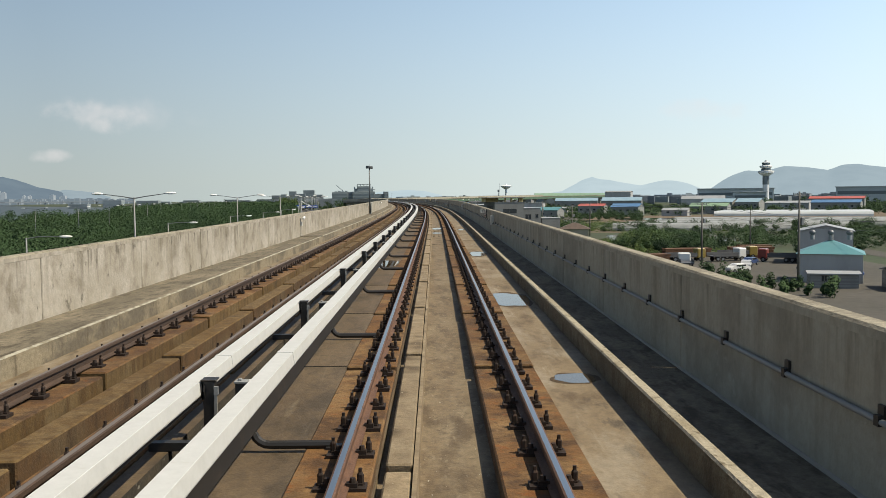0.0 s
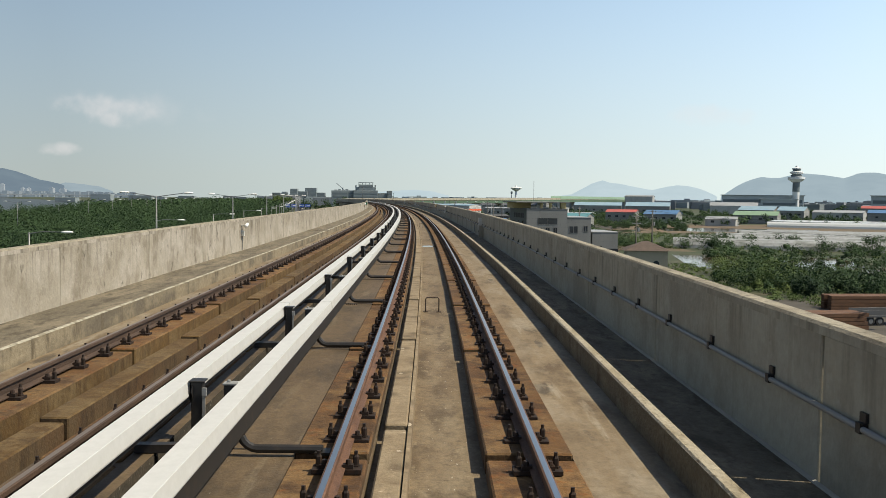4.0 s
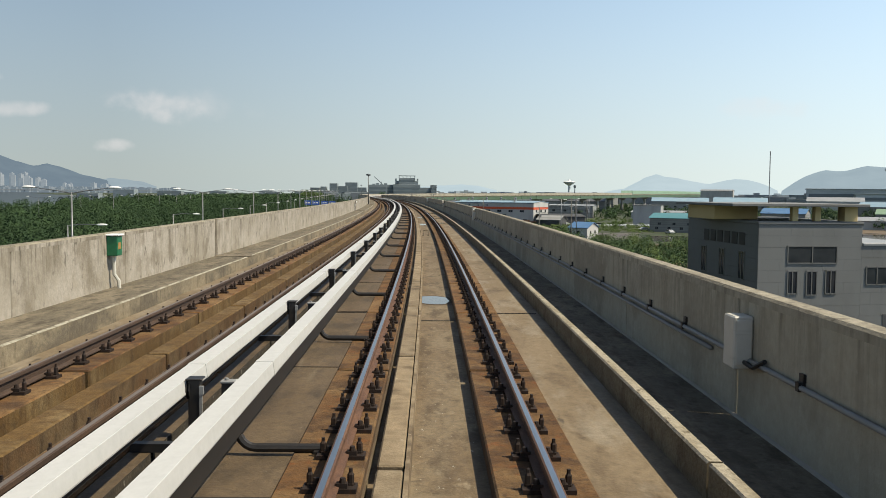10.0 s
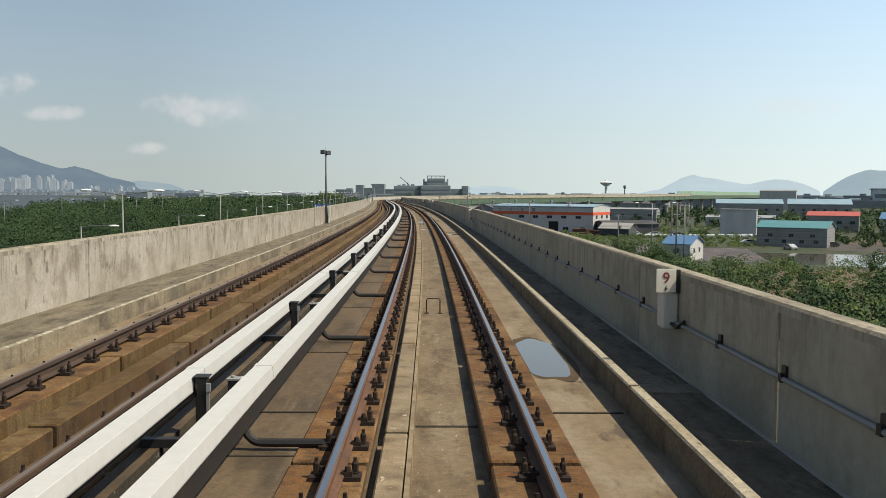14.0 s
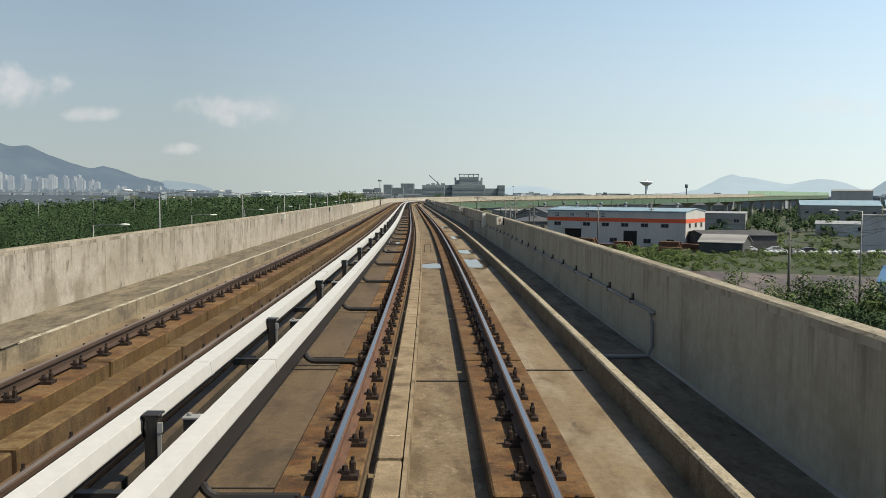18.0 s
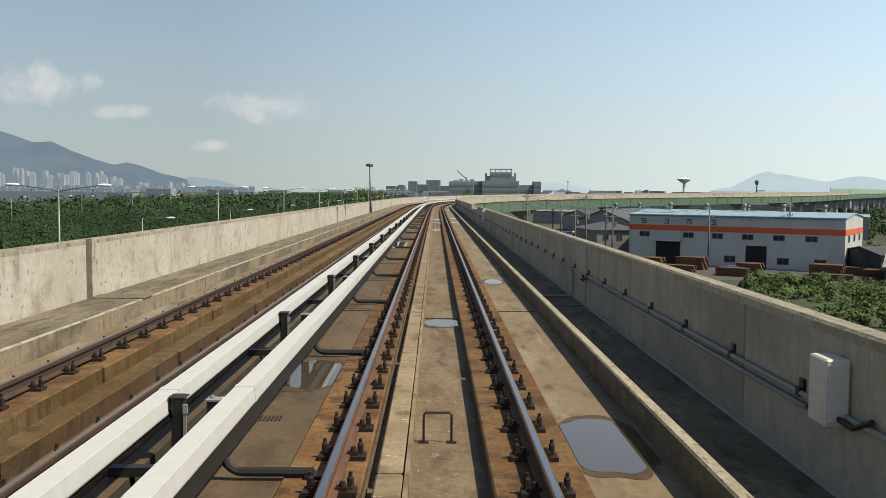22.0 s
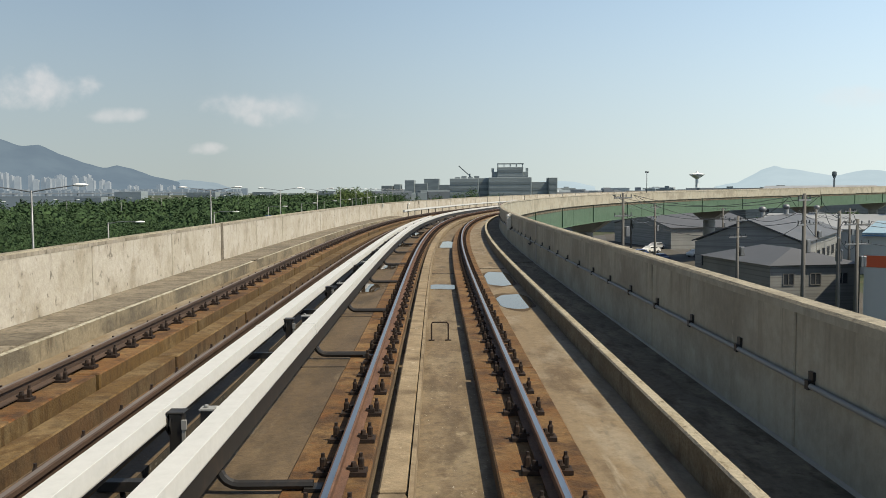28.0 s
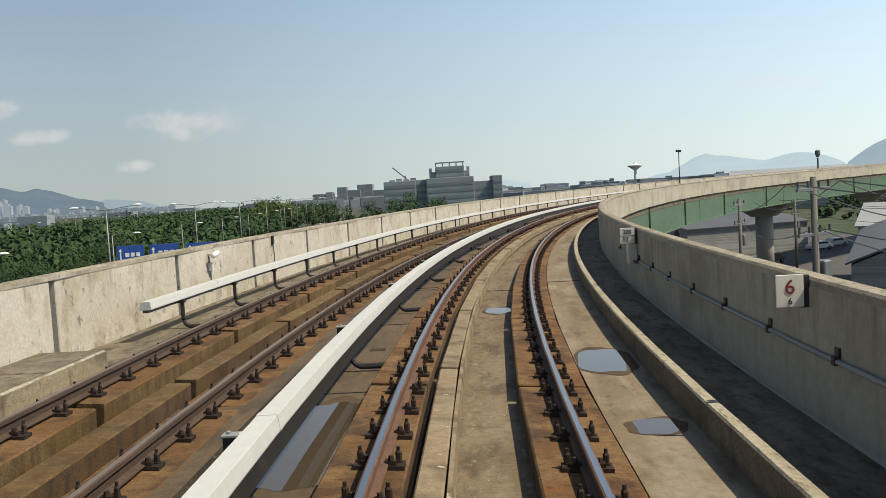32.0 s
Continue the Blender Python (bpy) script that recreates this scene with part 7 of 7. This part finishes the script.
shed("grey arched storage shed with white ribs", (8, 560), (17, 556.5), 10, -9.0, -7.3, NET, METAL_G, False)

# greenhouses of white film


def greenhouse(p0, p1, depth, label, film=None):
    m, ln = frame_of(p0, p1)
    t = thing("greenhouse", label, "greenhouse", "film greenhouses", m=m)
    n = max(1, int(depth // 7))
    for i in range(n):
        bm = bmesh.new()
        y0 = i * 7.2
        prev = None
        for a in np.linspace(0, math.pi, 9):
            v = (bm.verts.new((0, y0 + 3.4 - 3.4 * math.cos(a), 2.9 * math.sin(a))), bm.verts.new((ln, y0 + 3.4 - 3.4 * math.cos(a), 2.9 * math.sin(a))))
            if prev:
                bm.faces.new((prev[0], prev[1], v[1], v[0]))
            prev = v
        bmesh.ops.holes_fill(bm, edges=bm.edges[:], sides=20)
        part("film_vault", bm, film or FILM, t, smooth=False)


greenhouse((160, 546), (240, 512), 60, "long white plastic film greenhouses in a row")
greenhouse((70, 352), (150, 333), 8, "low white film tunnel across the field", FILMG)
greenhouse((84, 372), (180, 350), 8, "low white film tunnel across the field", FILMG)
greenhouse((60, 330), (120, 316), 8, "low white film tunnel across the field", FILMG)
greenhouse((100, 400), (210, 372), 15, "pale film tunnels in the vegetable field", FILMG)

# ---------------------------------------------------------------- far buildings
# pale hazy tones of the distant buildings, put into their base colours
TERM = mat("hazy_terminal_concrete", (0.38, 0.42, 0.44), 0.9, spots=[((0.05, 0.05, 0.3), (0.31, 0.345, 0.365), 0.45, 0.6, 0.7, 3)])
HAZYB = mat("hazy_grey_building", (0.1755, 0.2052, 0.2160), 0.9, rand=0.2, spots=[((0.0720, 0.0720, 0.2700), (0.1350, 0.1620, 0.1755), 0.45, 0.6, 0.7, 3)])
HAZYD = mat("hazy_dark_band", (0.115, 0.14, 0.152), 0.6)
# control tower
TOWERW = mat("white_tower_paint", (0.58, 0.60, 0.61), 0.8, spots=[((0.2, 0.2, 0.1), (0.48, 0.50, 0.51), 0.45, 0.65, 0.7, 3)])
t = thing("control_tower", "white airport control tower with a dark shaft band and stacked decks", "control tower", m=Matrix.Translation((435, 1243.5, GROUND)))


def disc_stack(parent, name, rings, material, n=20):
    bm = bmesh.new()
    rs = []
    for r, z in rings:
        rs.append([bm.verts.new((r * math.cos(a), r * math.sin(a), z)) for a in np.linspace(0, 2 * math.pi, n, endpoint=False)])
    for u, v in zip(rs, rs[1:]):
        for i in range(n):
            bm.faces.new((u[i], u[(i + 1) % n], v[(i + 1) % n], v[i]))
    bm.faces.new(rs[-1])
    return part(name, bm, material, parent)


disc_stack(t, "shaft", [(4.2, 0), (4.2, 26)], TOWERW)
disc_stack(t, "shaft_band", [(4.4, 26), (4.4, 38)], HAZYD)
disc_stack(t, "lower_deck", [(5.0, 38), (10.5, 42), (10.5, 44.5), (7.0, 45.0)], TOWERW)
disc_stack(t, "deck_glass", [(6.2, 45), (6.8, 47.5)], HAZYD)
disc_stack(t, "upper_deck", [(5.0, 47.5), (8.4, 50), (8.4, 51.2), (5.0, 52)], TOWERW)
disc_stack(t, "cab_glass", [(4.6, 52), (5.2, 55)], HAZYD)
disc_stack(t, "cab_roof", [(5.6, 55), (5.6, 56), (2.0, 57), (1.4, 59)], TOWERW)
# terminal and long halls
for p0, p1, d, top in (((358, 1302), (456, 1271), 60, 9.3), ((530, 1242), (760, 1130), 60, 10.0), ((380, 1210), (420, 1198), 30, 4.0)):
    m, ln = frame_of(p0, p1)
    t = thing("airport_terminal", "long low grey airport terminal in the haze", "terminal", "airport halls", m=m)
    part("wall", bevelbox(0, ln, 0, d, 0, top - GROUND, 0.3), TERM, t)
    part("window_band", bevelbox(2, ln - 2, -0.3, 0.1, (top - GROUND) * 0.55, (top - GROUND) * 0.75, 0.05), HAZYD, t)
    part("roof_edge", bevelbox(-1.5, ln + 1.5, -1.5, d, top - GROUND, top - GROUND + 1.0, 0.1), TERM, t)
# pale green noise barrier on the far guideway
BARR = mat("pale_green_barrier", (0.22, 0.33, 0.235), 0.6, space="UV", spots=[((0.2, 0.4, 1), (0.19, 0.28, 0.20), 0.4, 0.65, 0.7, 4)])
t = thing("noise_barrier", "tall pale green noise barrier along the distant guideway", "noise barrier", kind="structure")
for x in (2.9, -6.15):
    for a in np.arange(955, 1320, 12.0):
        sweep("barrier_panel", [(x, 3.0), (x + 0.15, 3.0), (x + 0.15, 0.2), (x, 0.2)], a, a + 11.8, 6.0, BARR, t)
# mushroom shaped water tower
t = thing("water_tower", "white mushroom shaped water tower far off", "water tower", m=Matrix.Translation((144, 2214, GROUND)))
disc_stack(t, "column", [(4.0, 0), (2.6, 12), (2.6, 30)], TOWERW)
disc_stack(t, "bowl", [(2.6, 30), (13, 37), (13.5, 38.5), (11, 39.5), (3, 41), (1, 44)], TOWERW)
# antenna mast
t = thing("antenna_mast", "tall antenna mast with a dark head on a rooftop", "antenna mast", m=Matrix.Translation((52, 918, GROUND)))
disc_stack(t, "mast", [(0.5, 0), (0.35, 17)], HAZYD, 8)
disc_stack(t, "head", [(0.5, 17.2), (1.0, 18.4), (1.0, 19.6), (0.4, 20.0)], HAZYD, 10)
# airport office building ahead of the line
off = thing("stepped_office_block", "stepped grey office block with a crown on its tower", "building", m=Matrix.Translation((-135.4, 1071.5, GROUND)) @ Matrix.Rotation(0.105, 4, "Z"))
for nm, x0, x1, top, y0 in (("west_wing", 0, 18, 20.0, 0), ("link", 18, 27, 20.2, 4), ("podium", 24, 50.5, 20.5, -2), ("shoulder", 26, 48.5, 24.0, 1), ("tower", 29.5, 45.5, 26.8, 0), ("east_wing", 50, 62, 17.6, 3), ("east_end", 61, 66.5, 20.2, 0)):
    o = part(nm, bevelbox(x0, x1, y0, y0 + 22, 0, top, 0.15), HAZYB, off)
    for k in range(int(top // 3.7)):
        part("window_band", bevelbox(x0 + 0.6, x1 - 0.6, y0 - 0.12, y0 + 0.1, k * 3.7 + 1.2, k * 3.7 + 2.9, 0.02), HAZYD, o)
for x in (29.8, 33.6, 37.4, 41.2, 45.0):
    part("crown_post", bevelbox(x - 0.3, x + 0.3, 0.2, 0.8, 26.8, 28.5, 0.03), HAZYB, off)
for x in (26.6, 47.8):
    part("turret", bevelbox(x - 0.8, x + 0.8, 1.5, 3.1, 24.0, 26.2, 0.05), HAZYB, off)
for k in range(4):
    part("roof_truss", bevelbox(3.0 + k * 4.0, 6.2 + k * 4.0, 6.0, 9.0, 20.0, 21.0 + 0.6 * (k % 2), 0.1), HAZYB, off)
part("crown_beam", bevelbox(29.3, 45.7, 0.0, 1.0, 28.5, 29.2, 0.05), HAZYB, off)
# crane, flats and low town behind
t = thing("tower_crane", "small distant construction crane", "crane", m=Matrix.Translation((-124, 1080, GROUND)))
bm = bmesh.new()
tube(bm, [(0, 0, 0), (0, 0, 23)], 0.5, 5)
part("mast", bm, HAZYD, t)
bm = bmesh.new()
tube(bm, [(2, 0, 20), (-7, 0, 28)], 0.35, 5)
part("jib", bm, HAZYD, t)
rng = np.random.default_rng(31)
for x, y, w, top in ((-312, 1837, 14, 16), (-296, 1840, 20, 11), (-280, 1843, 22, 18), (-345, 1830, 16, 8), (-262, 1846, 18, 9), (-330, 1834, 10, 10)):
    tagged(part("apartment_block", bevelbox(-w / 2, w / 2, 0, 14, 0, top - GROUND, 0.2), HAZYB), "grey apartment block in the distance", "apartment block", "far apartment blocks").matrix_world = \
        Matrix.Translation((x, y, GROUND))
for k in range(150):
    az = radians(rng.uniform(-13, 33))
    d = rng.uniform(900, 2300)
    x, y = -20 + math.sin(az) * d, 400 + math.cos(az) * d
    w, top = rng.uniform(14, 60), rng.uniform(5.0, 10.5) + d * 0.0025
    bm = bevelbox(-w / 2, w / 2, 0, rng.uniform(10, 24), 0, top, 0.15)
    if k % 3 == 0:
        bx0 = rng.uniform(-w * 0.3, w * 0.1)
        box(bm, bx0, bx0 + w * 0.2, 2, 8, top, top + 3)
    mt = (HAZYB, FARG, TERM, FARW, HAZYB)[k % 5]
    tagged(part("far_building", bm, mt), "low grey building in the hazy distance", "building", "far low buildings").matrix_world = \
        Matrix.Translation((x, y, GROUND)) @ Matrix.Rotation(rng.uniform(-0.3, 0.3) - az, 4, "Z")
for k in range(26):
    x, y = -330 + rng.uniform(-250, 230), 1500 + rng.uniform(-200, 600)
    w, top = rng.uniform(14, 40), rng.uniform(7, 14)
    tagged(part("far_building", bevelbox(-w / 2, w / 2, 0, 14, 0, top, 0.15), HAZYB), "low grey building in the hazy distance", "building", "far low buildings").matrix_world = Matrix.Translation((x, y, GROUND))

# ---------------------------------------------------------------- utility poles and wires
POLEC = mat("concrete_utility_pole", (0.115, 0.11, 0.10), 0.9, spots=[((2, 2, 0.5), (0.08, 0.075, 0.068), 0.45, 0.7, 0.7, 3)])


def utility_pole(h=11.5, arms=2):
    t = thing("utility_pole", "concrete utility pole with steel crossarms and insulators", "utility pole", "utility poles")
    bm = bmesh.new()
    tube(bm, [(0, 0, 0), (0, 0, h)], 0.19, 9, 0.12)
    part("pole", bm, POLEC, t, smooth=True)
    for k in range(arms):
        z = h - 0.5 - k * 1.6
        part("crossarm", bevelbox(-1.2, 1.2, -0.06, 0.06, z, z + 0.12, 0.01), POLEGREY, t)
        for x in (-1.1, -0.4, 0.4, 1.1):
            bm = bmesh.new()
            tube(bm, [(x, 0, z + 0.12), (x, 0, z + 0.36)], 0.05, 6)
            part("insulator", bm, DARKGREY, t)
    part("transformer", bevelbox(0.2, 0.75, -0.25, 0.25, h - 3.9, h - 3.0, 0.05), POLEGREY, t)
    return t


up = utility_pole()
POLES = [(47.8, 170.6, 1.0), (46, 293, 0.95), (37.2, 355, 0.95), (15.5, 460, 1.0), (19.4, 467, 1.0), (5.0, 464, 0.8), (-0.7, 583, 1.0), (-14.1, 583, 0.95), (-22.4, 632, 0.9),
         (-16.8, 638, 0.9), (-28, 672, 0.85), (-39.5, 747, 0.85), (36, 262, 0.9), (62, 120, 0.8), (12, 431, 1.05), (70, 210, 0.8), (-19, 600, 0.85), (-47.2, 603, 1.1), (-35.3, 580.7, 1.1), (-31.8, 585, 0.98), (-30.6, 584.6, 0.93), (-37.4, 596.4, 0.92), (-41.5, 640, 0.95), (-44, 655, 0.9), (46.8, 121, 1.15)]
for i, (x, y, k) in enumerate(POLES):
    m = Matrix.Translation((x, y, GROUND)) @ Matrix.Rotation(0.5 + 0.25 * (i % 4), 4, "Z") @ Matrix.Diagonal((1, 1, k, 1))
    if i == 0:
        up.matrix_world = m
    else:
        copy_thing(up, m)


def wire(a, b, sag=0.9):
    p, q = Vector(a), Vector(b)
    bm = bmesh.new()
    pts = []
    for u in np.linspace(0, 1, 9):
        v = p.lerp(q, u)
        v.z -= sag * 4 * u * (1 - u)
        pts.append(v)
    tube(bm, pts, 0.022, 4, cap=False)
    tagged(part("power_line", bm, DARKGREY), "thin black overhead wire between utility poles", "wire", "overhead wires")


for i, j in ((0, 1), (1, 2), (0, 13), (3, 4), (3, 14), (5, 3), (6, 7), (7, 16), (16, 8), (8, 9), (8, 10), (10, 11), (12, 1), (14, 5), (17, 21), (17, 22), (18, 19), (19, 20), (21, 18), (20, 7), (17, 18)):
    for dx, dz in ((-1.0, 11.3), (0.0, 9.7), (1.0, 11.3)):
        a, b = POLES[i], POLES[j]
        wire((a[0] + dx, a[1], GROUND + dz * a[2]), (b[0] + dx, b[1], GROUND + dz * b[2]))

# street lamps of the lane on the right
lane_lamp = street_lamp(False, 0.4)
for i, (x, y) in enumerate(((13.5, 432), (20, 466), (11, 456), (28, 345))):
    m = Matrix.Translation((x, y, GROUND)) @ Matrix.Rotation(math.pi, 4, "Z")
    if i == 0:
        lane_lamp.matrix_world = m
    else:
        copy_thing(lane_lamp, m)

# ---------------------------------------------------------------- vehicles
TYRE = mat("tyre_rubber", (0.015, 0.015, 0.015), 0.8)
PAINTS = [mat(n + "_car_paint", c, 0.3, spec=0.5) for n, c in (("white", (0.60, 0.60, 0.58)), ("silver", (0.33, 0.34, 0.35)), ("dark", (0.03, 0.032, 0.036)), ("blue", (0.03, 0.05, 0.12)), ("yellow", (0.24, 0.18, 0.05)),
                                                                 ("red", (0.15, 0.03, 0.025)))]


def wheels(t, xs, y, r=0.33):
    for x in xs:
        for sg in (-1, 1):
            bm = bmesh.new()
            tube(bm, [(x, sg * y - 0.1, r), (x, sg * y + 0.1, r)], r, 12)
            w = part("wheel", bm, TYRE, t)
            bm = bmesh.new()
            tube(bm, [(x, sg * (y + 0.03) - 0.085, r), (x, sg * (y + 0.03) + 0.085, r)], r * 0.55, 10)
            part("rim", bm, POLEGREY, w)


def car(paint):
    t = thing("parked_car", "parked %s car" % paint.name.split("_")[0] + " with dark windows on the yard", "car", "parked cars")
    bm = bmesh.new()
    prof = [(-2.1, 0.35), (-2.15, 0.75), (-1.9, 0.95), (-1.35, 1.0), (-0.8, 1.42), (0.75, 1.45), (1.5, 1.02), (2.05, 0.9), (2.15, 0.6), (2.1, 0.35)]
    a = [bm.verts.new((x, -0.82, z)) for x, z in prof]
    b = [bm.verts.new((x, 0.82, z)) for x, z in prof]
    bm.faces.new(a)
    bm.faces.new(list(reversed(b)))
    for i in range(len(prof)):
        j = (i + 1) % len(prof)
        bm.faces.new((a[j], a[i], b[i], b[j]))
    bmesh.ops.bevel(bm, geom=bm.edges[:], offset=0.07, segments=1, affect="EDGES")
    part("body", bm, paint, t)
    bm = bmesh.new()
    box(bm, -0.95, 1.0, -0.835, 0.835, 1.04, 1.32)
    part("side_windows", bm, PANE, t)
    bm = bmesh.new()
    v = [bm.verts.new(q) for q in ((0.86, -0.66, 1.42), (0.86, 0.66, 1.42), (1.46, 0.7, 1.08), (1.46, -0.7, 1.08))]
    bm.faces.new(v)
    part("windscreen", bm, PANE, t)
    wheels(t, (-1.3, 1.3), 0.78)
    return t


def lorry(paint, bed):
    t = thing("lorry", "flat bed lorry with a %s cab in the yard" % paint.name.split("_")[0], "lorry", "lorries in the yard")
    part("cab", bevelbox(2.2, 3.9, -1.05, 1.05, 0.6, 2.5, 0.15), paint, t)
    part("windscreen", bevelbox(3.88, 3.93, -0.9, 0.9, 1.5, 2.3, 0.01), PANE, t)
    part("load_bed", bevelbox(-3.6, 2.1, -1.15, 1.15, 0.9, 1.15, 0.03), bed, t)
    for y in (-1.15, 1.1):
        part("side_board", bevelbox(-3.6, 2.1, y, y + 0.05, 1.15, 1.7, 0.01), bed, t)
    wheels(t, (-2.4, -1.3, 2.9), 0.95, 0.48)
    return t


cars = [car(p) for p in PAINTS[:4]]
spots_ = [(48, 150, 0.4), (52, 158, 1.2), (60, 150, 0.2), (55, 165, 0.9), (45, 520, 0.3), (50, 498, 1.8), (64, 512, 0.2), (-41, 690, 0.8), (-38, 700, 0.8), (-36, 712, 0.9), (-43, 668, 1.0),
          (-12, 572, 0.3), (20, 566, 0.1), (26, 565, 0.2), (33, 564, 0.1), (62, 140, 2.0), (-30, 690, 0.6), (-27, 694, 0.6), (-24, 698, 0.6), (-38, 678, 2.2), (-12, 715, 0.4), (-8, 720, 0.4), (-44, 646, 1.3)]
for i, (x, y, a) in enumerate(spots_):
    m = Matrix.Translation((x, y, GROUND + 0.06)) @ Matrix.Rotation(a, 4, "Z")
    if i < 4:
        cars[i].matrix_world = m
    else:
        copy_thing(cars[i % 4], m)
for i, (s, lt) in enumerate(((560, -24), (590, -19), (640, -25), (700, -20), (760, -24), (820, -56), (880, -59), (930, -56), (1000, -24))):
    p = left_of(float(s), lt)
    copy_thing(cars[(i * 3) % 4], Matrix.Translation((p[0], p[1], GROUND + 0.05)) @ Matrix.Rotation(float(line(535.0)[3]) + math.pi / 2, 4, "Z"))
trucks = [lorry(PAINTS[4], METAL_D), lorry(PAINTS[0], METAL_D), lorry(PAINTS[5], METAL_D)]
for i, (x, y, a) in enumerate(((46, 176, 0.2), (54, 176, 0.3), (63, 172, 2.6), (58, 182, 0.1), (42, 160, 1.4))):
    m = Matrix.Translation((x, y, GROUND + 0.05)) @ Matrix.Rotation(a, 4, "Z")
    if i < 3:
        trucks[i].matrix_world = m
    else:
        copy_thing(trucks[i % 3], m)
RUSTW = mat("rusty_brown_stack", (0.11, 0.056, 0.03), 0.9, spots=[((0.8, 0.8, 2), (0.065, 0.036, 0.022), 0.4, 0.65, 0.8, 4)])
for x, y, w, d, h, a in ((50, 190, 10, 3, 1.8, 0.1), (62, 186, 9, 3, 2.2, 0.0), (38, 172, 8, 3, 1.8, 0.2), (66, 196, 7, 3, 2.0, 0.1), (-20, 575, 6, 2, 1.2, -0.45), (-12, 569, 5, 2, 1.4, -0.45), (2, 565, 6, 2, 1.0, -0.4), (-24, 584, 5, 3, 1.8, -0.45), (-17, 581, 5, 3, 2.2, -0.45), (-8, 577, 4, 3, 1.6, -0.45), (3, 572, 5, 3, 2.0, -0.42), (10, 568, 5, 3, 1.6, -0.4), (8, 575, 4, 2, 1.4, -0.4)):
    t = thing("timber_stack", "brown stack of timber or steel in the yard", "stack", "stacks in the yards", m=Matrix.Translation((x, y, GROUND + 0.05)) @ Matrix.Rotation(a, 4, "Z"))
    for i in range(4):
        for j in range(5):
            part("beam", bevelbox(-w / 2 + 0.2 * ((i * 3 + j) % 3), w / 2 - 0.15 * ((i + j) % 3), -d / 2 + j * d / 5, -d / 2 + (j + 0.85) * d / 5, i * h / 4, (i + 0.9) * h / 4, 0.02), RUSTW, t)
# white wrapped bales behind the warehouse yard
bale = None
rng = np.random.default_rng(41)
for i in range(34):
    x, y = 22 + i * 1.25 + rng.uniform(-0.5, 0.5), 557 + i * 0.32 + rng.uniform(-1.6, 1.6)
    bm = bmesh.new()
    bmesh.ops.create_icosphere(bm, subdivisions=1, radius=0.75)
    bmesh.ops.scale(bm, vec=(1.1, 1, 0.75), verts=bm.verts)
    m = Matrix.Translation((x, y, GROUND + 0.55)) @ Matrix.Rotation(rng.uniform(0, 3), 4, "Z")
    if bale is None:
        bale = tagged(part("wrapped_bale", bm, FILM), "white wrapped bale lying by the field", "bale", "white bales")
        bale.matrix_world = m
    else:
        bm.free()
        copy_thing(bale, m)
